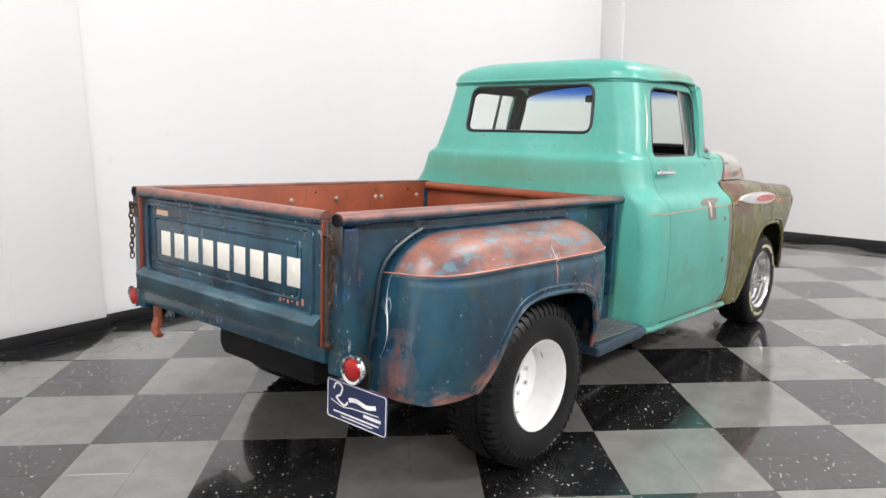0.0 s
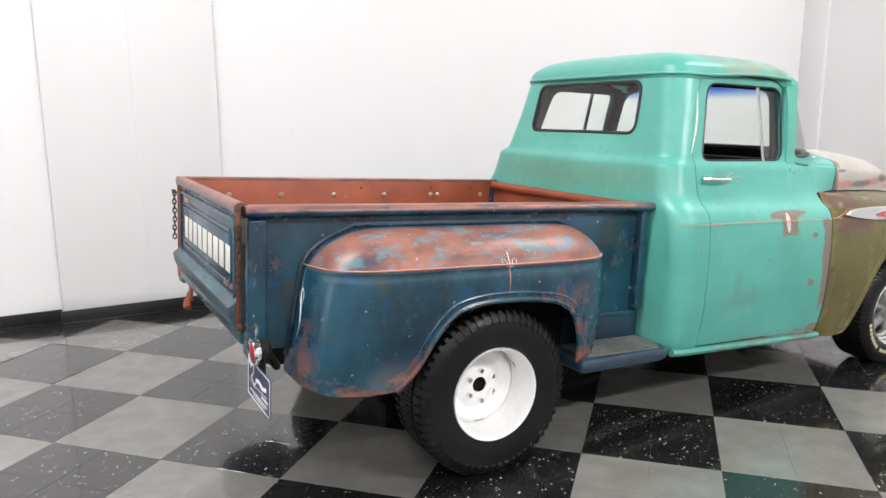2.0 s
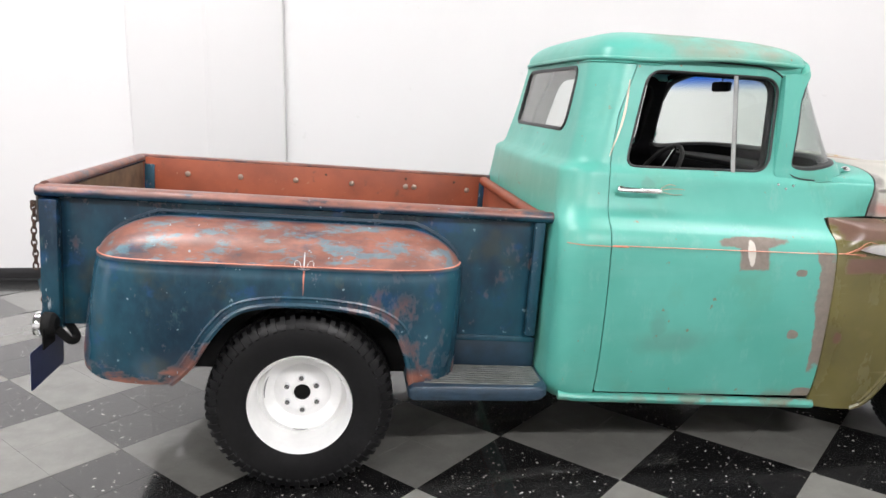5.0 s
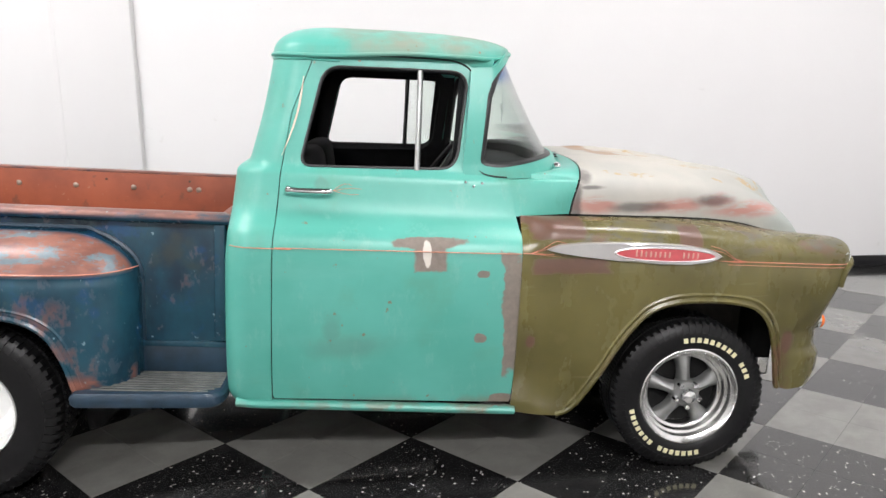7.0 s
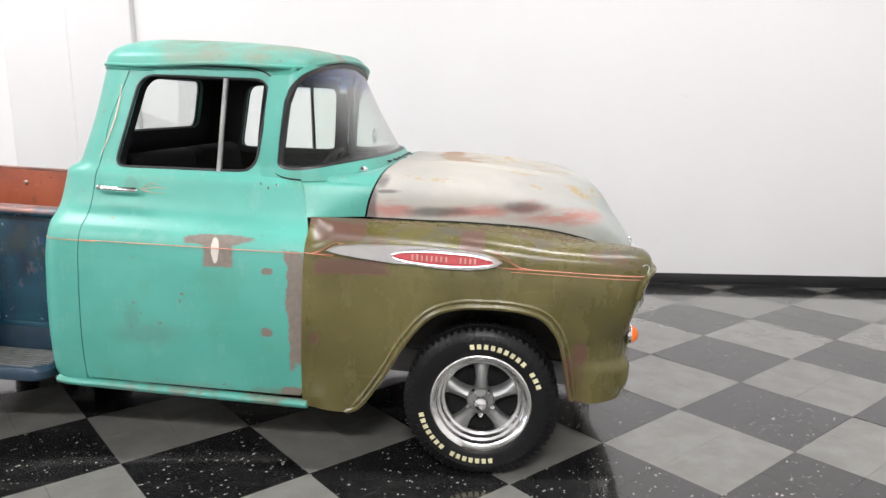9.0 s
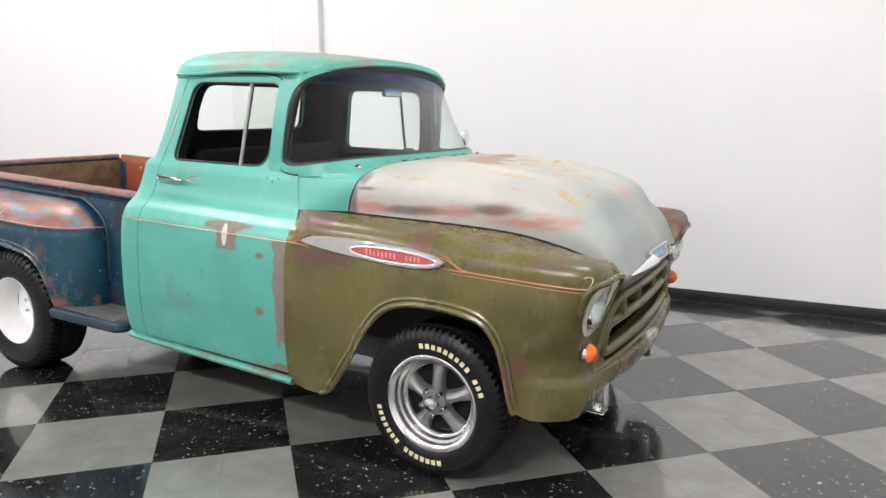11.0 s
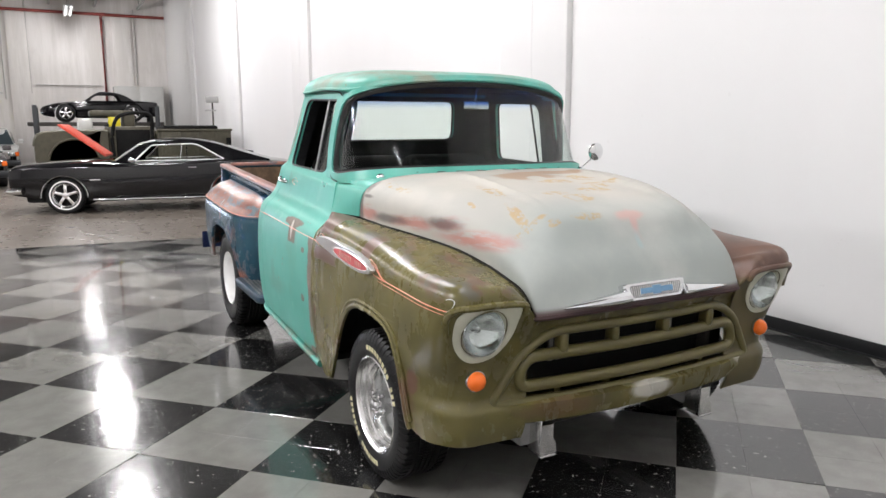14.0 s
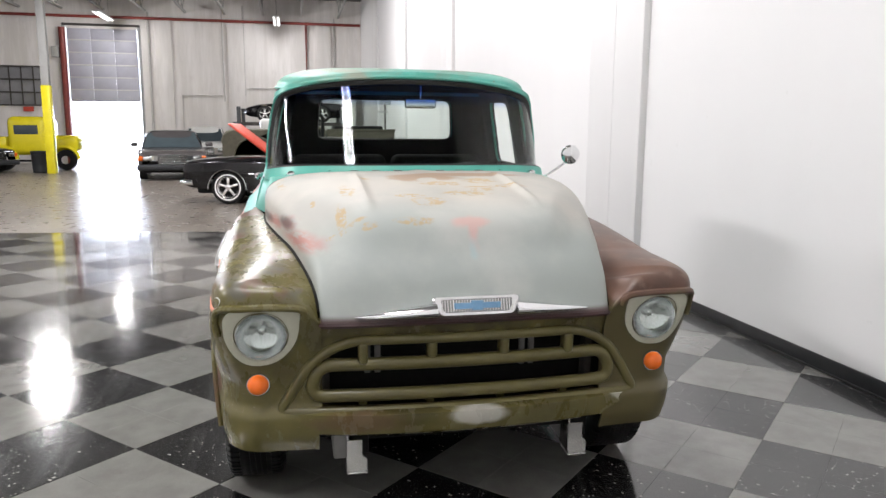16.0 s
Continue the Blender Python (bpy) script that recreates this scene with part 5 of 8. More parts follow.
apron.add(verts, [(i * n + a, (i + 1) * n + a, (i + 1) * n + (a + 1) % n, i * n + (a + 1) % n) for i in range(40) for a in range(n)])
body("front_apron", apron, M_OLIVE, label="olive lower front apron with a bare patch")
for y in (-0.40, 0.465):
    face = Geo().prism(rounded([(y - 0.045, 0.345, 0.006), (y + 0.030, 0.345, 0.006), (y + 0.030, 0.395, 0.004), (y + 0.012, 0.41, 0.004), (y + 0.012, 0.475, 0.004), (y - 0.045, 0.475, 0.004)], 3), 2.022, 2.028, "x", 0.001)
    bracket = body("bumper_bracket", face, M_ALU, label="bare steel bumper bracket")
    body("side_flange", Geo().box((1.93, y - 0.045, 0.350), (2.021, y - 0.038, 0.50), 0.002), M_ALU, bracket)
    body("foot", Geo().box((1.95, y - 0.045, 0.338), (2.032, y + 0.032, 0.344), 0.002), M_ALU, bracket)
    for dy, z in ((-0.015, 0.375), (-0.018, 0.448)):
        body("bolt_hole", Geo().revolve([(0.0, -0.0075), (0.010, -0.0075), (0.0105, -0.006)], 16, (2.0215, y + dy, z), "x"), M_DARK, bracket, "dark bolt hole")
    body("frame_horn", Geo().box((1.80, y - 0.030, 0.40), (2.00, y + 0.040, 0.50), 0.012), M_DARK, label="black frame horn end")
body("tow_bar", Geo().tube([(1.96, y, 0.455) for y in np.linspace(-0.42, 0.5, 12)], 0.014, 8), M_DARK, label="black cross tube")

# badge on the nose
bx = 2.088
LEAN = pose(bx, 0, 0.985, 0, -20, 0) @ pose(-bx, 0, -0.985)
wings = []
for tip, root in ((-0.415, -0.13), (0.440, 0.16)):
    path = [(bx + 0.016 - 0.02 * t * t, root + (tip - root) * t, 0.982 - 0.018 * t) for t in np.linspace(0, 1, 24)]
    wings.append(Geo().tube(path, [0.031 * (1 - t) ** 0.8 + 0.003 for t in np.linspace(0, 1, 24)], 12, flat=0.75))
emblem = body("nose_emblem", Geo().tube([(bx - 0.02, y, 0.985) for y in np.linspace(-0.11, 0.14, 8)], 0.02, 10), M_CHROME, label="chrome winged nose emblem with a blue centre")
for wing in wings:
    body("wing", wing, M_CHROME, emblem)
body("frame", Geo().prism(rounded([(-0.125, 0.955, 0.02), (0.155, 0.955, 0.02), (0.180, 1.024, 0.02), (-0.150, 1.024, 0.02)]), bx - 0.035, bx + 0.022, "x", 0.007).moved(LEAN), M_CHROME, emblem, "bright ribbed frame")
for k in range(26):
    y = -0.112 + k * 0.0102
    body("rib", Geo().tube([(bx + 0.0245, y, 0.969), (bx + 0.0245, y, 1.011)], 0.0022, 5).moved(LEAN), M_ALU, emblem)
body("ribbed_panel", Geo().prism(rounded([(-0.105, 0.966, 0.012), (0.135, 0.966, 0.012), (0.150, 1.014, 0.012), (-0.120, 1.014, 0.012)]), bx + 0.012, bx + 0.0232, "x", 0.002).moved(LEAN), M_CAST, emblem)
body("centre", Geo().prism([(-0.068, 0.978), (-0.005, 0.978), (-0.005, 0.972), (0.035, 0.972), (0.035, 0.978), (0.098, 0.978), (0.102, 1.000), (0.037, 1.000), (0.037, 1.007), (-0.007, 1.007), (-0.007, 1.000), (-0.072, 1.000)], bx + 0.018, bx + 0.028, "x", 0.003).moved(LEAN), M_EMB_BLUE, emblem, "blue enamel centre")

# long side emblems on the front fenders
for s in (1, -1):
    fix = (lambda q: q) if s == 1 else (lambda q: q.mirrored())
    xs_ = np.linspace(0.765, 1.478, 40)
    up_ = np.interp(xs_, [0.765, 0.79, 0.82, 0.90, 1.03, 1.20, 1.32, 1.41, 1.455, 1.478], [0.0, 0.015, 0.024, 0.033, 0.040, 0.043, 0.039, 0.028, 0.015, 0.0])
    dn_ = np.interp(xs_, [0.765, 0.79, 0.82, 0.90, 1.05, 1.22, 1.35, 1.42, 1.455, 1.478], [0.0, 0.006, 0.011, 0.021, 0.034, 0.041, 0.038, 0.027, 0.016, 0.0])
    zc = 1.018
    poly = [(x, zc + a) for x, a in zip(xs_, up_)] + [(x, zc - a) for x, a in zip(xs_[::-1], dn_[::-1])]
    em = body("side_emblem", fix(Geo().prism(poly, -0.934, -0.895, "y", 0.007)), M_BRIGHT, label="long chrome spear emblem with a red oval")
    oval = [(1.240 + 0.205 * math.cos(a), zc + 0.027 * math.sin(a)) for a in np.linspace(0, 2 * np.pi, 48, endpoint=False)]
    body("oval", fix(Geo().prism(oval, -0.9365, -0.93, "y", 0.002)), M_EMB_RED, em, "faded red oval inset")
    body("oval_rim", fix(Geo().tube([(x, -0.936, z) for x, z in oval], 0.0036, 8, True, up=(0, 1, 0))), M_BRIGHT, em, "chrome rim of the oval")
    for x in np.linspace(1.12, 1.37, 14):
        if abs(x - 1.285) > 0.012:
            tall = 0.015 if x < 1.14 else 0.011
            body("raised_bar", fix(Geo().box((x - 0.0045, -0.9385, zc - 0.011), (x + 0.003, -0.936, zc + tall), 0.001)), M_BARS, em)

# rear fenders
R_XC, R_HX, R_Z1, R_ZT, R_Y0, R_D = -1.522, 0.680, 0.765, 0.992, 0.685, 0.268


def rf_y(a, h):
    """Depth of the fender at a along and h up (0 at the belt, 1 at the top)."""
    return R_D * np.clip(1 - np.abs(a) ** np.where(a < 0, 9.0, 5.0), 0, 1) ** (1 / 2.4) * np.clip(1 - np.clip(h, 0, 1) ** 2.4, 0, 1) ** (1 / 2.1)


def rf_surf(u, v):
    a = np.sign(u) * (1 - (1 - np.abs(u)) ** 2.6)
    h = np.where(v > 1, np.sin(np.clip(v - 1, 0, 1) * np.pi / 2) ** 0.9, 0.0)
    z = np.where(v > 1, R_Z1 + (R_ZT - R_Z1) * h, 0.34 + (R_Z1 - 0.34) * v)
    hx = R_HX * np.where(u < 0, 1.085, 1.0) * (1 - 0.30 * h ** 3) + 0.052 * np.clip((0.80 - z) / 0.35, 0, 1) * np.clip(-u / 0.5, 0, 1)
    y = R_Y0 + rf_y(a, h) - 0.035 * np.clip((0.66 - z) / 0.3, 0, 1) ** 2
    y = y + (0.007 * np.exp(-(((z - 0.850) / 0.010) ** 2)) - 0.004 * np.exp(-(((z - 0.830) / 0.010) ** 2))) * np.clip(rf_y(a, h) / 0.1, 0, 1)
    y = np.where((v >= 2 - 1e-9), R_Y0, y)
    return R_XC + hx * a, -y, z


R_ARCH = [tuple(p) for p in curve3([(-1.945, 0.372), (-1.872, 0.45), (-1.795, 0.58), (-1.71, 0.67), (-1.60, 0.702), (-1.47, 0.708), (-1.33, 0.70), (-1.20, 0.675), (-1.115, 0.615), (-1.066, 0.51), (-1.04, 0.39), (-1.03, 0.34)], 60)]
R_CUT = [(-2.5, 0.47), (-2.33, 0.445), (-2.29, 0.405), (-2.20, 0.378), (-2.05, 0.368)] + R_ARCH + [(-1.0, 0.2), (-2.5, 0.2)]
ru, rvv = np.linspace(-1, 1, 150), np.r_[np.linspace(0, 1, 44), np.linspace(1, 2, 34)[1:]]
fender_rear = sheet(rf_surf, ru, rvv, [(R_CUT, (0, 2), "out")], 0.008)


def rf_at(x, z, off=0.001):
    """A place on the rear fender's skin."""
    h = max(0.0, (z - R_Z1) / (R_ZT - R_Z1))
    a = (x - R_XC) / (R_HX * (1.085 if x < R_XC else 1.0) * (1 - 0.30 * h ** 3))
    y = R_Y0 + float(rf_y(np.array(a), np.array(h))) - 0.035 * max(0, (0.66 - z) / 0.3) ** 2
    y += (0.007 * math.exp(-(((z - 0.850) / 0.010) ** 2)) - 0.004 * math.exp(-(((z - 0.830) / 0.010) ** 2)))
    return (x, -y - off, z)


r_lip = [rf_at(x, z, -0.004) for x, z in R_ARCH]
for s in (1, -1):
    fix = (lambda q: q) if s == 1 else (lambda q: q.mirrored())
    fend = body("rear_fender", fix(Geo().join(fender_rear)), M_BLUE, label="faded blue rear fender worn to red oxide on top")
    body("arch_lip", fix(Geo().tube(r_lip, 0.012, 6)), M_BLUE, fend)
    body("arch_bead", fix(Geo().tube([rf_at(-1.47 + (x + 1.47) * 1.08, 0.36 + (z - 0.36) * 1.08, -0.005) for x, z in R_ARCH[5:54]], 0.009, 6)), M_BLUE, fend)
    # flange tube kept dark, it also draws the shadow trough beside the bed
    seam = [rf_surf(np.array(-1.0), np.array(v)) for v in np.linspace(0.35, 2, 26)] + [rf_surf(np.array(u), np.array(2.0)) for u in np.linspace(-0.97, 0.97, 24)] + [rf_surf(np.array(1.0), np.array(v)) for v in np.linspace(2, 0.25, 26)]
    body("mounting_flange", fix(Geo().tube([(float(x), float(y) - 0.003, float(z)) for x, y, z in seam], 0.011, 6)), M_NAVY, fend, "mounting flange darkened for the shadow trough along the bed side")
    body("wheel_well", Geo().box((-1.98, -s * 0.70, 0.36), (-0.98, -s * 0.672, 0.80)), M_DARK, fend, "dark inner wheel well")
    board = Geo()
    outline = rounded([(-1.05, 0.66, 0.01), (-0.475, 0.66, 0.01), (-0.475, 0.925, 0.075), (-1.05, 0.945, 0.02)], 9)
    board.prism([(x, -s * y) for x, y in outline], 0.335, 0.392, "z", 0.014)
    step = body("running_board", board, M_NAVY, label="short worn step board ahead of the rear fender")
    for k in range(9):
        y = 0.70 + k * 0.024
        body("tread_rib", Geo().box((-0.985, -s * y - 0.006, 0.390), (-0.50 - 0.02 * max(0, k - 6), -s * y + 0.006, 0.3965), 0.002), M_STEP, step)

# pinstripes
V_BELT = math.asin(((0.854 - R_Z1) / (R_ZT - R_Z1)) ** (1 / 0.9)) * 2 / math.pi


def stripe(points, r=0.0035, mat=None, parent=None):
    body("pinstripe", Geo().tube(points, r, 5, flat=0.5), mat or M_PIN, parent or truck)


stripe([tuple(float(c) for c in rf_surf(np.array(u), np.array(1 + V_BELT - 0.10 * max(0, abs(u + 0.03) - 0.8)))) for u in np.linspace(-0.965, 0.955, 110)], 0.0045)
stripe([rf_at(-1.467, z, 0.001) for z in np.linspace(0.902, 0.842, 14)], [0.0012 + 0.0016 * math.sin(i / 13 * math.pi) for i in range(14)], M_PIN_W)
stripe([rf_at(-1.467, z, 0.001) for z in np.linspace(0.838, 0.748, 18)], [0.0038 * (1 - i / 17) + 0.0008 for i in range(18)], M_PIN)
for d in (-1, 1):
    curl = curve3([(0.0, 0.842), (0.010, 0.852), (0.016, 0.868), (0.027, 0.874), (0.035, 0.866), (0.033, 0.858)], 20)
    stripe([rf_at(-1.467 + d * float(x), float(z), 0.001) for x, z in curl], 0.0012, M_PIN_W)
    stripe([rf_at(-1.467 + d * x, 0.842 + 0.25 * x, 0.001) for x in np.linspace(0.0, 0.022, 6)], 0.0017, M_PIN_W)
tail_line = [tuple(float(c) for c in np.array(rf_surf(np.array(-0.885 - 0.02 * math.sin(t * 6)), np.array(1 + V_BELT - (1 + V_BELT - 0.52) * t))) + (-0.001, -0.001, 0)) for t in np.linspace(0, 1, 44)]
stripe(tail_line, [0.0009 + 0.0020 * math.sin(max(0.0, i - 8) / 35 * math.pi) ** 2 for i in range(44)], M_PIN_W)
for d in (-1, 1):
    stripe([tuple(float(c) for c in np.array(rf_surf(np.array(-0.885 + d * 0.022 * math.sin(t * math.pi)), np.array(1.0 - 0.16 * t))) + (-0.001, -0.001, 0)) for t in np.linspace(0, 1, 16)], 0.0012, M_PIN_W)
stripe([side(x, 0.984 + 0.01 * (x + 0.4), 0.0005) for x in np.linspace(-0.285, 0.668, 40)], 0.0038)
stripe([tuple(float(c) for c in cab_ring(np.array(u), np.array(0.982))) for u in np.linspace(0.225, 0.52, 30)], 0.0038)
stripe([tuple(float(c) for c in ff_surf(np.array((x - 0.677) / 1.043 * 0.55), np.array(0.997))) for x in np.linspace(0.68, 0.80, 12)], 0.0035)
stripe([tuple(float(c) for c in np.array(ff_surf(np.array(u), np.array(0.995)))) for u in np.linspace(0.425, 0.70, 40)], 0.004)
stripe([tuple(float(c) for c in np.array(ff_surf(np.array(u), np.array(0.975)))) for u in np.linspace(0.44, 0.69, 40)], 0.0026)
stripe(curve3([tuple(float(c) for c in ff_surf(np.array(u), np.array(v))) for u, v in ((0.68, 0.995), (0.71, 1.0), (0.735, 1.06), (0.735, 1.12), (0.71, 1.14), (0.69, 1.12))], 24), 0.0024, M_PIN_W)
for dz in (0.018, -0.016, 0.03):
    stripe(curve3([(0.70, -float(ff_side(np.array(1.0))) - 0.001, 0.998), (0.755, -0.917, 1.005 + dz * 0.6), (0.80, -0.914, 1.012 + dz * 1.3), (0.85, -0.913, 1.012 + dz)], 14), 0.0022)
    stripe(curve3([(1.43, -0.914, 1.02 + dz * 1.2), (1.485, -0.916, 1.012 + dz), (1.54, -0.916, 0.998 + dz * 0.3), (1.60, -0.9155, 0.996)], 14), 0.0022)
for k, (dx, dz) in enumerate(((0.11, 0.012), (0.10, -0.012), (0.07, 0.028))):
    stripe([side(-0.075 + dx * t, 1.197 + dz * math.sin(t * 2.2), 0.001) for t in np.linspace(0, 1, 12)], 0.0018)
stripe([tuple(float(c) for c in cab_ring(np.array(0.352 - 0.012 * math.sin(t * 3)), np.array(1.32 + 0.31 * t))) for t in np.linspace(0, 1, 40)], [0.0015 + 0.0055 * math.sin(i / 39 * math.pi) for i in range(40)], M_PIN_P)

# ---- the bed ----
BED_R, BED_F, BED_B, BED_T, BED_Y = -2.455, -0.505, 0.52, 1.062, 0.685
for s in (1, -1):
    wallside = body("bed_side", Geo().box((BED_R, -s * BED_Y, BED_B), (BED_F, -s * (BED_Y - 0.012), BED_T), 0.004), M_BLUE, label="blue bed side with a rolled top rail")
    body("inner_skin", Geo().box((BED_R + 0.004, -s * (BED_Y - 0.013), 0.56), (BED_F - 0.004, -s * (BED_Y - 0.020), BED_T - 0.004), 0.002), M_RED, wallside, "red oxide inner face")
    body("top_rail", Geo().tube([(x, -s * (BED_Y + 0.022), BED_T - 0.012) for x in np.linspace(BED_R - 0.02, BED_F + 0.035, 30)], 0.033, 14, flat=0.72), M_BLUE, wallside, "rolled rail worn to red oxide")
    # dark disc paints the shade inside the rail's open end
    body("rail_end", Geo().revolve([(0.0, 0.0), (0.021, 0.0), (0.023, -0.003), (0.018, -0.006)], 20, (BED_R - 0.0215, -s * (BED_Y + 0.022), BED_T - 0.012), "x"), M_DARK, wallside, "dark disc for the shaded open end of the rail")
    body("rail_top_skin", Geo().box((BED_R, -s * (BED_Y - 0.018), BED_T - 0.006), (BED_F, -s * (BED_Y + 0.03), BED_T + 0.012), 0.006), M_BLUE, wallside)
    body("rear_post", Geo().box((BED_R - 0.012, -s * 0.655, 0.505), (BED_R + 0.055, -s * 0.735, BED_T - 0.04), 0.008), M_BLUE, wallside, "blue corner post with scratches")
    body("front_rib", Geo().box((BED_F - 0.045, -s * 0.66, 0.54), (BED_F + 0.0, -s * 0.722, BED_T - 0.03), 0.008), M_BLUE, wallside)
    body("splash_apron", Geo().box((-1.06, -s * 0.690, 0.385), (BED_F + 0.01, -s * 0.676, 0.522), 0.003), M_NAVY, wallside, "worn navy splash panel behind the step")
    body("lower_rail", Geo().box((-0.86, -s * 0.672, 0.505), (BED_F, -s * 0.697, 0.530), 0.004), M_BLUE, wallside)
    for x in (-2.22, -1.93, -1.62, -1.30, -0.985, -0.935, -0.62):
        z = 0.978
        body("bolt", ball((x, -s * (BED_Y - 0.022), z), (0.016, 0.007, 0.016), 12, 6), M_BOLT, wallside)
    for x, z in ((-0.985, 1.025), (-0.70, 1.02), (-1.45, 1.02)):
        body("bolt", ball((x, -s * (BED_Y - 0.021), z), (0.007, 0.004, 0.007), 8, 5), M_CHAIN, wallside)
bulk = body("bed_front_panel", Geo().box((BED_F - 0.012, -0.665, 0.53), (BED_F, 0.665, BED_T - 0.012), 0.004), M_RED, label="red oxide front panel of the bed")
body("top_roll", Geo().tube([(BED_F - 0.018, y, BED_T - 0.022) for y in np.linspace(-0.66, 0.66, 16)], 0.026, 12), M_RED, bulk)
body("stiffener", Geo().tube([(BED_F - 0.012, y, 0.86) for y in np.linspace(-0.64, 0.64, 16)], 0.016, 8), M_RED, bulk)
bed_floor = body("bed_floor", Geo().box((BED_R + 0.03, -0.664, 0.535), (BED_F - 0.014, 0.664, 0.555)), M_DARK, label="aged wood plank bed floor with steel strips")
for k in range(8):
    y = -0.664 + k * 0.166
    body("plank", Geo().box((BED_R + 0.035, y + 0.006, 0.553), (BED_F - 0.016, y + 0.158, 0.575), 0.004), M_WOOD, bed_floor)
    if k:
        body("strip", Geo().box((BED_R + 0.035, y - 0.012, 0.566), (BED_F - 0.016, y + 0.010, 0.580), 0.003), M_FRAME, bed_floor)

# tailgate
GX = BED_R - 0.004
gate = body("tailgate", Geo().box((GX - 0.018, -0.640, 0.62), (GX, 0.640, 1.05), 0.004), M_BLUE, label="faded blue tailgate with white block marks")
body("top_roll", Geo().tube([(GX - 0.012, y, 1.052) for y in np.linspace(-0.645, 0.645, 24)], 0.027, 12), M_BLUE, gate, "rolled top edge")
ledge = [(GX - 0.004, 0.712), (GX - 0.020, 0.709), (GX - 0.055, 0.682), (GX - 0.057, 0.678), (GX - 0.050, 0.640), (GX - 0.036, 0.606), (GX - 0.030, 0.600), (GX - 0.004, 0.600)]
body("lower_ledge", Geo().prism(ledge, -0.636, 0.636, "y"), M_SCRAPED, gate, "scraped sloping lower ledge", sharp=24)


def band(lo, hi, w, x0, x1, mat, name, parent):
    """A pressed rectangular border on the gate."""
    y0, z0, y1, z1 = *lo, *hi
    out = rounded([(y0, z0, 0.03), (y1, z0, 0.03), (y1, z1, 0.03), (y0, z1, 0.03)], 6)
    body(name, Geo().tube([(x0, y, z) for y, z in dense(out, 0.05)], w, 8, True, flat=x1, up=(1, 0, 0)), mat, parent)


band((-0.585, 0.70), (0.585, 1.005), 0.010, GX - 0.020, 0.8, M_BLUE, "outer_bead", gate)
band((-0.515, 0.745), (0.515, 0.955), 0.008, GX - 0.019, 0.8, M_BLUE, "inner_bead", gate)
body("raised_panel", Geo().box((GX - 0.024, -0.50, 0.758), (GX - 0.016, 0.50, 0.942), 0.004), M_BLUE, gate)
for s in (1, -1):
    body("edge_flange", Geo().box((GX - 0.030, s * 0.640, 0.60), (GX + 0.008, s * 0.649, 1.045), 0.002), M_RED, gate, "red oxide edge flange")
    # dark strip put in for the deep shade between gate and post
    body("gate_gap_strip", Geo().box((GX - 0.022, s * 0.650, 0.61), (GX + 0.004, s * 0.668, 1.04), 0.002), M_FRAME, gate, "dark strip for the shaded gap beside the flange")
# nine plain white blocks where the lettering stands
for k in range(9):
    yc = 0.415 - k * 0.1125
    w = 0.038 if k not in (4, 6) else 0.042
    body("white_block", Geo().box((GX - 0.0255, yc - w, 0.790), (GX - 0.0235, yc + w, 0.896), 0.0008), M_LETTER_W, gate)
body("tan_tag", Geo().box((GX - 0.0205, 0.40, 0.952), (GX - 0.0185, 0.50, 0.985), 0.0005), plain("tan_scrape", (0.50, 0.33, 0.20), 0.5), gate)
for y, z in ((-0.40, 0.735), (-0.42, 0.742), (-0.445, 0.736), (-0.47, 0.744), (-0.50, 0.737), (-0.53, 0.74)):
    body("red_mark", Geo().box((GX - 0.0205, y - 0.006, z - 0.012), (GX - 0.0188, y + 0.004, z + 0.012), 0.0005), M_PIN, gate)
body("gate_inner_skin", Geo().box((GX + 0.001, -0.636, 0.585), (GX + 0.006, 0.636, 1.045), 0.002), M_WORN_WOOD, gate, "weathered brown inner face")
body("rear_sill", Geo().box((BED_R - 0.020, -0.650, 0.535), (BED_R + 0.03, 0.650, 0.598), 0.012), M_BLUE, label="blue rear cross sill with scrapes")


def chain(y, z0, links, sway):
    g = Geo()
    for k in range(links):
        z = z0 - k * 0.023
        turn = k % 2 * math.pi / 2
        ring = [(0.009 * math.cos(a), 0.016 * math.sin(a)) for a in np.linspace(0, 2 * np.pi, 12, endpoint=False)]
        g.tube([(GX - 0.035 + p * math.cos(turn), y + p * math.sin(turn) + sway * math.sin(k * 0.9), z + q) for p, q in ring], 0.0034, 6, True, up=(0.3, 0.7, 0.2))
    return g


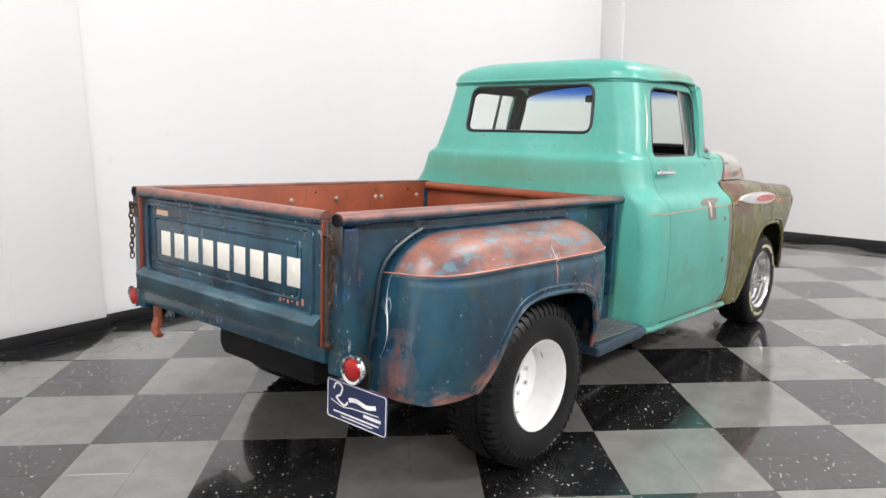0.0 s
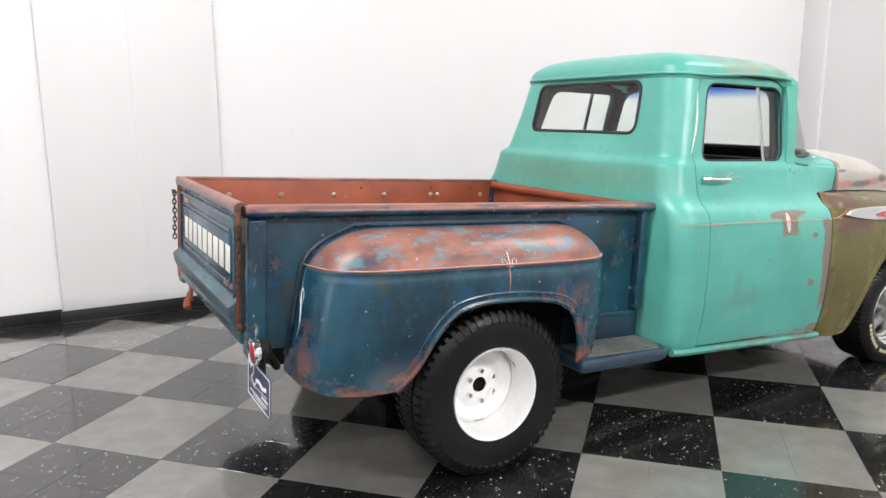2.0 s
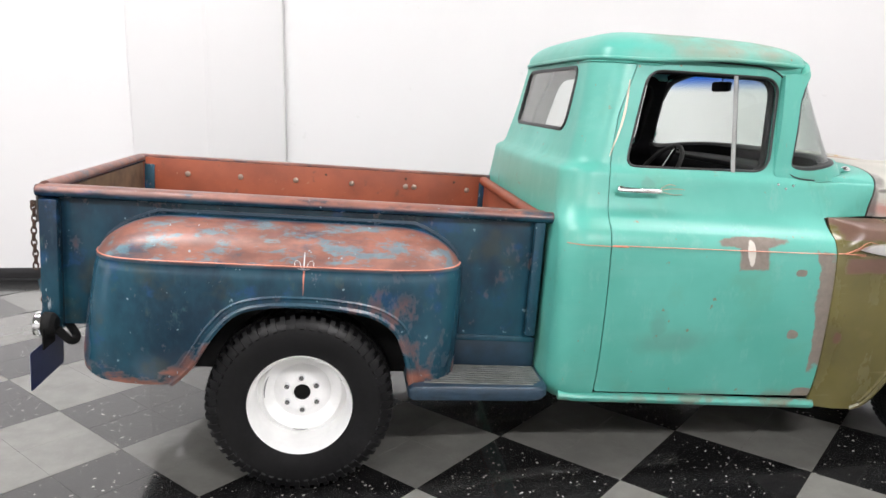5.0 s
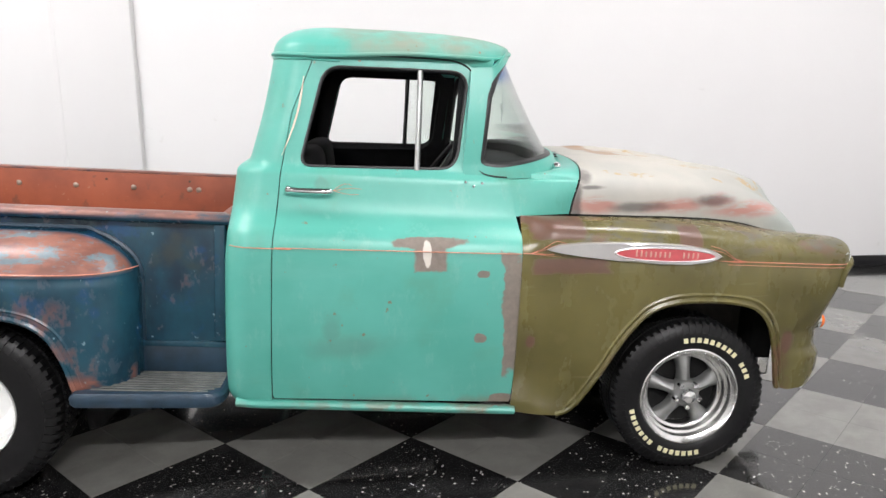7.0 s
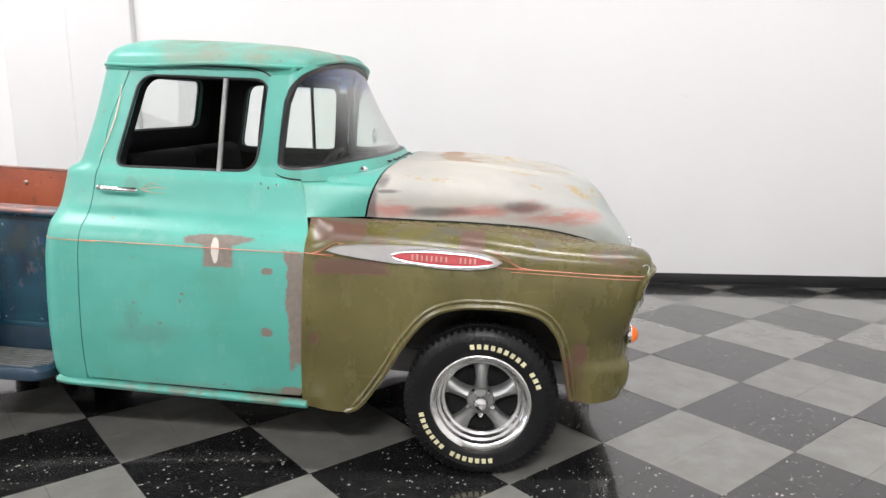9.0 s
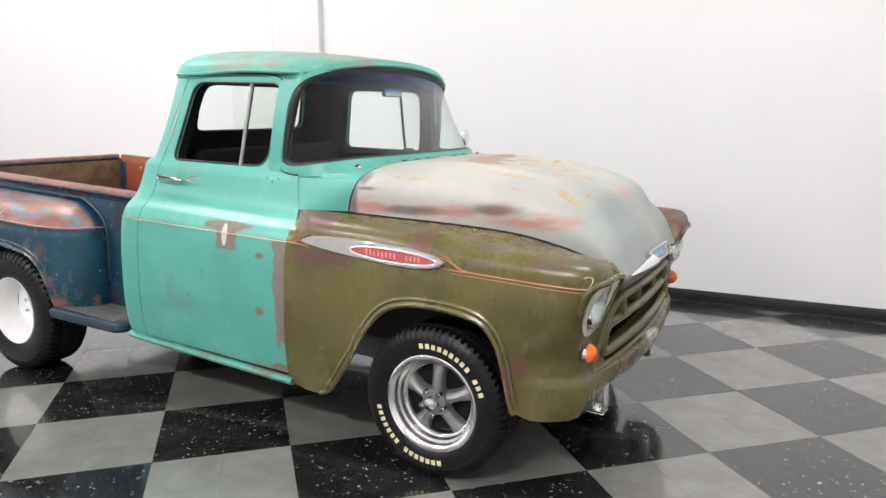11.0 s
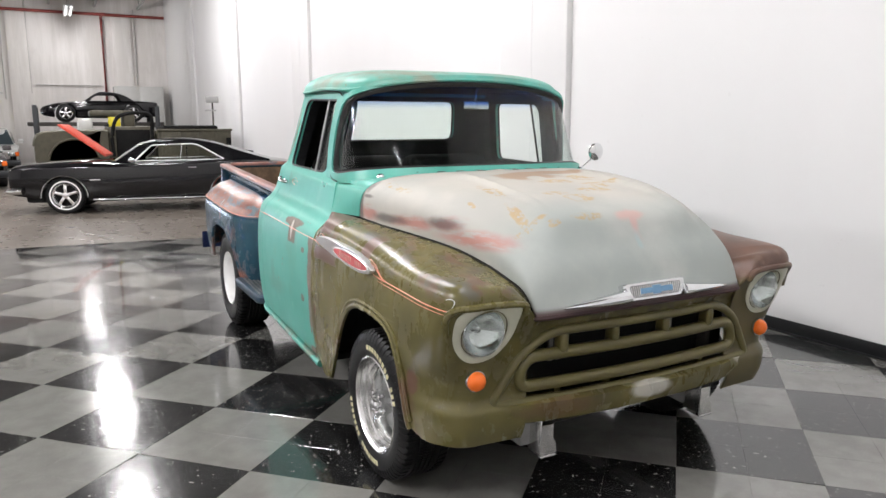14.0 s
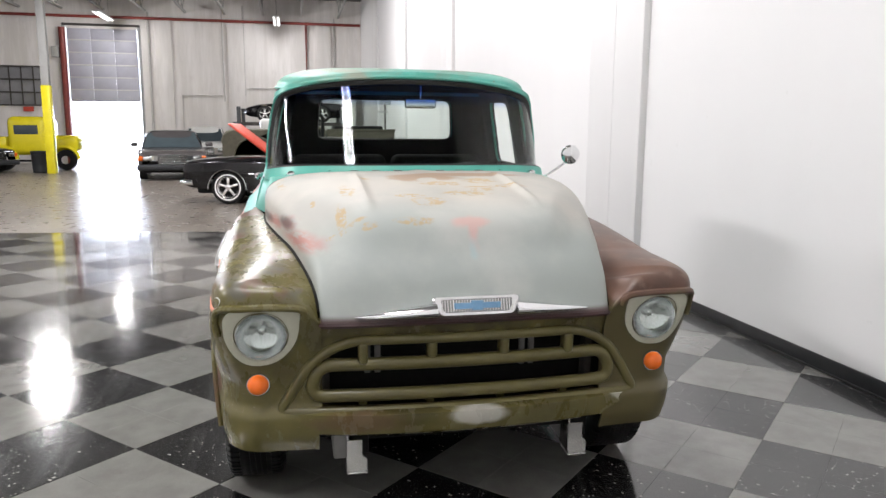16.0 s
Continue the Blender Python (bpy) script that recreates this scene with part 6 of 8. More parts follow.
for s in (1, -1):
    body("tailgate_chain", chain(-s * 0.704, 0.985, 11, 0.006), M_CHAIN, label="rusty tailgate chain")
    body("chain_hook", Geo().tube(curve3([(GX - 0.03, -s * 0.66, 0.99), (GX - 0.045, -s * 0.675, 1.0), (GX - 0.045, -s * 0.695, 1.0), (GX - 0.035, -s * 0.704, 0.985)], 12), 0.006, 6), M_CHAIN)
    body("latch_plate", Geo().box((GX - 0.016, -s * 0.668, 0.93), (GX - 0.008, -s * 0.728, 1.035), 0.003), M_FRAME, label="grimy steel latch plate on the bed post")
    body("hinge_bolt", ball((GX - 0.02, -s * 0.672, 0.612), (0.014, 0.016, 0.016), 12, 8), M_CHAIN)
    # tail lamp
    c = (-2.40, -s * 0.775, 0.545)
    can = body("tail_lamp", Geo().revolve([(0.0, 0.006), (0.030, 0.004), (0.045, -0.010), (0.049, -0.045)], 32, c, "x"), M_DARK, label="round red tail lamp with a chrome rim")
    body("chrome_rim", Geo().revolve([(0.049, -0.040), (0.053, -0.052), (0.050, -0.066), (0.041, -0.062), (0.041, -0.05)], 36, c, "x"), M_CHROME, can, "chrome rim")
    lens = ball((0, 0, 0), (0.014, 0.040, 0.040), 28, 8, True)
    lens.v = [(c[0] - 0.056 - x, c[1] + y, c[2] + z) for x, y, z in lens.v]
    lens.f = [tuple(reversed(q)) for q in lens.f]
    body("lens", lens, M_TAIL, can, "red glass lens")
    body("lamp_arm", Geo().tube(curve3([(-2.40, -s * 0.775, 0.53), (-2.36, -s * 0.74, 0.47), (-2.36, -s * 0.68, 0.47), (-2.40, -s * 0.66, 0.52)], 14), 0.016, 8), M_DARK, can)

# hanging sign plate under the right lamp
PLX = -2.437
PLATE_Y = 0.042
plate = body("sign_plate", Geo().prism(rounded([(-0.968, 0.343, 0.012), (-0.663, 0.343, 0.012), (-0.663, 0.490, 0.012), (-0.968, 0.490, 0.012)], 5), PLX, PLX + 0.004, "x", 0.001), M_PLATE, label="navy blue dealer plate with white marks")
plate.location.y, plate.location.z = PLATE_Y, -0.008
edge = rounded([(-0.963, 0.348, 0.012), (-0.668, 0.348, 0.012), (-0.668, 0.485, 0.012), (-0.963, 0.485, 0.012)], 5)
body("white_edge", Geo().tube([(PLX - 0.0006, y, z) for y, z in dense(edge, 0.05)], 0.0016, 5, True, up=(1, 0, 0)), M_WHITE_STEEL, plate)
for p, r in ((curve3([(-0.700, 0.455), (-0.715, 0.478), (-0.745, 0.470), (-0.735, 0.440), (-0.715, 0.425), (-0.755, 0.405), (-0.775, 0.420)], 30), 0.0045), (curve3([(-0.78, 0.430), (-0.82, 0.436), (-0.87, 0.427), (-0.915, 0.436)], 16), 0.0085), (curve3([(-0.685, 0.412), (-0.75, 0.398), (-0.80, 0.404), (-0.93, 0.410)], 16), 0.002)):
    body("white_mark", Geo().tube([(PLX - 0.001, y, z) for y, z in p], r, 5, flat=0.2, up=(1, 0, 0)), M_WHITE_STEEL, plate)
for lo, hi in (((-0.94, 0.388), (-0.855, 0.399)), ((-0.93, 0.371), (-0.70, 0.377)), ((-0.90, 0.360), (-0.74, 0.364))):
    body("white_mark", Geo().box((PLX - 0.0015, *lo), (PLX - 0.0005, *hi)), M_WHITE_STEEL, plate)
body("plate_bracket", Geo().box((PLX + 0.006, -0.83, 0.46), (PLX + 0.012, -0.72, 0.54), 0.002), M_DARK)
body("bumper_iron", Geo().box((-2.44, 0.56, 0.43), (-2.428, 0.63, 0.54), 0.004).tube(curve3([(-2.434, 0.60, 0.47), (-2.45, 0.59, 0.43), (-2.46, 0.56, 0.405), (-2.46, 0.53, 0.40)], 12), 0.02, 8, flat=0.6), M_RED, label="rust red bumper iron under the sill")

# ---- chassis ----
for s in (1, -1):
    body("frame_rail", Geo().box((-2.02, s * 0.42, 0.36), (1.95, s * 0.49, 0.48), 0.01), M_PRIMER, label="grey primed steel frame rail")
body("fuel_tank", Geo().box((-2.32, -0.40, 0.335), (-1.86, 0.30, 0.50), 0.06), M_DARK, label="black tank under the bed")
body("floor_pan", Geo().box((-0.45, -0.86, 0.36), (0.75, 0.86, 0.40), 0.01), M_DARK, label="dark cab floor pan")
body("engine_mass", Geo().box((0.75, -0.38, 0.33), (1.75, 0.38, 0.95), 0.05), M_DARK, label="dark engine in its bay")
for s in (1, -1):
    body("inner_fender", Geo().box((0.80, s * 0.50, 0.50), (1.95, s * 0.53, 1.08), 0.004), M_FRAME, label="grimy inner fender panel")
    body("splash_panel", Geo().box((0.70, s * 0.52, 0.38), (0.72, s * 0.865, 1.03), 0.004), M_DARK)
body("exhaust", Geo().tube(curve3([(0.4, -0.30, 0.30), (-0.5, -0.32, 0.29), (-0.9, -0.40, 0.27), (-1.0, -0.55, 0.25)], 30), 0.032, 10), M_ALU, label="dull exhaust pipe")
part("front_axle", Geo().tube([(1.448, y, 0.30) for y in np.linspace(-0.70, 0.70, 12)], 0.035, 10), M_FRAME, truck, "dark front axle beam")
part("rear_axle", Geo().tube([(-1.448, y, 0.37) for y in np.linspace(-0.68, 0.68, 12)], 0.045, 10), M_FRAME, truck, "dark rear axle tube")
part("differential", ball((-1.448, 0, 0.37), (0.16, 0.16, 0.15), 20, 12), M_FRAME, truck)

# ---- wheels ----
def tyre_geo(r, rim, width, lugs, depth, groove=0.008, n=72):
    g = Geo()
    h = width / 2
    prof = [(rim, -h * 0.78), (rim + 0.012, -h * 0.92), (rim + 0.3 * (r - rim), -h * 1.0), (rim + 0.62 * (r - rim), -h * 1.0), (r - 0.020 - groove, -h * 0.93), (r - 0.008 - groove, -h * 0.84), (r - 0.003 - groove, -h * 0.5), (r - 0.006, 0),
            (r - 0.003 - groove, h * 0.5), (r - 0.008 - groove, h * 0.84), (r - 0.020 - groove, h * 0.93), (rim + 0.62 * (r - rim), h * 1.0), (rim + 0.3 * (r - rim), h * 1.0), (rim + 0.012, h * 0.92), (rim, h * 0.78)]
    g.revolve(prof, n, closed=True)
    carcass, g = g, Geo()
    for k in range(lugs):
        a = 2 * math.pi * k / lugs
        for s in (-1, 1):
            c = math.pi / lugs * 0.50
            b = a + (math.pi / lugs if s > 0 else 0.0)
            verts = []
            for rr, yy in ((r - 0.012, h * 0.50), (r + depth, h * 0.52), (r + depth * 0.3, h * 0.80), (r - 0.016, h * 0.93), (r - 0.046, h * 1.012), (r - 0.052, h * 0.97)):
                for d in (-c, c):
                    verts.append((rr * math.cos(b + d), s * yy, rr * math.sin(b + d)))
            f = [(0, 2, 3, 1), (2, 4, 5, 3), (4, 6, 7, 5), (6, 8, 9, 7), (8, 10, 11, 9), (0, 10, 8, 6, 4, 2), (1, 3, 5, 7, 9, 11)]
            g.add(verts, f if s > 0 else [tuple(reversed(q)) for q in f])
    for yy in (-0.28, -0.09, 0.09, 0.28):
        m = lugs * 2
        for k in range(m):
            a, c = 2 * math.pi * k / m, math.pi / m * 0.78
            sh = 0.3 * math.pi / m * (1 if yy > 0 else -1)
            verts = [((r + (depth if q else -0.012)) * math.cos(a + d * c + sh * e), h * (yy + e * 0.075), (r + (depth if q else -0.012)) * math.sin(a + d * c + sh * e)) for q in (0, 1) for d, e in ((-1, -1), (1, -1), (1, 1), (-1, 1))]
            g.add(verts, [(4, 5, 6, 7), (0, 1, 5, 4), (1, 2, 6, 5), (2, 3, 7, 6), (3, 0, 4, 7)])
    return carcass, g


def place(g, x, y, z, s):
    """A wheel part built facing -y, set at its hub; s = -1 for the left side."""
    if s < 0:
        g = g.mirrored()
    g.v = [(x + a, y + b, z + c) for a, b, c in g.v]
    return g


def sidewall_mark(r, a, y, w=0.0092, h=0.0102):
    """One plain raised bar on the sidewall."""
    c, s = math.cos(a), math.sin(a)
    pts = [(r + dr, dt) for dr, dt in ((-h, -w), (-h, w), (h, w * 0.9), (h, -w * 0.9))]
    v = [(rr * c - tt * s, y + d, rr * s + tt * c) for d in (0.0, -0.0025) for rr, tt in pts]
    return Geo().add(v, [(4, 5, 6, 7), (0, 4, 7, 3), (1, 2, 6, 5), (0, 1, 5, 4), (2, 3, 7, 6)])


REAR_R, FRONT_R = 0.363, 0.325
REAR_Y, FRONT_Y, REAR_W, FRONT_W = 0.775, 0.790, 0.27, 0.235
for s in (1, -1):
    # rear: wide tyre on a white steel wheel
    c = (-1.448, -s * REAR_Y, REAR_R + 0.004)
    h = REAR_W / 2
    carcass, lugs = tyre_geo(REAR_R, 0.196, REAR_W, 58, 0.0025, 0.005)
    wheel = part("rear_wheel", place(carcass, *c, s), M_TYRE, truck, "wide black lugged tyre on a white steel wheel")
    tagged(part("tread", place(lugs, *c, s), M_TYRE, wheel), kind="stuff")
    steel = Geo().revolve([(0.150, 0.06), (0.196, 0.06), (0.196, -h * 0.55), (0.203, -h * 0.80), (0.214, -h * 0.93), (0.219, -h * 0.955), (0.221, -h * 0.90), (0.212, -h * 0.70), (0.205, 0.0), (0.208, h * 0.8)], 72)
    steel.revolve([(0.036, 0.012), (0.040, 0.006), (0.075, 0.006), (0.088, 0.010), (0.102, 0.022), (0.125, 0.032), (0.150, 0.012), (0.172, 0.006), (0.196, 0.026)], 72)
    steel.v = [(x * 0.925, y, z * 0.925) for x, y, z in steel.v]
    disc = part("white_steel_wheel", place(steel, *c, s), M_WHITE_STEEL, wheel, "white painted steel wheel")
    for r0, a0, a1 in ((0.150, 2.62, 3.25), (0.158, 4.45, 4.85), (0.172, 0.35, 0.62)):
        arc = [(r0 * math.cos(a), -0.002 if r0 < 0.17 else -0.028, r0 * math.sin(a)) for a in np.linspace(a0, a1, 10)]
        part("scuff", place(Geo().tube(arc, [0.0008 + 0.0022 * math.sin(k / 9 * math.pi) for k in range(10)], 5, up=(0, 1, 0)), *c, s), M_CAST, disc, "dark scuff in the white paint")
    part("hub_hole", place(Geo().revolve([(0.0, 0.028), (0.034, 0.028), (0.038, 0.010)], 32), *c, s), M_DARK, disc, "dark centre hole")
    for k in range(6):
        a = 2 * math.pi * (k + 0.5) / 6
        nut = Geo().prism([(0.013 * math.cos(t), 0.013 * math.sin(t)) for t in np.linspace(0, 2 * np.pi, 6, endpoint=False)], -0.012, 0.010, "y", 0.002)
        nut.v = [(x + 0.068 * math.cos(a), y, z + 0.068 * math.sin(a)) for x, y, z in nut.v]
        part("lug_nut", place(nut, *c, s), M_CHROME, disc)
    # front: smaller tyre on a five-spoke wheel
    c = (1.448, -s * FRONT_Y, FRONT_R + 0.003)
    h = FRONT_W / 2
    carcass, lugs = tyre_geo(FRONT_R, 0.198, FRONT_W, 66, 0.001, 0.001)
    wheel = part("front_wheel", place(carcass, *c, s), M_TYRE, truck, "black tyre with cream raised marks on a five-spoke wheel")
    tagged(part("tread", place(lugs, *c, s), M_TYRE, wheel), kind="stuff")
    for start, sweep, count, skip in ((98, -78, 13, 9), (192, 88, 15, 7)):
        for k in range(count):
            if k != skip:
                part("raised_mark", place(sidewall_mark(0.252, radians(start + sweep * k / (count - 1)), -h - 0.001), *c, s), M_LETTER, wheel)
    rimg = Geo().revolve([(0.193, h * 0.6), (0.160, h * 0.3), (0.150, -h * 0.10), (0.152, -h * 0.34), (0.158, -h * 0.40), (0.166, -h * 0.42), (0.172, -h * 0.58), (0.182, -h * 0.62), (0.187, -h * 0.80), (0.198, -h * 0.86), (0.206, -h * 0.95), (0.211, -h * 0.93), (0.204, -h * 0.70)], 72)
    rimp = part("rim", place(rimg, *c, s), M_ALU, wheel, "polished aluminium rim")
    part("brake_drum", place(Geo().revolve([(0.0, 0.0), (0.150, 0.0), (0.155, 0.03)], 40), *c, s), M_DARK, wheel, "dark brake drum")
    for k in range(5):
        a = math.pi / 2 + 2 * math.pi * k / 5
        spoke = Geo()
        secs = [(0.042, 0.030, -0.050, 0.0), (0.075, 0.025, -0.046, 0.0), (0.105, 0.026, -0.038, 0.01), (0.135, 0.033, -0.026, 0.0), (0.156, 0.042, -0.020, 0.0)]
        prof = [(-1.0, 0.030), (-0.92, -0.002), (-0.55, -0.018), (0.0, -0.024), (0.55, -0.018), (0.92, -0.002), (1.0, 0.030)]
        verts = [(r_, y_ + q, w_ * p) for r_, w_, y_, _ in secs for p, q in prof]
        n = len(prof)
        spoke.add(verts, [(i * n + j, i * n + j + 1, (i + 1) * n + j + 1, (i + 1) * n + j) for i in range(len(secs) - 1) for j in range(n - 1)])
        spoke.v = [(x * math.cos(a) - z * math.sin(a), y, x * math.sin(a) + z * math.cos(a)) for x, y, z in spoke.v]
        part("spoke", place(spoke, *c, s), M_CAST, rimp, "cast grey spoke")
    hub = part("hub", place(Geo().revolve([(0.060, -0.03), (0.060, -0.068), (0.052, -0.080), (0.030, -0.084), (0.0, -0.085)], 40), *c, s), M_CAST, wheel)
    part("centre_cap", place(Geo().revolve([(0.032, -0.08), (0.031, -0.105), (0.026, -0.118), (0.012, -0.124), (0.0, -0.125)], 32), *c, s), M_CHROME, hub, "chrome centre cap")
    for k in range(5):
        a = math.pi / 2 + 2 * math.pi * (k + 0.5) / 5
        nut = Geo().prism([(0.0115 * math.cos(t), 0.0115 * math.sin(t)) for t in np.linspace(0, 2 * np.pi, 6, endpoint=False)], -0.105, -0.072, "y", 0.003)
        nut.v = [(x + 0.052 * math.cos(a), y, z + 0.052 * math.sin(a)) for x, y, z in nut.v]
        part("lug_nut", place(nut, *c, s), M_CHROME, hub)

# ---- cab interior ----
seat = body("bench_seat", Geo().box((-0.30, -0.62, 0.62), (0.22, 0.62, 0.80), 0.05, seg=3), M_SEAT, label="charcoal cloth bench seat")
for s in (1, -1):
    body("seat_back", Geo().box((-0.07, -0.30, -0.02), (0.07, 0.30, 0.510), 0.055, pose(-0.16, s * 0.315, 0.82, 0, -9, 0), 3), M_SEAT, seat, "charcoal seat back")
dash = body("dashboard", Geo().tube([(0.63 - 0.05 * (y / 0.6) ** 2, y, 1.235) for y in np.linspace(-0.66, 0.66, 20)], 0.075, 12, flat=0.9), M_TRIM, label="black dashboard")
body("dash_top", Geo().box((0.55, -0.62, 1.27), (0.86, 0.62, 1.30), 0.02), M_TRIM, dash)
body("firewall", Geo().box((0.70, -0.72, 0.45), (0.74, 0.72, 1.26), 0.01), M_TRIM, dash)
ring = [(0.0, 0.205 * math.cos(a), 0.205 * math.sin(a)) for a in np.linspace(0, 2 * np.pi, 40, endpoint=False)]
m = pose(0.40, 0.36, 1.165, 0, 34, 0)
wheel = body("steering_wheel", Geo().tube([tuple(m @ Vector(p)) for p in ring], 0.013, 8, True), M_RUBBER, label="black three-spoke steering wheel")
for a in (math.pi / 2, math.pi * 7 / 6, math.pi * 11 / 6):
    body("spoke", Geo().tube([tuple(m @ Vector((0.02, 0.02 * math.cos(a), 0.02 * math.sin(a)))), tuple(m @ Vector((0, 0.2 * math.cos(a), 0.2 * math.sin(a))))], 0.010, 6), M_CHROME, wheel)
body("column", Geo().tube([tuple(m @ Vector((0.0, 0, 0))), tuple(m @ Vector((0.4, 0, 0.0)))], 0.024, 10), M_TRIM, wheel)
body("back_lining", sheet(lambda y, z: (np.vectorize(lambda a, b: back_at(a, b, -0.03)[0])(y, z), y, z), np.linspace(-0.55, 0.55, 24), np.linspace(0.5, 1.70, 40), [(BACK_WIN, (1, 2), "out")], 0.004), M_TRIM, cab, "black rear cab lining")
for s in (1, -1):
    body("corner_lining", sheet(cab_ring, np.linspace(0.15, 0.69, 30) if s == 1 else np.linspace(1.31, 1.85, 30), np.linspace(0.5, 1.70, 30), [(quarter, (0, 2), "in"), (BACK_WIN, (1, 2), "out")], 0.0).moved(Matrix.Translation((0.018, 0, 0)) @ Matrix.Diagonal((0.97, 0.965, 1, 1))), M_TRIM, cab, "black corner lining")
mirror = body("inside_mirror", Geo().box((0.560, -0.015, 1.640), (0.585, 0.155, 1.692), 0.012), M_TRIM, label="rear-view mirror under the windshield header")
body("mirror_glass", Geo().box((0.5855, -0.010, 1.645), (0.5875, 0.150, 1.687), 0.001), M_CHROME, mirror)
body("mirror_stem", Geo().tube([(0.575, 0.07, 1.69), (0.59, 0.07, 1.775)], 0.005, 8), M_CHROME, mirror)
# round mirror on the driver's door
om = body("door_mirror", ball((0.60, 0.93, 1.395), (0.022, 0.055, 0.055), 28, 12), M_CHROME, label="round chrome door mirror on an arm")
body("mirror_arm", Geo().tube(curve3([(0.60, 0.76, 1.26), (0.60, 0.83, 1.30), (0.60, 0.895, 1.345), (0.60, 0.92, 1.37)], 14), 0.006, 8), M_CHROME, om)

# ---- the warehouse behind ----
M_CARBLACK = plain("gloss_black_car_paint", (0.006, 0.006, 0.007), 0.08, vary=0.1, relief=0.02)
M_CARGREY = plain("dark_grey_car_paint", (0.06, 0.055, 0.055), 0.18, vary=0.1, relief=0.02)
M_CARWHITE = plain("white_car_paint", (0.62, 0.62, 0.60), 0.2, vary=0.05, relief=0.02)
M_YELLOW = plain("yellow_paint", (0.72, 0.62, 0.02), 0.25, vary=0.08)
M_CARGLASS = plain("dark_car_glass", (0.05, 0.066, 0.074), 0.05, vary=0.1, relief=0.0)
M_ARMY = plain("army_green_paint", (0.075, 0.068, 0.045), 0.6, vary=0.25, grain=9)
M_REDSTEEL = plain("red_pipe_paint", (0.20, 0.032, 0.024), 0.5, vary=0.2)
M_REDVINYL = plain("bright_red_vinyl", (0.55, 0.06, 0.03), 0.45, vary=0.1)
M_GREYSTEEL = plain("grey_steel_paint", (0.34, 0.34, 0.33), 0.5, vary=0.1)
M_CONDUIT = plain("pale_conduit_paint", (0.52, 0.50, 0.48), 0.5, vary=0.1)
M_DOORPANEL = plain("grey_door_panel", (0.42, 0.42, 0.48), 0.4, vary=0.06)
M_BINGREY = plain("dark_plastic", (0.02, 0.022, 0.025), 0.5)


def car_shell(xs, w, zb, zs, zt, arches, arch_r, n=80):
    """A car's lower body: stations along its length with half-width, bottom, shoulder and top height."""
    fw, fb, fs, ft = (smooth(xs, q) for q in (w, zb, zs, zt))

    def surf(x, v):
        side_v, top_v = np.clip(v / 0.65, 0, 1), np.clip((v - 0.65) / 0.35, 0, 1) * np.pi / 2
        z = fb(x) + (fs(x) - fb(x)) * side_v
        bow = 1 - 0.10 * (1 - side_v) ** 3 - 0.03 * side_v ** 2
        y = fw(x) * bow * np.where(top_v > 0, np.cos(top_v) ** 0.55, 1)
        z = np.where(top_v > 0, fs(x) + (ft(x) - fs(x)) * np.sin(top_v) ** 0.8, z)
        return x, -y, z

    cuts = [([(a + arch_r * math.cos(t), 0.30 + arch_r * 1.02 * math.sin(t)) for t in np.linspace(0, math.pi, 24)] + [(a - arch_r, -0.2), (a + arch_r, -0.2)], (0, 2), "out") for a in arches]
    half = sheet(surf, np.linspace(xs[0], xs[-1], n), np.r_[np.linspace(0, 0.65, 22), np.linspace(0.65, 1, 14)[1:]], cuts, 0.0)
    g = Geo().join(half)
    return g.join(half.mirrored())


def cabin_shell(xs, zr, wb, wr, zs, cuts, n=60):
    """A car's upper body: roof height along its length, half-width at belt and roof."""
    fr, fs = smooth(xs, zr), smooth(xs, zs)

    def surf(x, v):
        side_v, top_v = np.clip(v / 0.6, 0, 1), np.clip((v - 0.6) / 0.4, 0, 1)
        h = np.maximum(fr(x) - fs(x), 0.002)
        k = np.clip(h / 0.36, 0, 1)
        y = wb + (wr - wb) * side_v * k
        z = fs(x) + h * side_v * 0.86
        a = top_v * np.pi / 2
        y2, z2 = (wb + (wr - wb) * k) * np.cos(a) ** 0.5, fs(x) + h * (0.86 + 0.14 * np.sin(a) ** 0.9)
        return x, -np.where(top_v > 0, y2, y), np.where(top_v > 0, z2, z)

    half = sheet(surf, np.linspace(xs[0], xs[-1], n), np.r_[np.linspace(0, 0.6, 20), np.linspace(0.6, 1, 12)[1:]], cuts, 0.0)
    return Geo().join(half).join(half.mirrored())


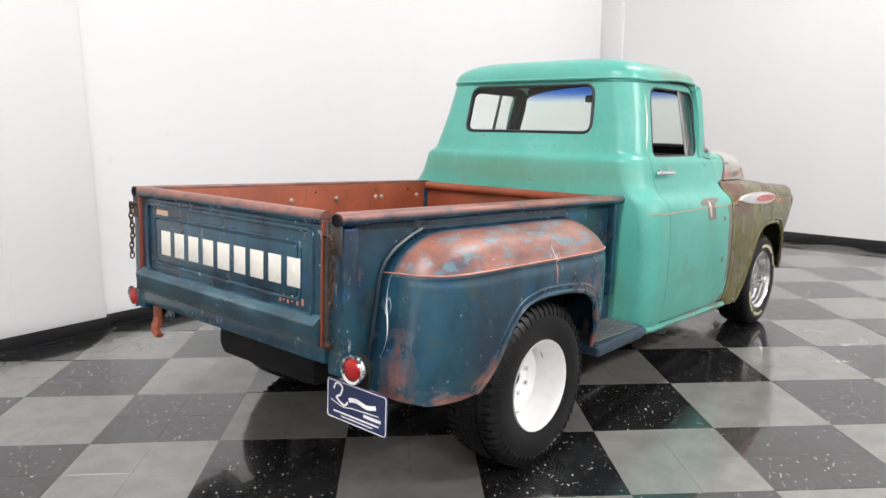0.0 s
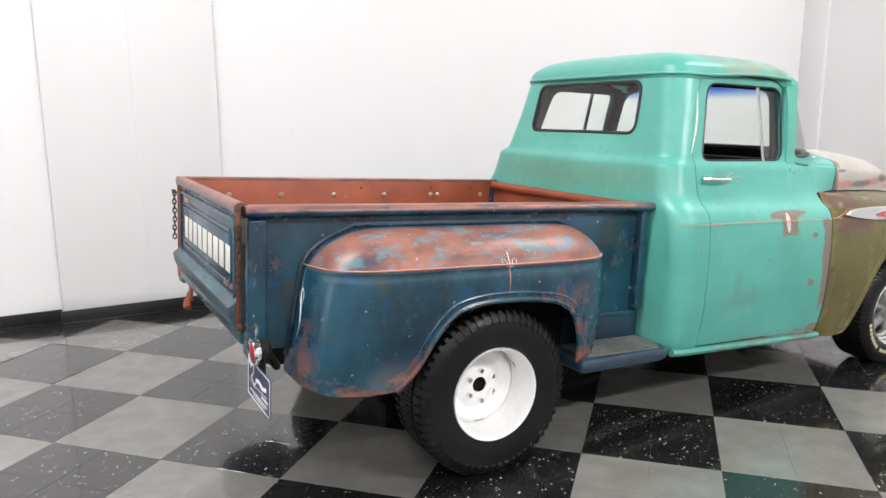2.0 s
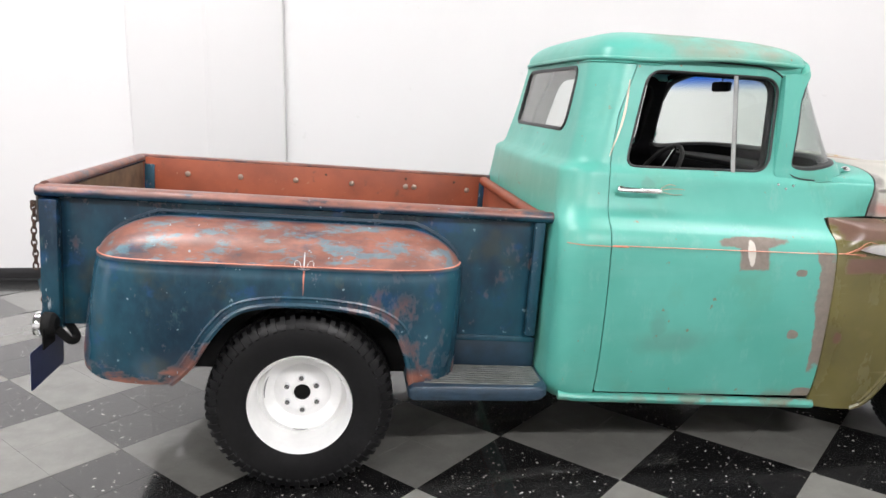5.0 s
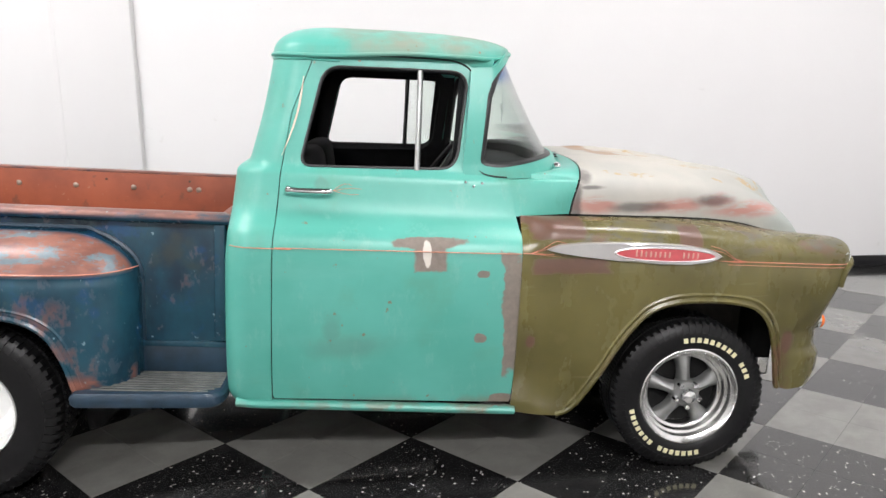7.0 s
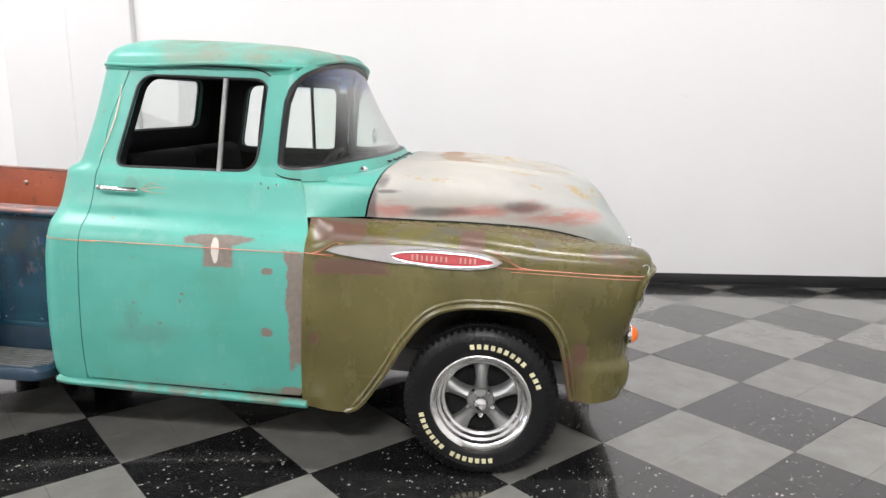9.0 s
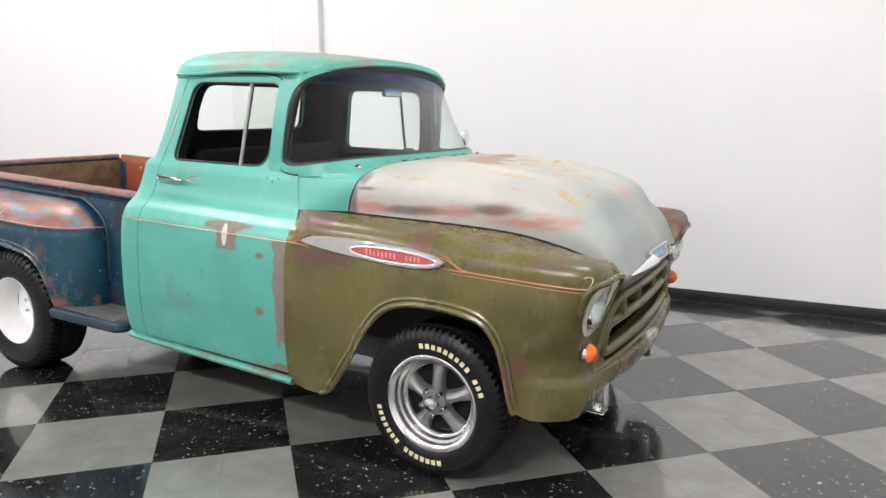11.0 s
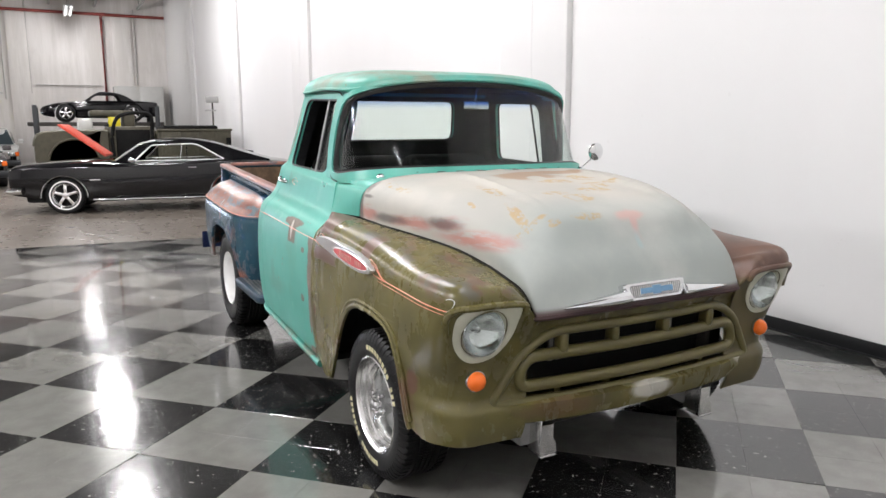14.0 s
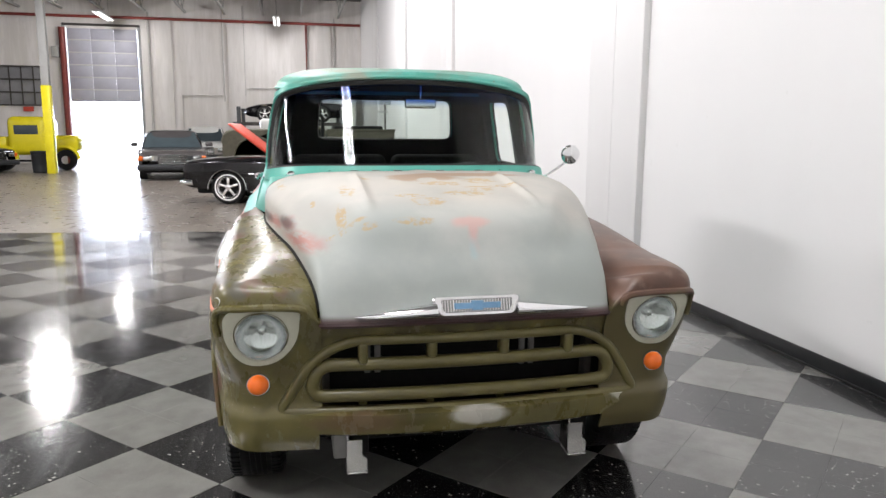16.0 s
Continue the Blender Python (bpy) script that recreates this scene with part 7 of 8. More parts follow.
def simple_wheel(parent, x, y, r, width, rim_mat, spokes=5, white=False):
    s = 1 if y < 0 else -1
    z = r
    w = part("wheel", place(Geo().revolve([(r * 0.62, -width / 2 * 0.8), (r * 0.66, -width / 2), (r * 0.92, -width / 2), (r, -width / 2 * 0.8), (r, width / 2 * 0.8), (r * 0.92, width / 2), (r * 0.62, width / 2 * 0.9)], 36), x, y, z, s), M_TYRE, parent)
    part("rim", place(Geo().revolve([(r * 0.50, 0.0), (r * 0.56, -width / 2 * 0.7), (r * 0.66, -width / 2 * 1.0), (r * 0.68, -width / 2 * 0.9)], 36), x, y, z, s), rim_mat, w)
    if white:
        part("whitewall", place(Geo().revolve([(r * 0.72, -width / 2 - 0.001), (r * 0.76, -width / 2 - 0.004), (r * 0.80, -width / 2 - 0.001)], 36), x, y, z, s), M_WHITE_STEEL, w)
    for k in range(spokes):
        a = math.pi / 2 + 2 * math.pi * k / spokes
        g = Geo().box((0.03, -width / 2 * 0.75, -0.028), (r * 0.56, -width / 2 * 0.45, 0.028), 0.008)
        g.v = [(p * math.cos(a) - q * math.sin(a), o, p * math.sin(a) + q * math.cos(a)) for p, o, q in g.v]
        part("spoke", place(g, x, y, z, s), rim_mat, w)
    part("hub", place(Geo().revolve([(0.06, -width / 2 * 0.4), (0.055, -width / 2 * 0.85), (0.0, -width / 2 * 0.9)], 20), x, y, z, s), M_CHROME, w)
    part("drum", place(Geo().revolve([(0.0, 0.0), (r * 0.52, 0.0)], 24), x, y, z, s), M_DARK, w)


# black muscle coupe, nose to the loading door's side
def black_coupe():
    car = thing("coupe", "glossy black vintage muscle coupe with red interior", "car", at=pose(-10.89, 1.147, 0, 0, 0, -103.1))
    sh = car_shell([-1.28, -1.24, -0.9, 0.0, 1.0, 1.9, 2.6, 3.3, 3.75, 3.84], [0.80, 0.90, 0.95, 0.97, 0.96, 0.96, 0.96, 0.94, 0.90, 0.84], [0.42, 0.34, 0.30, 0.24, 0.22, 0.22, 0.24, 0.28, 0.34, 0.40],
                   [0.72, 0.80, 0.86, 0.90, 0.86, 0.83, 0.83, 0.82, 0.80, 0.74], [0.76, 0.84, 0.92, 0.97, 0.95, 0.95, 0.97, 0.93, 0.88, 0.78], (0.0, 2.92), 0.385)
    part("body", sh, M_CARBLACK, car)
    side_win = rounded([(0.10, 0.945, 0.04), (1.72, 0.935, 0.03), (1.42, 1.225, 0.05), (0.62, 1.245, 0.10)], 6)
    top = part("cabin", cabin_shell([-0.75, -0.3, 0.3, 0.8, 1.3, 1.6, 2.05], [0.94, 1.08, 1.28, 1.355, 1.34, 1.26, 0.94], 0.80, 0.60, [0.93, 0.93, 0.92, 0.92, 0.92, 0.92, 0.93], [(side_win, (0, 2), "out")]), M_CARBLACK, car)
    for s in (1, -1):
        part("window_trim", Geo().tube([(x, -s * (0.775 - 0.18 * (z - 0.93) / 0.4 + 0.012), z) for x, z in dense(side_win, 0.06)], 0.015, 6, True), M_BRIGHT, car, "chrome window trim")
        part("quarter_post", Geo().tube([(0.92, -s * 0.775, 0.94), (0.88, -s * 0.655, 1.235)], 0.012, 6), M_CHROME, car)
        part("door_glass", Geo().add([(0.2, -s * 0.765, 0.95), (1.65, -s * 0.765, 0.95), (1.38, -s * 0.65, 1.22), (0.65, -s * 0.65, 1.235)], [(0, 1, 2, 3)]), M_GLASS, car)
        part("pillar_trim", Geo().tube([(2.05, -s * 0.765, 0.95), (1.84, -s * 0.70, 1.10), (1.62, -s * 0.625, 1.255), (1.35, -s * 0.60, 1.315)], 0.018, 6), M_BRIGHT, car, "chrome windshield trim")
        part("sill_trim", Geo().box((0.45, -s * 0.915, 0.235), (2.45, -s * 0.945, 0.262), 0.006), M_CHROME, car, "chrome sill moulding")
        part("door_handle", Geo().box((0.62, -s * 0.955, 0.80), (0.76, -s * 0.975, 0.825), 0.008), M_CHROME, car)
        part("fender_badge", Geo().box((2.30, -s * 0.957, 0.60), (2.48, -s * 0.968, 0.625), 0.006), M_CHROME, car)
        part("seat", Geo().box((0.55, -s * 0.12, 0.45), (1.15, -s * 0.62, 0.92), 0.08), M_REDVINYL, car, "red vinyl seat")
        for ax in (0.0, 2.92):
            part("arch_trim", Geo().tube([(ax + 0.388 * math.cos(t), -s * 0.955, 0.30 + 0.396 * math.sin(t)) for t in np.linspace(0, math.pi, 24)], 0.008, 6), M_CHROME, car)
            simple_wheel(car, ax, -s * 0.80, 0.335, 0.22, M_ALU, 5, True)
        part("headlight", ball((3.80, -s * 0.66, 0.68), (0.05, 0.085, 0.085), 20, 10, True), M_LENS, car)
        part("headlight", ball((3.80, -s * 0.66, 0.50), (0.05, 0.08, 0.08), 20, 10, True), M_LENS, car)
    part("windshield", Geo().add([(1.64, -0.62, 1.24), (1.64, 0.62, 1.24), (2.06, 0.74, 0.955), (2.06, -0.74, 0.955)], [(0, 1, 2, 3)]), M_CARGLASS, car)
    part("interior", Geo().box((-0.1, -0.72, 0.4), (2.0, 0.72, 0.90), 0.05), M_REDVINYL, car, "red interior")
    part("underbody", Geo().box((-1.1, -0.78, 0.20), (3.6, 0.78, 0.42), 0.05), M_DARK, car)
    part("front_bumper", Geo().tube(curve3([(3.60, -0.93, 0.43), (3.86, -0.80, 0.42), (3.94, 0, 0.42), (3.86, 0.80, 0.42), (3.60, 0.93, 0.43)], 30), 0.055, 10, flat=1.0), M_CHROME, car, "chrome front bumper")
    part("rear_bumper", Geo().tube(curve3([(-1.05, -0.93, 0.48), (-1.32, -0.80, 0.47), (-1.37, 0, 0.47), (-1.32, 0.80, 0.47), (-1.05, 0.93, 0.48)], 30), 0.055, 10), M_CHROME, car, "chrome rear bumper")
    # red underside of its raised hood
    m = pose(2.34, 0, 1.0, 0, -37, 0)
    lid = part("raised_hood", Geo().box((0.0, -0.74, 0.0), (1.0, 0.10, 0.030), 0.012, m), M_REDVINYL, car, "raised hood with a red underside")
    part("hood_skin", Geo().box((0.01, -0.70, 0.031), (0.98, 0.08, 0.044), 0.012, m), M_REDVINYL, lid)
    for s in (1, -1):
        part("wing_mirror", Geo().box((1.70, -s * 0.93, 0.93), (1.80, -s * 1.02, 1.0), 0.02), M_CHROME, car)


black_coupe()


# an army-green truck with its door open behind the coupe
def army_truck():
    car = thing("army_truck", "faded army green utility truck with an open hood bay", "truck", at=pose(-16.6, 0, 0))
    arch = [(-1.58 + 0.56 * math.cos(t), 0.74 + 0.56 * math.sin(t)) for t in np.linspace(0, math.pi, 22)]
    shape = [(-0.80, 0.74), (-0.80, 1.47), (-0.95, 1.50), (-1.9, 1.485), (-2.22, 1.45), (-2.36, 1.36), (-2.42, 1.15), (-2.42, 0.74)]
    part("front_fender", Geo().prism(arch[::-1] + shape[::-1], 0.55, 0.93, "x"), M_ARMY, car, "dusty olive fender over a wheel arch")
    part("fender_bead", Geo().tube([(0.935, y, z) for y, z in arch], 0.028, 8), M_ARMY, car)
    part("fender_crown", Geo().tube([(0.80, y, z - 0.02) for y, z in curve3(shape[1:-1], 30)], 0.13, 10, flat=0.4), M_ARMY, car)
    part("wheel_well", Geo().box((-0.9, -2.38, 0.62), (0.50, -0.80, 1.44), 0.03), M_DARK, car)
    part("cab", Geo().box((-0.85, -0.78, 0.70), (0.85, 0.30, 1.60), 0.06), M_ARMY, car)
    part("cab_opening", Geo().box((0.84, -0.62, 0.78), (0.87, 0.18, 1.52), 0.03), M_DARK, car)
    part("bed", Geo().box((-0.9, 0.34, 0.80), (0.9, 2.20, 1.50), 0.04), M_ARMY, car)
    for k in range(4):
        part("rib", Geo().box((0.90, 0.42 + k * 0.45, 0.85), (0.93, 0.50 + k * 0.45, 1.48), 0.008), M_ARMY, car)
    part("bed_rail", Geo().box((0.88, 0.34, 1.47), (0.95, 2.22, 1.53), 0.012), M_ARMY, car)
    part("tail_lamp", Geo().box((0.93, 2.05, 1.10), (0.96, 2.18, 1.30), 0.01), M_DARK, car)
    part("folded_top", Geo().box((-0.5, -1.15, 1.86), (0.5, -0.12, 2.0), 0.04), M_ARMY, car, "folded canvas top")
    part("top_leg", Geo().box((-0.5, -0.38, 1.50), (0.5, -0.12, 1.95), 0.05), M_ARMY, car)
    part("yellow_board", Geo().box((0.46, -0.75, 1.50), (0.50, -0.46, 1.84), 0.008), M_YELLOW, car, "yellow board")
    part("white_bag", Geo().box((0.30, -1.45, 1.48), (0.60, -1.10, 1.80), 0.09), M_CARWHITE, car, "crumpled white bag")
    for y in (-1.62, 1.55):
        part("wheel", Geo().revolve([(0.2, -0.15), (0.42, -0.15), (0.46, -0.08), (0.46, 0.08), (0.42, 0.15)], 32, (0.72, y, 0.46), "x"), M_TYRE, car)
    frame = [(0.95, -0.70, 0.86), (0.95, -0.70, 1.44), (1.02, -0.50, 1.86), (1.02, 0.16, 1.90), (0.95, 0.22, 1.44), (0.95, 0.22, 0.86)]
    part("open_door", Geo().tube(curve3(frame, 40), 0.045, 8), M_DARK, car, "dark open door frame")
    part("spare_wheel", Geo().revolve([(0.10, -0.08), (0.30, -0.09), (0.36, -0.03), (0.36, 0.06)], 28, (0.60, -1.58, 0.60), "x"), M_TYRE, car)
    part("cargo_cover", Geo().box((-0.8, 0.55, 1.50), (0.7, 1.9, 1.62), 0.05), M_DARK, car, "dark folded cargo cover")
    part("windscreen_frame", Geo().box((-0.6, -0.78, 1.60), (0.6, -0.74, 1.66), 0.01), M_DARK, car)


army_truck()

# black convertible on a four-post lift
lift = thing("car_lift", "dark four-post car lift", "car lift", at=pose(-24.2, -0.6, 0))
for sx in (-1.3, 1.3):
    for sy in (-1.85, 1.85):
        part("post", Geo().box((sx - 0.07, sy - 0.07, 0), (sx + 0.07, sy + 0.07, 2.32), 0.01), M_BINGREY, lift)
for sx in (-0.75, 0.75):
    part("runway", Geo().box((sx - 0.25, -2.1, 1.66), (sx + 0.25, 2.1, 1.78), 0.01), M_FRAME, lift)
for sy in (-1.85, 1.85):
    part("cross_beam", Geo().box((-1.3, sy - 0.08, 1.58), (1.3, sy + 0.08, 1.70), 0.01), M_FRAME, lift)
conv = thing("convertible", "small black convertible with its soft top up", "car", at=pose(-24.2, 0.55, 1.78, 0, 0, -90))
part("body", car_shell([-0.85, -0.8, -0.3, 0.6, 1.6, 2.3, 2.75, 2.85], [0.6, 0.78, 0.84, 0.85, 0.85, 0.82, 0.72, 0.55], [0.3, 0.2, 0.18, 0.16, 0.16, 0.18, 0.24, 0.32], [0.5, 0.62, 0.66, 0.66, 0.62, 0.56, 0.46, 0.40], [0.56, 0.68, 0.74, 0.74, 0.72, 0.66, 0.54, 0.44], (0.0, 2.1), 0.33, 50), M_CARBLACK, conv)
part("soft_top", cabin_shell([-0.1, 0.3, 0.8, 1.1, 1.55], [0.70, 0.95, 1.04, 1.0, 0.70], 0.70, 0.5, [0.68] * 5, [(rounded([(0.35, 0.72, 0.05), (1.35, 0.72, 0.03), (1.1, 0.94, 0.05), (0.5, 0.95, 0.06)], 5), (0, 2), "out")], 40), M_RUBBER, conv, "black soft top")
for s in (1, -1):
    for ax in (0.0, 2.1):
        simple_wheel(conv, ax, -s * 0.74, 0.30, 0.18, M_ALU, 5)


def upright_car(name, label, mat, at, w, h, length, glass_mat=None):
    """A boxy saloon or wagon seen from its front; built nose at x = 0, standing on z = 0."""
    car = thing(name, label, "car", at=at)
    L = -length
    part("body", car_shell([L, L + 0.1, L + 0.8, L + 1.8, -1.6, -0.8, -0.15, -0.02], [0.85 * w, 0.97 * w, w, w, w, w, 0.95 * w, 0.85 * w], [0.34, 0.28, 0.26, 0.26, 0.26, 0.26, 0.28, 0.32], [0.85 * h * 0.66] * 2 + [h * 0.60] * 4 + [h * 0.54, h * 0.48], [h * 0.60] * 2 + [h * 0.63] * 4 + [h * 0.58, h * 0.50], (-0.85, L + 0.95), 0.40, 60), mat, car)
    part("cabin", cabin_shell([L + 0.25, L + 0.5, L + 1.2, -2.0, -1.75, -1.2], [h * 0.62, h * 0.96, h, h * 0.99, h * 0.95, h * 0.62], 0.92 * w, 0.72 * w, [h * 0.60] * 6, [], 40), mat, car)
    part("windshield", Geo().add([(-1.76, -0.66 * w, h * 0.945), (-1.76, 0.66 * w, h * 0.945), (-1.17, 0.83 * w, h * 0.645), (-1.17, -0.83 * w, h * 0.645)], [(0, 1, 2, 3)]).add([(-1.80, -0.66 * w, h * 0.93), (-1.80, 0.66 * w, h * 0.93), (-1.21, 0.83 * w, h * 0.64), (-1.21, -0.83 * w, h * 0.64)], [(3, 2, 1, 0)]), glass_mat or M_CARGLASS, car)
    for s in (1, -1):
        part("side_window", Geo().add([(-1.55, -s * 0.885 * w, h * 0.66), (L + 0.7, -s * 0.885 * w, h * 0.66), (L + 0.9, -s * 0.79 * w, h * 0.91), (-1.95, -s * 0.79 * w, h * 0.91)], [(0, 1, 2, 3) if s > 0 else (3, 2, 1, 0)]), M_CARGLASS, car)
        part("headlight", Geo().box((-0.06, -s * 0.56 * w, h * 0.40), (0.012, -s * 0.80 * w, h * 0.49), 0.02), M_LENS, car)
        part("turn_lamp", Geo().box((-0.10, -s * 0.81 * w, h * 0.40), (0.0, -s * 0.93 * w, h * 0.49), 0.02), M_AMBER, car)
        part("wing_mirror", Geo().box((-1.45, -s * 0.97 * w, h * 0.66), (-1.32, -s * 1.18 * w, h * 0.75), 0.03), mat, car)
        for ax in (-0.85, L + 0.95):
            simple_wheel(car, ax, -s * 0.84 * w, 0.345, 0.22, M_ALU, 5)
    part("grille", Geo().box((-0.03, -0.40 * w, h * 0.33), (0.035, 0.40 * w, h * 0.51), 0.02), M_DARK, car)
    for k in range(5):
        part("grille_bar", Geo().box((0.030, -0.38 * w, h * (0.345 + 0.032 * k)), (0.042, 0.38 * w, h * (0.352 + 0.032 * k)), 0.003), M_ALU, car)
    part("grille_frame", Geo().tube([(0.036, y, z) for y, z in ((-0.40 * w, h * 0.335), (0.40 * w, h * 0.335), (0.40 * w, h * 0.51), (-0.40 * w, h * 0.51))], 0.012, 6, True, up=(1, 0, 0)), M_CHROME, car)
    part("bumper", Geo().box((-0.25, -0.97 * w, h * 0.20), (0.07, 0.97 * w, h * 0.32), 0.05), M_BINGREY, car)
    part("underbody", Geo().box((L + 0.2, -0.8 * w, 0.22), (-0.2, 0.8 * w, 0.42), 0.05), M_DARK, car)
    return car


upright_car("wagon", "dark grey boxy wagon with a chrome-framed grille", M_CARGREY, pose(-18.0, -4.05, 0, 0, 0, 8), 1.01, 1.47, 4.6)
upright_car("saloon", "white saloon parked behind the grey wagon", M_CARWHITE, pose(-24.6, -3.9, 0, 0, 0, 4), 0.90, 1.62, 4.4)


def old_pickup(name, label, mat, at, sz):
    car = thing(name, label, "truck", at=at)
    part("cab", Geo().box((-0.7 * sz, -0.80 * sz, 0.55 * sz), (0.7 * sz, 0.55 * sz, 1.92 * sz), 0.22 * sz, seg=4), mat, car)
    part("window", Geo().box((0.66 * sz, -0.55 * sz, 1.28 * sz), (0.715 * sz, 0.25 * sz, 1.62 * sz), 0.05 * sz), M_CARGLASS, car)
    part("hood", Geo().box((-0.5 * sz, 0.50 * sz, 0.65 * sz), (0.5 * sz, 1.5 * sz, 1.25 * sz), 0.18 * sz, seg=4), mat, car)
    for y in (-0.95, 1.1):
        g = Geo().revolve([(0.32 * sz, -0.12), (0.47 * sz, -0.10), (0.50 * sz, 0.05), (0.42 * sz, 0.15)], 20, (0.62 * sz, y * sz, 0.40 * sz), "x", start=0.0, sweep=math.pi)
        part("fender", g, mat, car)
        part("wheel", Geo().revolve([(0.15 * sz, 0.10), (0.34 * sz, 0.10), (0.37 * sz, 0.05), (0.37 * sz, -0.05)], 28, (0.60 * sz, y * sz, 0.37 * sz), "x"), M_TYRE, car)
    part("running_board", Geo().box((0.45 * sz, -0.6 * sz, 0.32 * sz), (0.85 * sz, 0.8 * sz, 0.38 * sz), 0.01), M_DARK, car)
    return car


old_pickup("vintage_truck", "bright yellow vintage truck by the yellow column", M_YELLOW, pose(-24.8, -9.75, 0), 1.0)
part("bed", Geo().box((-0.6, -1.9, 0.6), (0.6, -0.85, 1.2), 0.06), M_YELLOW, bpy.data.objects["vintage_truck"])
upright_car("sedan", "low black sedan near the yellow truck", M_CARBLACK, pose(-22.0, -10.2, 0, 0, 0, 60), 0.92, 1.38, 4.6)

# trash bin, column, pipes, cabinet, stand
trash = thing("trash_bin", "dark grey plastic trash bin on the concrete floor", "bin", at=pose(-22.6, -9.05, 0))
part("can", Geo().revolve([(0.0, 0.0), (0.20, 0.0), (0.23, 0.02), (0.265, 0.66), (0.28, 0.68), (0.28, 0.74), (0.25, 0.74), (0.24, 0.1), (0.0, 0.08)], 28, axis="z"), M_BINGREY, trash)
part("handle", Geo().tube([(0.28, -0.08, 0.62), (0.32, -0.05, 0.6), (0.32, 0.05, 0.6), (0.28, 0.08, 0.62)], 0.012, 6), M_BINGREY, trash)
column = thing("steel_column", "tall grey steel column with a yellow painted base", "column", kind="structure", at=pose(-22.0, -8.49, 0))
part("shaft", Geo().box((-0.11, -0.12, 2.9), (0.11, 0.12, CEIL_Z - 0.002), 0.012), M_GREYSTEEL, column)
part("yellow_base", Geo().box((-0.13, -0.14, 0.0), (0.13, 0.14, 2.9), 0.02), M_YELLOW, column, "yellow painted base")
for name, pts, r, mat, label in (
    ("standpipe", [(-29.85, -10.05, 0.0), (-29.85, -10.05, 5.75)], 0.13, M_REDSTEEL, "dark red standpipe up the far wall"),
    ("sprinkler_riser", [(-29.88, 0.15, 2.6), (-29.88, 0.15, 6.1), (-29.2, 0.15, 6.15), (-29.2, 0.3, 6.15)], 0.055, M_REDSTEEL, "red sprinkler riser up the far wall"),
    ("sprinkler_main", [(-29.3, SOUTH_Y + 0.1, 6.15), (-29.3, WALL_Y - 0.1, 6.15)], 0.06, M_REDSTEEL, "dull red sprinkler main under the ceiling"),
    ("conduit", [(-29.95, -3.5, 2.75), (-29.95, -3.5, 6.9)], 0.03, M_CONDUIT, "thin grey conduit on the far wall"),
    ("conduit", [(-29.95, -2.6, 3.0), (-29.95, -2.6, 6.9)], 0.035, M_CONDUIT, "thin grey conduit on the far wall"),
    ("conduit", [(-29.95, -5.3, 1.5), (-29.95, -5.3, 3.0), (-29.95, -3.6, 3.0)], 0.022, M_CONDUIT, "bent grey conduit on the far wall"),
    ("conduit", [(-29.95, -2.4, 3.35), (-29.95, 0.0, 3.35)], 0.022, M_CONDUIT, "thin grey conduit on the far wall"),
    ("conduit", [(-29.95, -6.6, 0.1), (-29.95, -6.6, 6.5)], 0.05, M_CONDUIT, "grey downpipe beside the loading door"),
    ("conduit", [(-29.95, 1.4, 3.4), (-29.95, 1.4, 6.5)], 0.03, M_CONDUIT, "thin grey conduit on the far wall"),
):
    pipe = thing(name, label, "pipe", kind="structure")
    part("pipe", Geo().tube(pts, r, 10), mat, pipe)
cabinet = thing("cabinet", "tall white steel cabinet against the far wall", "cabinet", at=pose(-29.4, 1.35, 0))
part("body", Geo().box((-0.5, -0.95, 0.0), (0.4, 0.95, 3.3), 0.02), M_CARWHITE, cabinet)
part("door", Geo().box((0.40, -0.93, 0.1), (0.42, -0.01, 3.25), 0.005), M_CARWHITE, cabinet)
part("door", Geo().box((0.40, 0.01, 0.1), (0.42, 0.93, 3.25), 0.005), M_CARWHITE, cabinet)
stand = thing("work_light", "work light on a thin stand by the wall", "lamp stand", at=pose(-18.6, 2.3, 0))
part("pole", Geo().tube([(0, 0, 0.02), (0, 0, 2.35)], 0.025, 8), M_FRAME, stand)
part("head", Geo().box((-0.06, -0.18, 2.3), (0.06, 0.18, 2.5), 0.02), M_GREYSTEEL, stand)
part("cross_bar", Geo().box((-0.03, -0.22, 2.05), (0.03, 0.1, 2.1), 0.005), M_GREYSTEEL, stand)
for k in range(3):
    a = 2 * math.pi * k / 3
    part("leg", Geo().tube([(0, 0, 0.5), (0.35 * math.cos(a), 0.25 * math.sin(a), 0.015)], 0.014, 6), M_FRAME, stand)
tan_box = thing("crate_stack", "stack of two dark grey crates by the white wall", "crate", at=pose(-15.2, 2.1, 0))
part("crate", Geo().box((-0.8, -0.4, 0.0), (0.8, 0.4, 0.55), 0.015), plain("dark_board", (0.035, 0.035, 0.03), 0.6), tan_box)
part("crate", Geo().box((-0.7, -0.36, 0.552), (0.7, 0.38, 0.98), 0.015), M_BINGREY, tan_box)
# white box on the tiles behind the truck
white_box = thing("plastic_tub", "small white plastic tub standing on the tiles", "tub", at=pose(-5.05, 0.03, 0, 0, 0, 20))
part("shell", Geo().box((-0.09, -0.115, 0.0), (0.09, 0.115, 0.215), 0.02), M_WHITE_STEEL, white_box)
part("grip", Geo().box((0.085, -0.045, 0.15), (0.093, 0.045, 0.18), 0.008), M_DARK, white_box)

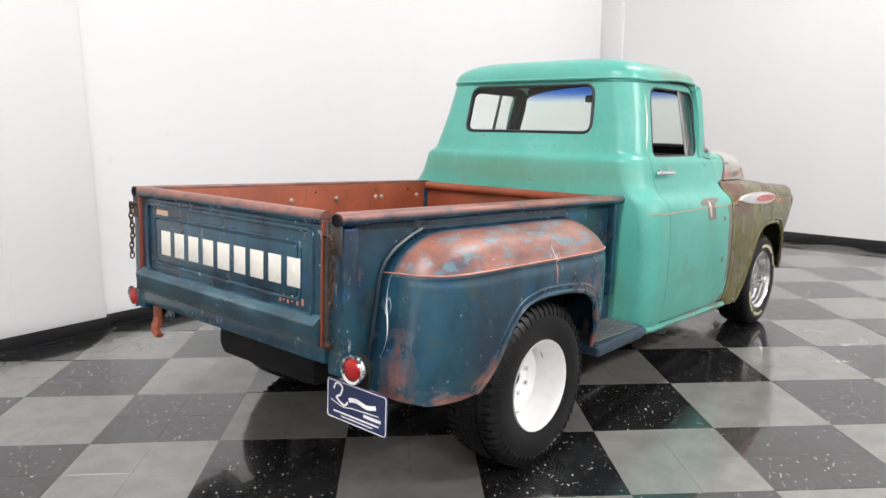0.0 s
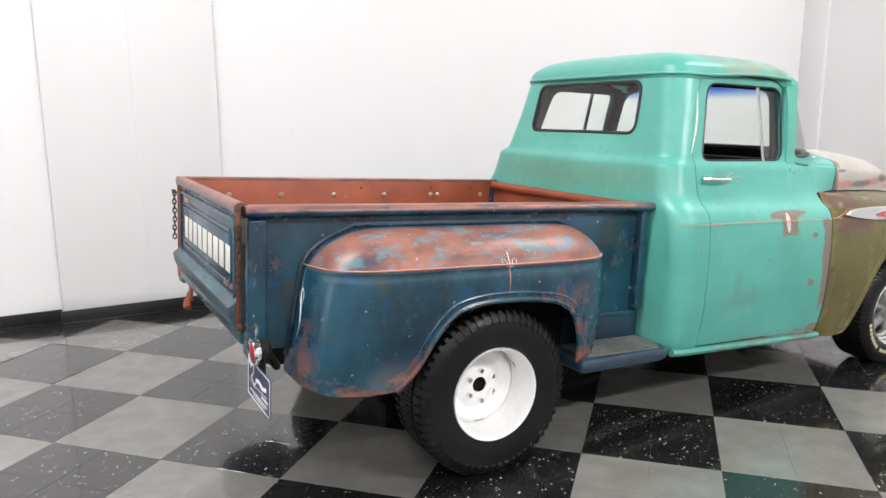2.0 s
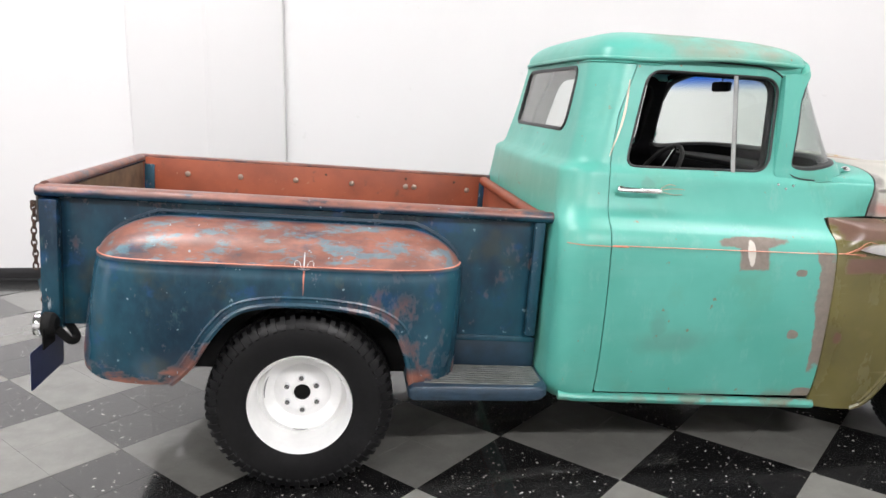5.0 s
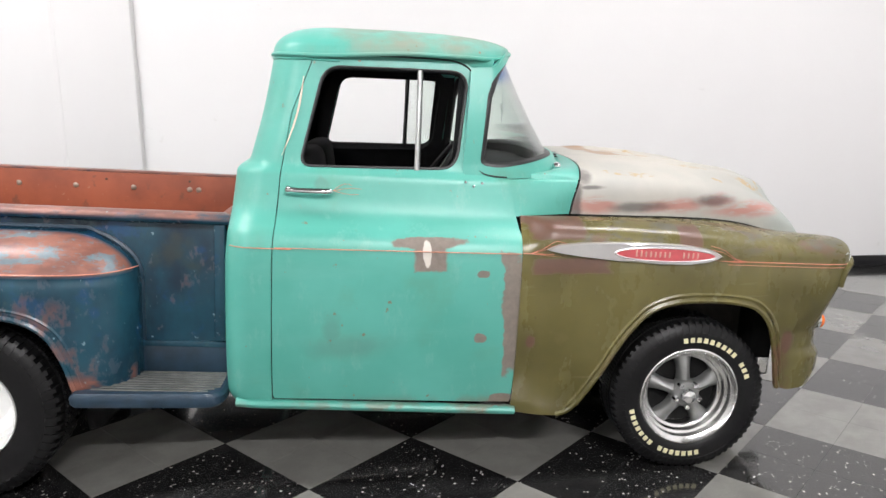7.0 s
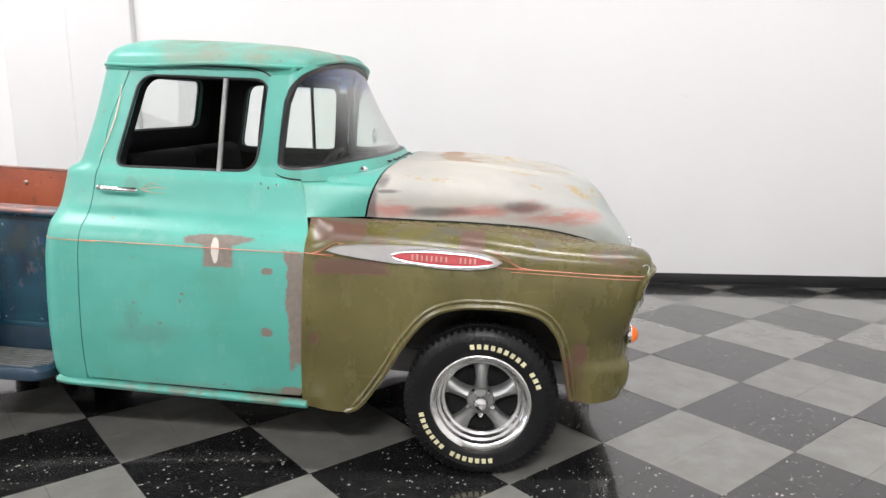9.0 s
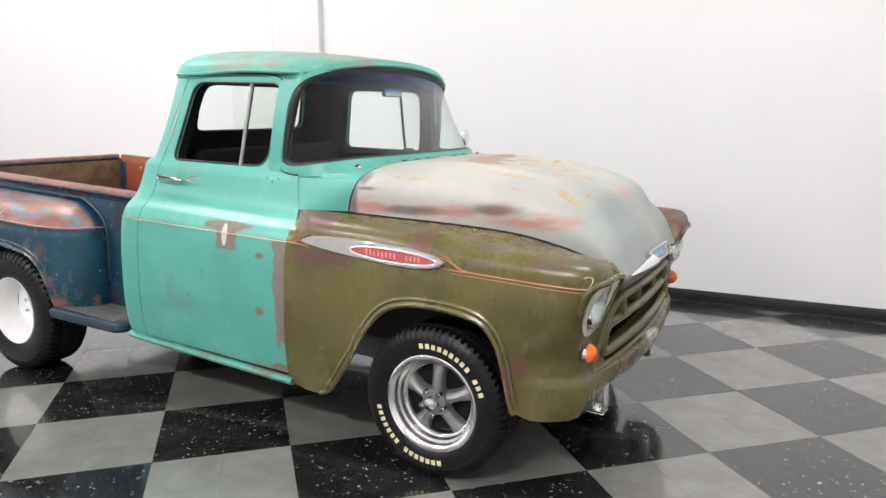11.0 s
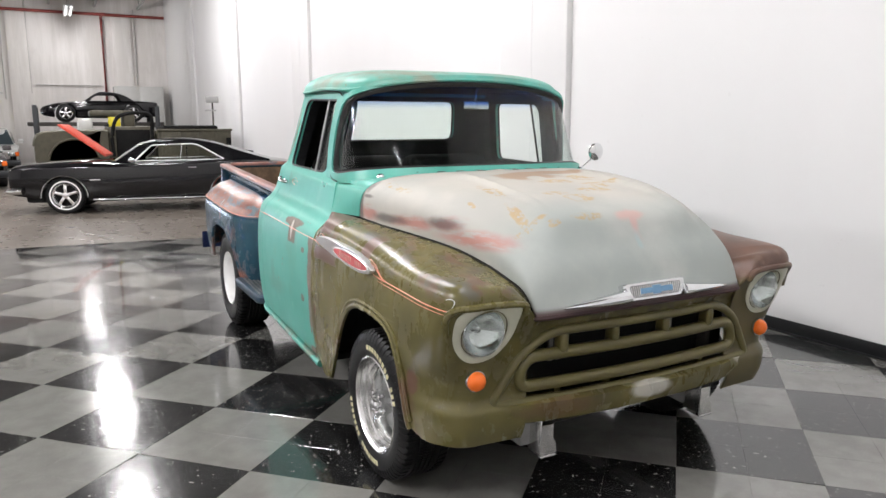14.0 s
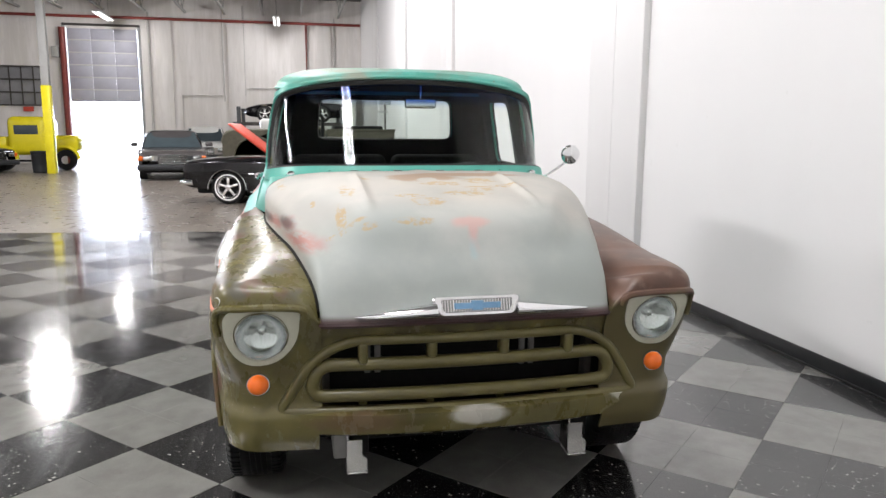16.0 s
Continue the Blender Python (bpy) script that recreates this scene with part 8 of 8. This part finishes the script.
# loading door: panels rolled half up
door_1 = thing("door_1", "grey sectional loading door raised halfway", "door", kind="structure")
rows_ = np.linspace(2.66, DOOR_TOP + 0.05, 7)
for a, b in zip(rows_[:-1], rows_[1:]):
    for k in range(3):
        y0 = DOOR_LO + 0.03 + k * 0.947
        part("panel", Geo().box((WEST_X - 0.12, y0, a + 0.006), (WEST_X - 0.07, y0 + 0.941, b - 0.006), 0.012), M_DOORPANEL, door_1)
    part("rail", Geo().box((WEST_X - 0.075, DOOR_LO + 0.03, b - 0.035), (WEST_X - 0.05, DOOR_HI - 0.03, b + 0.015), 0.006), M_CARWHITE, door_1)
for y in (DOOR_LO - 0.12, DOOR_HI):
    part("jamb", Geo().box((WEST_X - 0.02, y, 0.0), (WEST_X + 0.05, y + 0.12, DOOR_TOP + 0.1), 0.01), M_GREYSTEEL, door_1)
part("head_frame", Geo().box((WEST_X - 0.02, DOOR_LO - 0.12, DOOR_TOP + 0.1), (WEST_X + 0.05, DOOR_HI + 0.12, DOOR_TOP + 0.2), 0.01), M_FRAME, door_1)
part("motor", Geo().box((WEST_X, DOOR_LO - 0.55, 4.5), (WEST_X + 0.25, DOOR_LO - 0.25, 4.95), 0.03), M_GREYSTEEL, door_1)
backdrop = tagged(part("backdrop", Geo().box((-40.1, -22, -0.1), (-40, 5, 9)), glow("outdoor_glare", (0.76, 0.84, 1.0), 26.0)), "bright hazy daylight outside the loading door", "backdrop", kind="structure")
ground = tagged(part("ground", Geo().box((-40, -22, -0.12), (WEST_X - 3.0, 5, -0.006)), M_CONC), "pale concrete apron outside the loading door", "ground", kind="structure")

# window cage and sign on the far wall
cage = thing("window_1", "wide barred window with a pale blind above", "window", kind="structure")
part("window_pane", Geo().box((WEST_X + 0.005, -14.6, 2.5), (WEST_X + 0.03, -10.85, 4.1), 0.004), plain("dusty_glass", (0.22, 0.22, 0.23), 0.25), cage)
for y in np.linspace(-14.6, -10.85, 9):
    part("bar", Geo().box((WEST_X + 0.03, y - 0.025, 2.48), (WEST_X + 0.07, y + 0.025, 4.12), 0.004), M_FRAME, cage)
for z in (2.48, 3.02, 3.56, 4.10):
    part("bar", Geo().box((WEST_X + 0.06, -14.65, z - 0.03), (WEST_X + 0.10, -10.8, z + 0.03), 0.004), M_FRAME, cage)
sign = thing("exit_sign", "small red lit exit sign plate", "sign", at=pose(WEST_X + 0.08, -11.6, 2.32))
part("plate", Geo().box((-0.05, -0.2, -0.1), (0.02, 0.2, 0.1), 0.01), M_REDVINYL, sign)

# pilasters of the far wall and roof steel
for y in (-6.0, -2.95, 0.9):
    setting("trim", Geo().box((WEST_X + 0.001, y - 0.35, 0), (WEST_X + 0.10, y + 0.35, 6.3), 0.01), M_WALL_FAR, "shallow wall pilaster of the warehouse", "pilaster")
for k, y in enumerate(np.linspace(-15.0, 1.6, 11)):
    joist = thing("roof_joist", "grey open-web steel roof joist", "joist", "roof joists", kind="structure")
    part("top_chord", Geo().box((WEST_X, y - 0.05, CEIL_Z - 0.10), (-7.0, y + 0.05, CEIL_Z - 0.002), 0.005), M_GREYSTEEL, joist)
    part("bottom_chord", Geo().box((WEST_X, y - 0.045, CEIL_Z - 0.78), (-7.0, y + 0.045, CEIL_Z - 0.70), 0.005), M_GREYSTEEL, joist)
    web = Geo()
    xs_ = np.linspace(WEST_X + 0.1, -7.1, 39)
    for i in range(38):
        a, b = (CEIL_Z - 0.72, CEIL_Z - 0.08) if i % 2 else (CEIL_Z - 0.08, CEIL_Z - 0.72)
        web.tube([(xs_[i], y, a), (xs_[i + 1], y, b)], 0.018, 5)
    part("web", web, M_GREYSTEEL, joist)
for x in (-22.3, -15.0, -8.0):
    girder = thing("roof_girder", "grey steel roof girder", "girder", "roof girders", kind="structure")
    part("beam", Geo().box((x - 0.12, SOUTH_Y, CEIL_Z - 1.05), (x + 0.12, WALL_Y, CEIL_Z - 0.79), 0.01), M_FRAME, girder)

# ---- floor tiles, last ----
def tiles():
    s, c = math.sin(GRID_YAW), math.cos(GRID_YAW)

    def corner(a, b):
        return (GRID_X + PITCH * (a * s + b * c), GRID_Y + PITCH * (-a * c + b * s))

    shared = {}
    tilt = random.Random(5)
    gap = 0.0003
    for a in range(-18, 22):
        for b in range(-22, 20):
            square = [corner(a, b), corner(a + 1, b), corner(a + 1, b + 1), corner(a, b + 1)]
            cut = square
            for line in ((1, 0, EAST_X - 0.03), (0, 1, WALL_Y - 0.03), (0, -1, 5.75), (-1, 0.11, 6.3)):
                cut = clip(cut, *line) if cut else cut
            if len(cut) < 3:
                continue
            area = 0.5 * abs(sum(p[0] * q[1] - p[1] * q[0] for p, q in zip(cut, cut[1:] + cut[:1])))
            if area < 0.004:
                continue
            mat = M_TILE_L if (a + b) % 2 else M_TILE_D
            cx, cy = sum(p[0] for p in square) / 4, sum(p[1] for p in square) / 4
            whole = abs(area - PITCH ** 2) < 1e-4
            key = ((a + b) % 2, whole)
            if not whole or key not in shared:
                me = bpy.data.meshes.new("tile")
                verts, faces = [], []
                quarters = [cut]
                if whole:
                    quarters = [[corner(a + i / 2, b + j / 2), corner(a + i / 2 + 0.5, b + j / 2), corner(a + i / 2 + 0.5, b + j / 2 + 0.5), corner(a + i / 2, b + j / 2 + 0.5)] for i in (0, 1) for j in (0, 1)]
                for poly in quarters:
                    mx, my = sum(p[0] for p in poly) / len(poly), sum(p[1] for p in poly) / len(poly)
                    k, n = len(verts), len(poly)
                    for shrink, z in ((gap, -0.004), (gap, -0.0008), (gap + 0.0006, 0.0)):
                        for x, y in poly:
                            d = max(math.hypot(x - mx, y - my), 1e-6)
                            f = 1 - 1.414 * shrink / d
                            verts.append((mx + (x - mx) * f - cx, my + (y - my) * f - cy, z))
                    for r in (0, 1):
                        faces += [(k + r * n + i, k + r * n + (i + 1) % n, k + (r + 1) * n + (i + 1) % n, k + (r + 1) * n + i) for i in range(n)]
                    faces.append(tuple(range(k + 2 * n, k + 3 * n)))
                me.from_pydata(verts, [], faces)
                me.materials.append(mat)
                bm = bmesh.new()
                bm.from_mesh(me)
                bmesh.ops.recalc_face_normals(bm, faces=bm.faces[:])
                if sum(q.normal.z * q.calc_area() for q in bm.faces) < 0:
                    bmesh.ops.reverse_faces(bm, faces=bm.faces[:])
                bm.to_mesh(me)
                bm.free()
                if whole:
                    shared[key] = me
            else:
                me = shared[key]
            ob = new("tile", me)
            ob.location = (cx, cy, 0)
            ob.rotation_euler = (tilt.uniform(-0.0045, 0.0045), tilt.uniform(-0.0045, 0.0045), 0)
            ob.parent = floor


tiles()
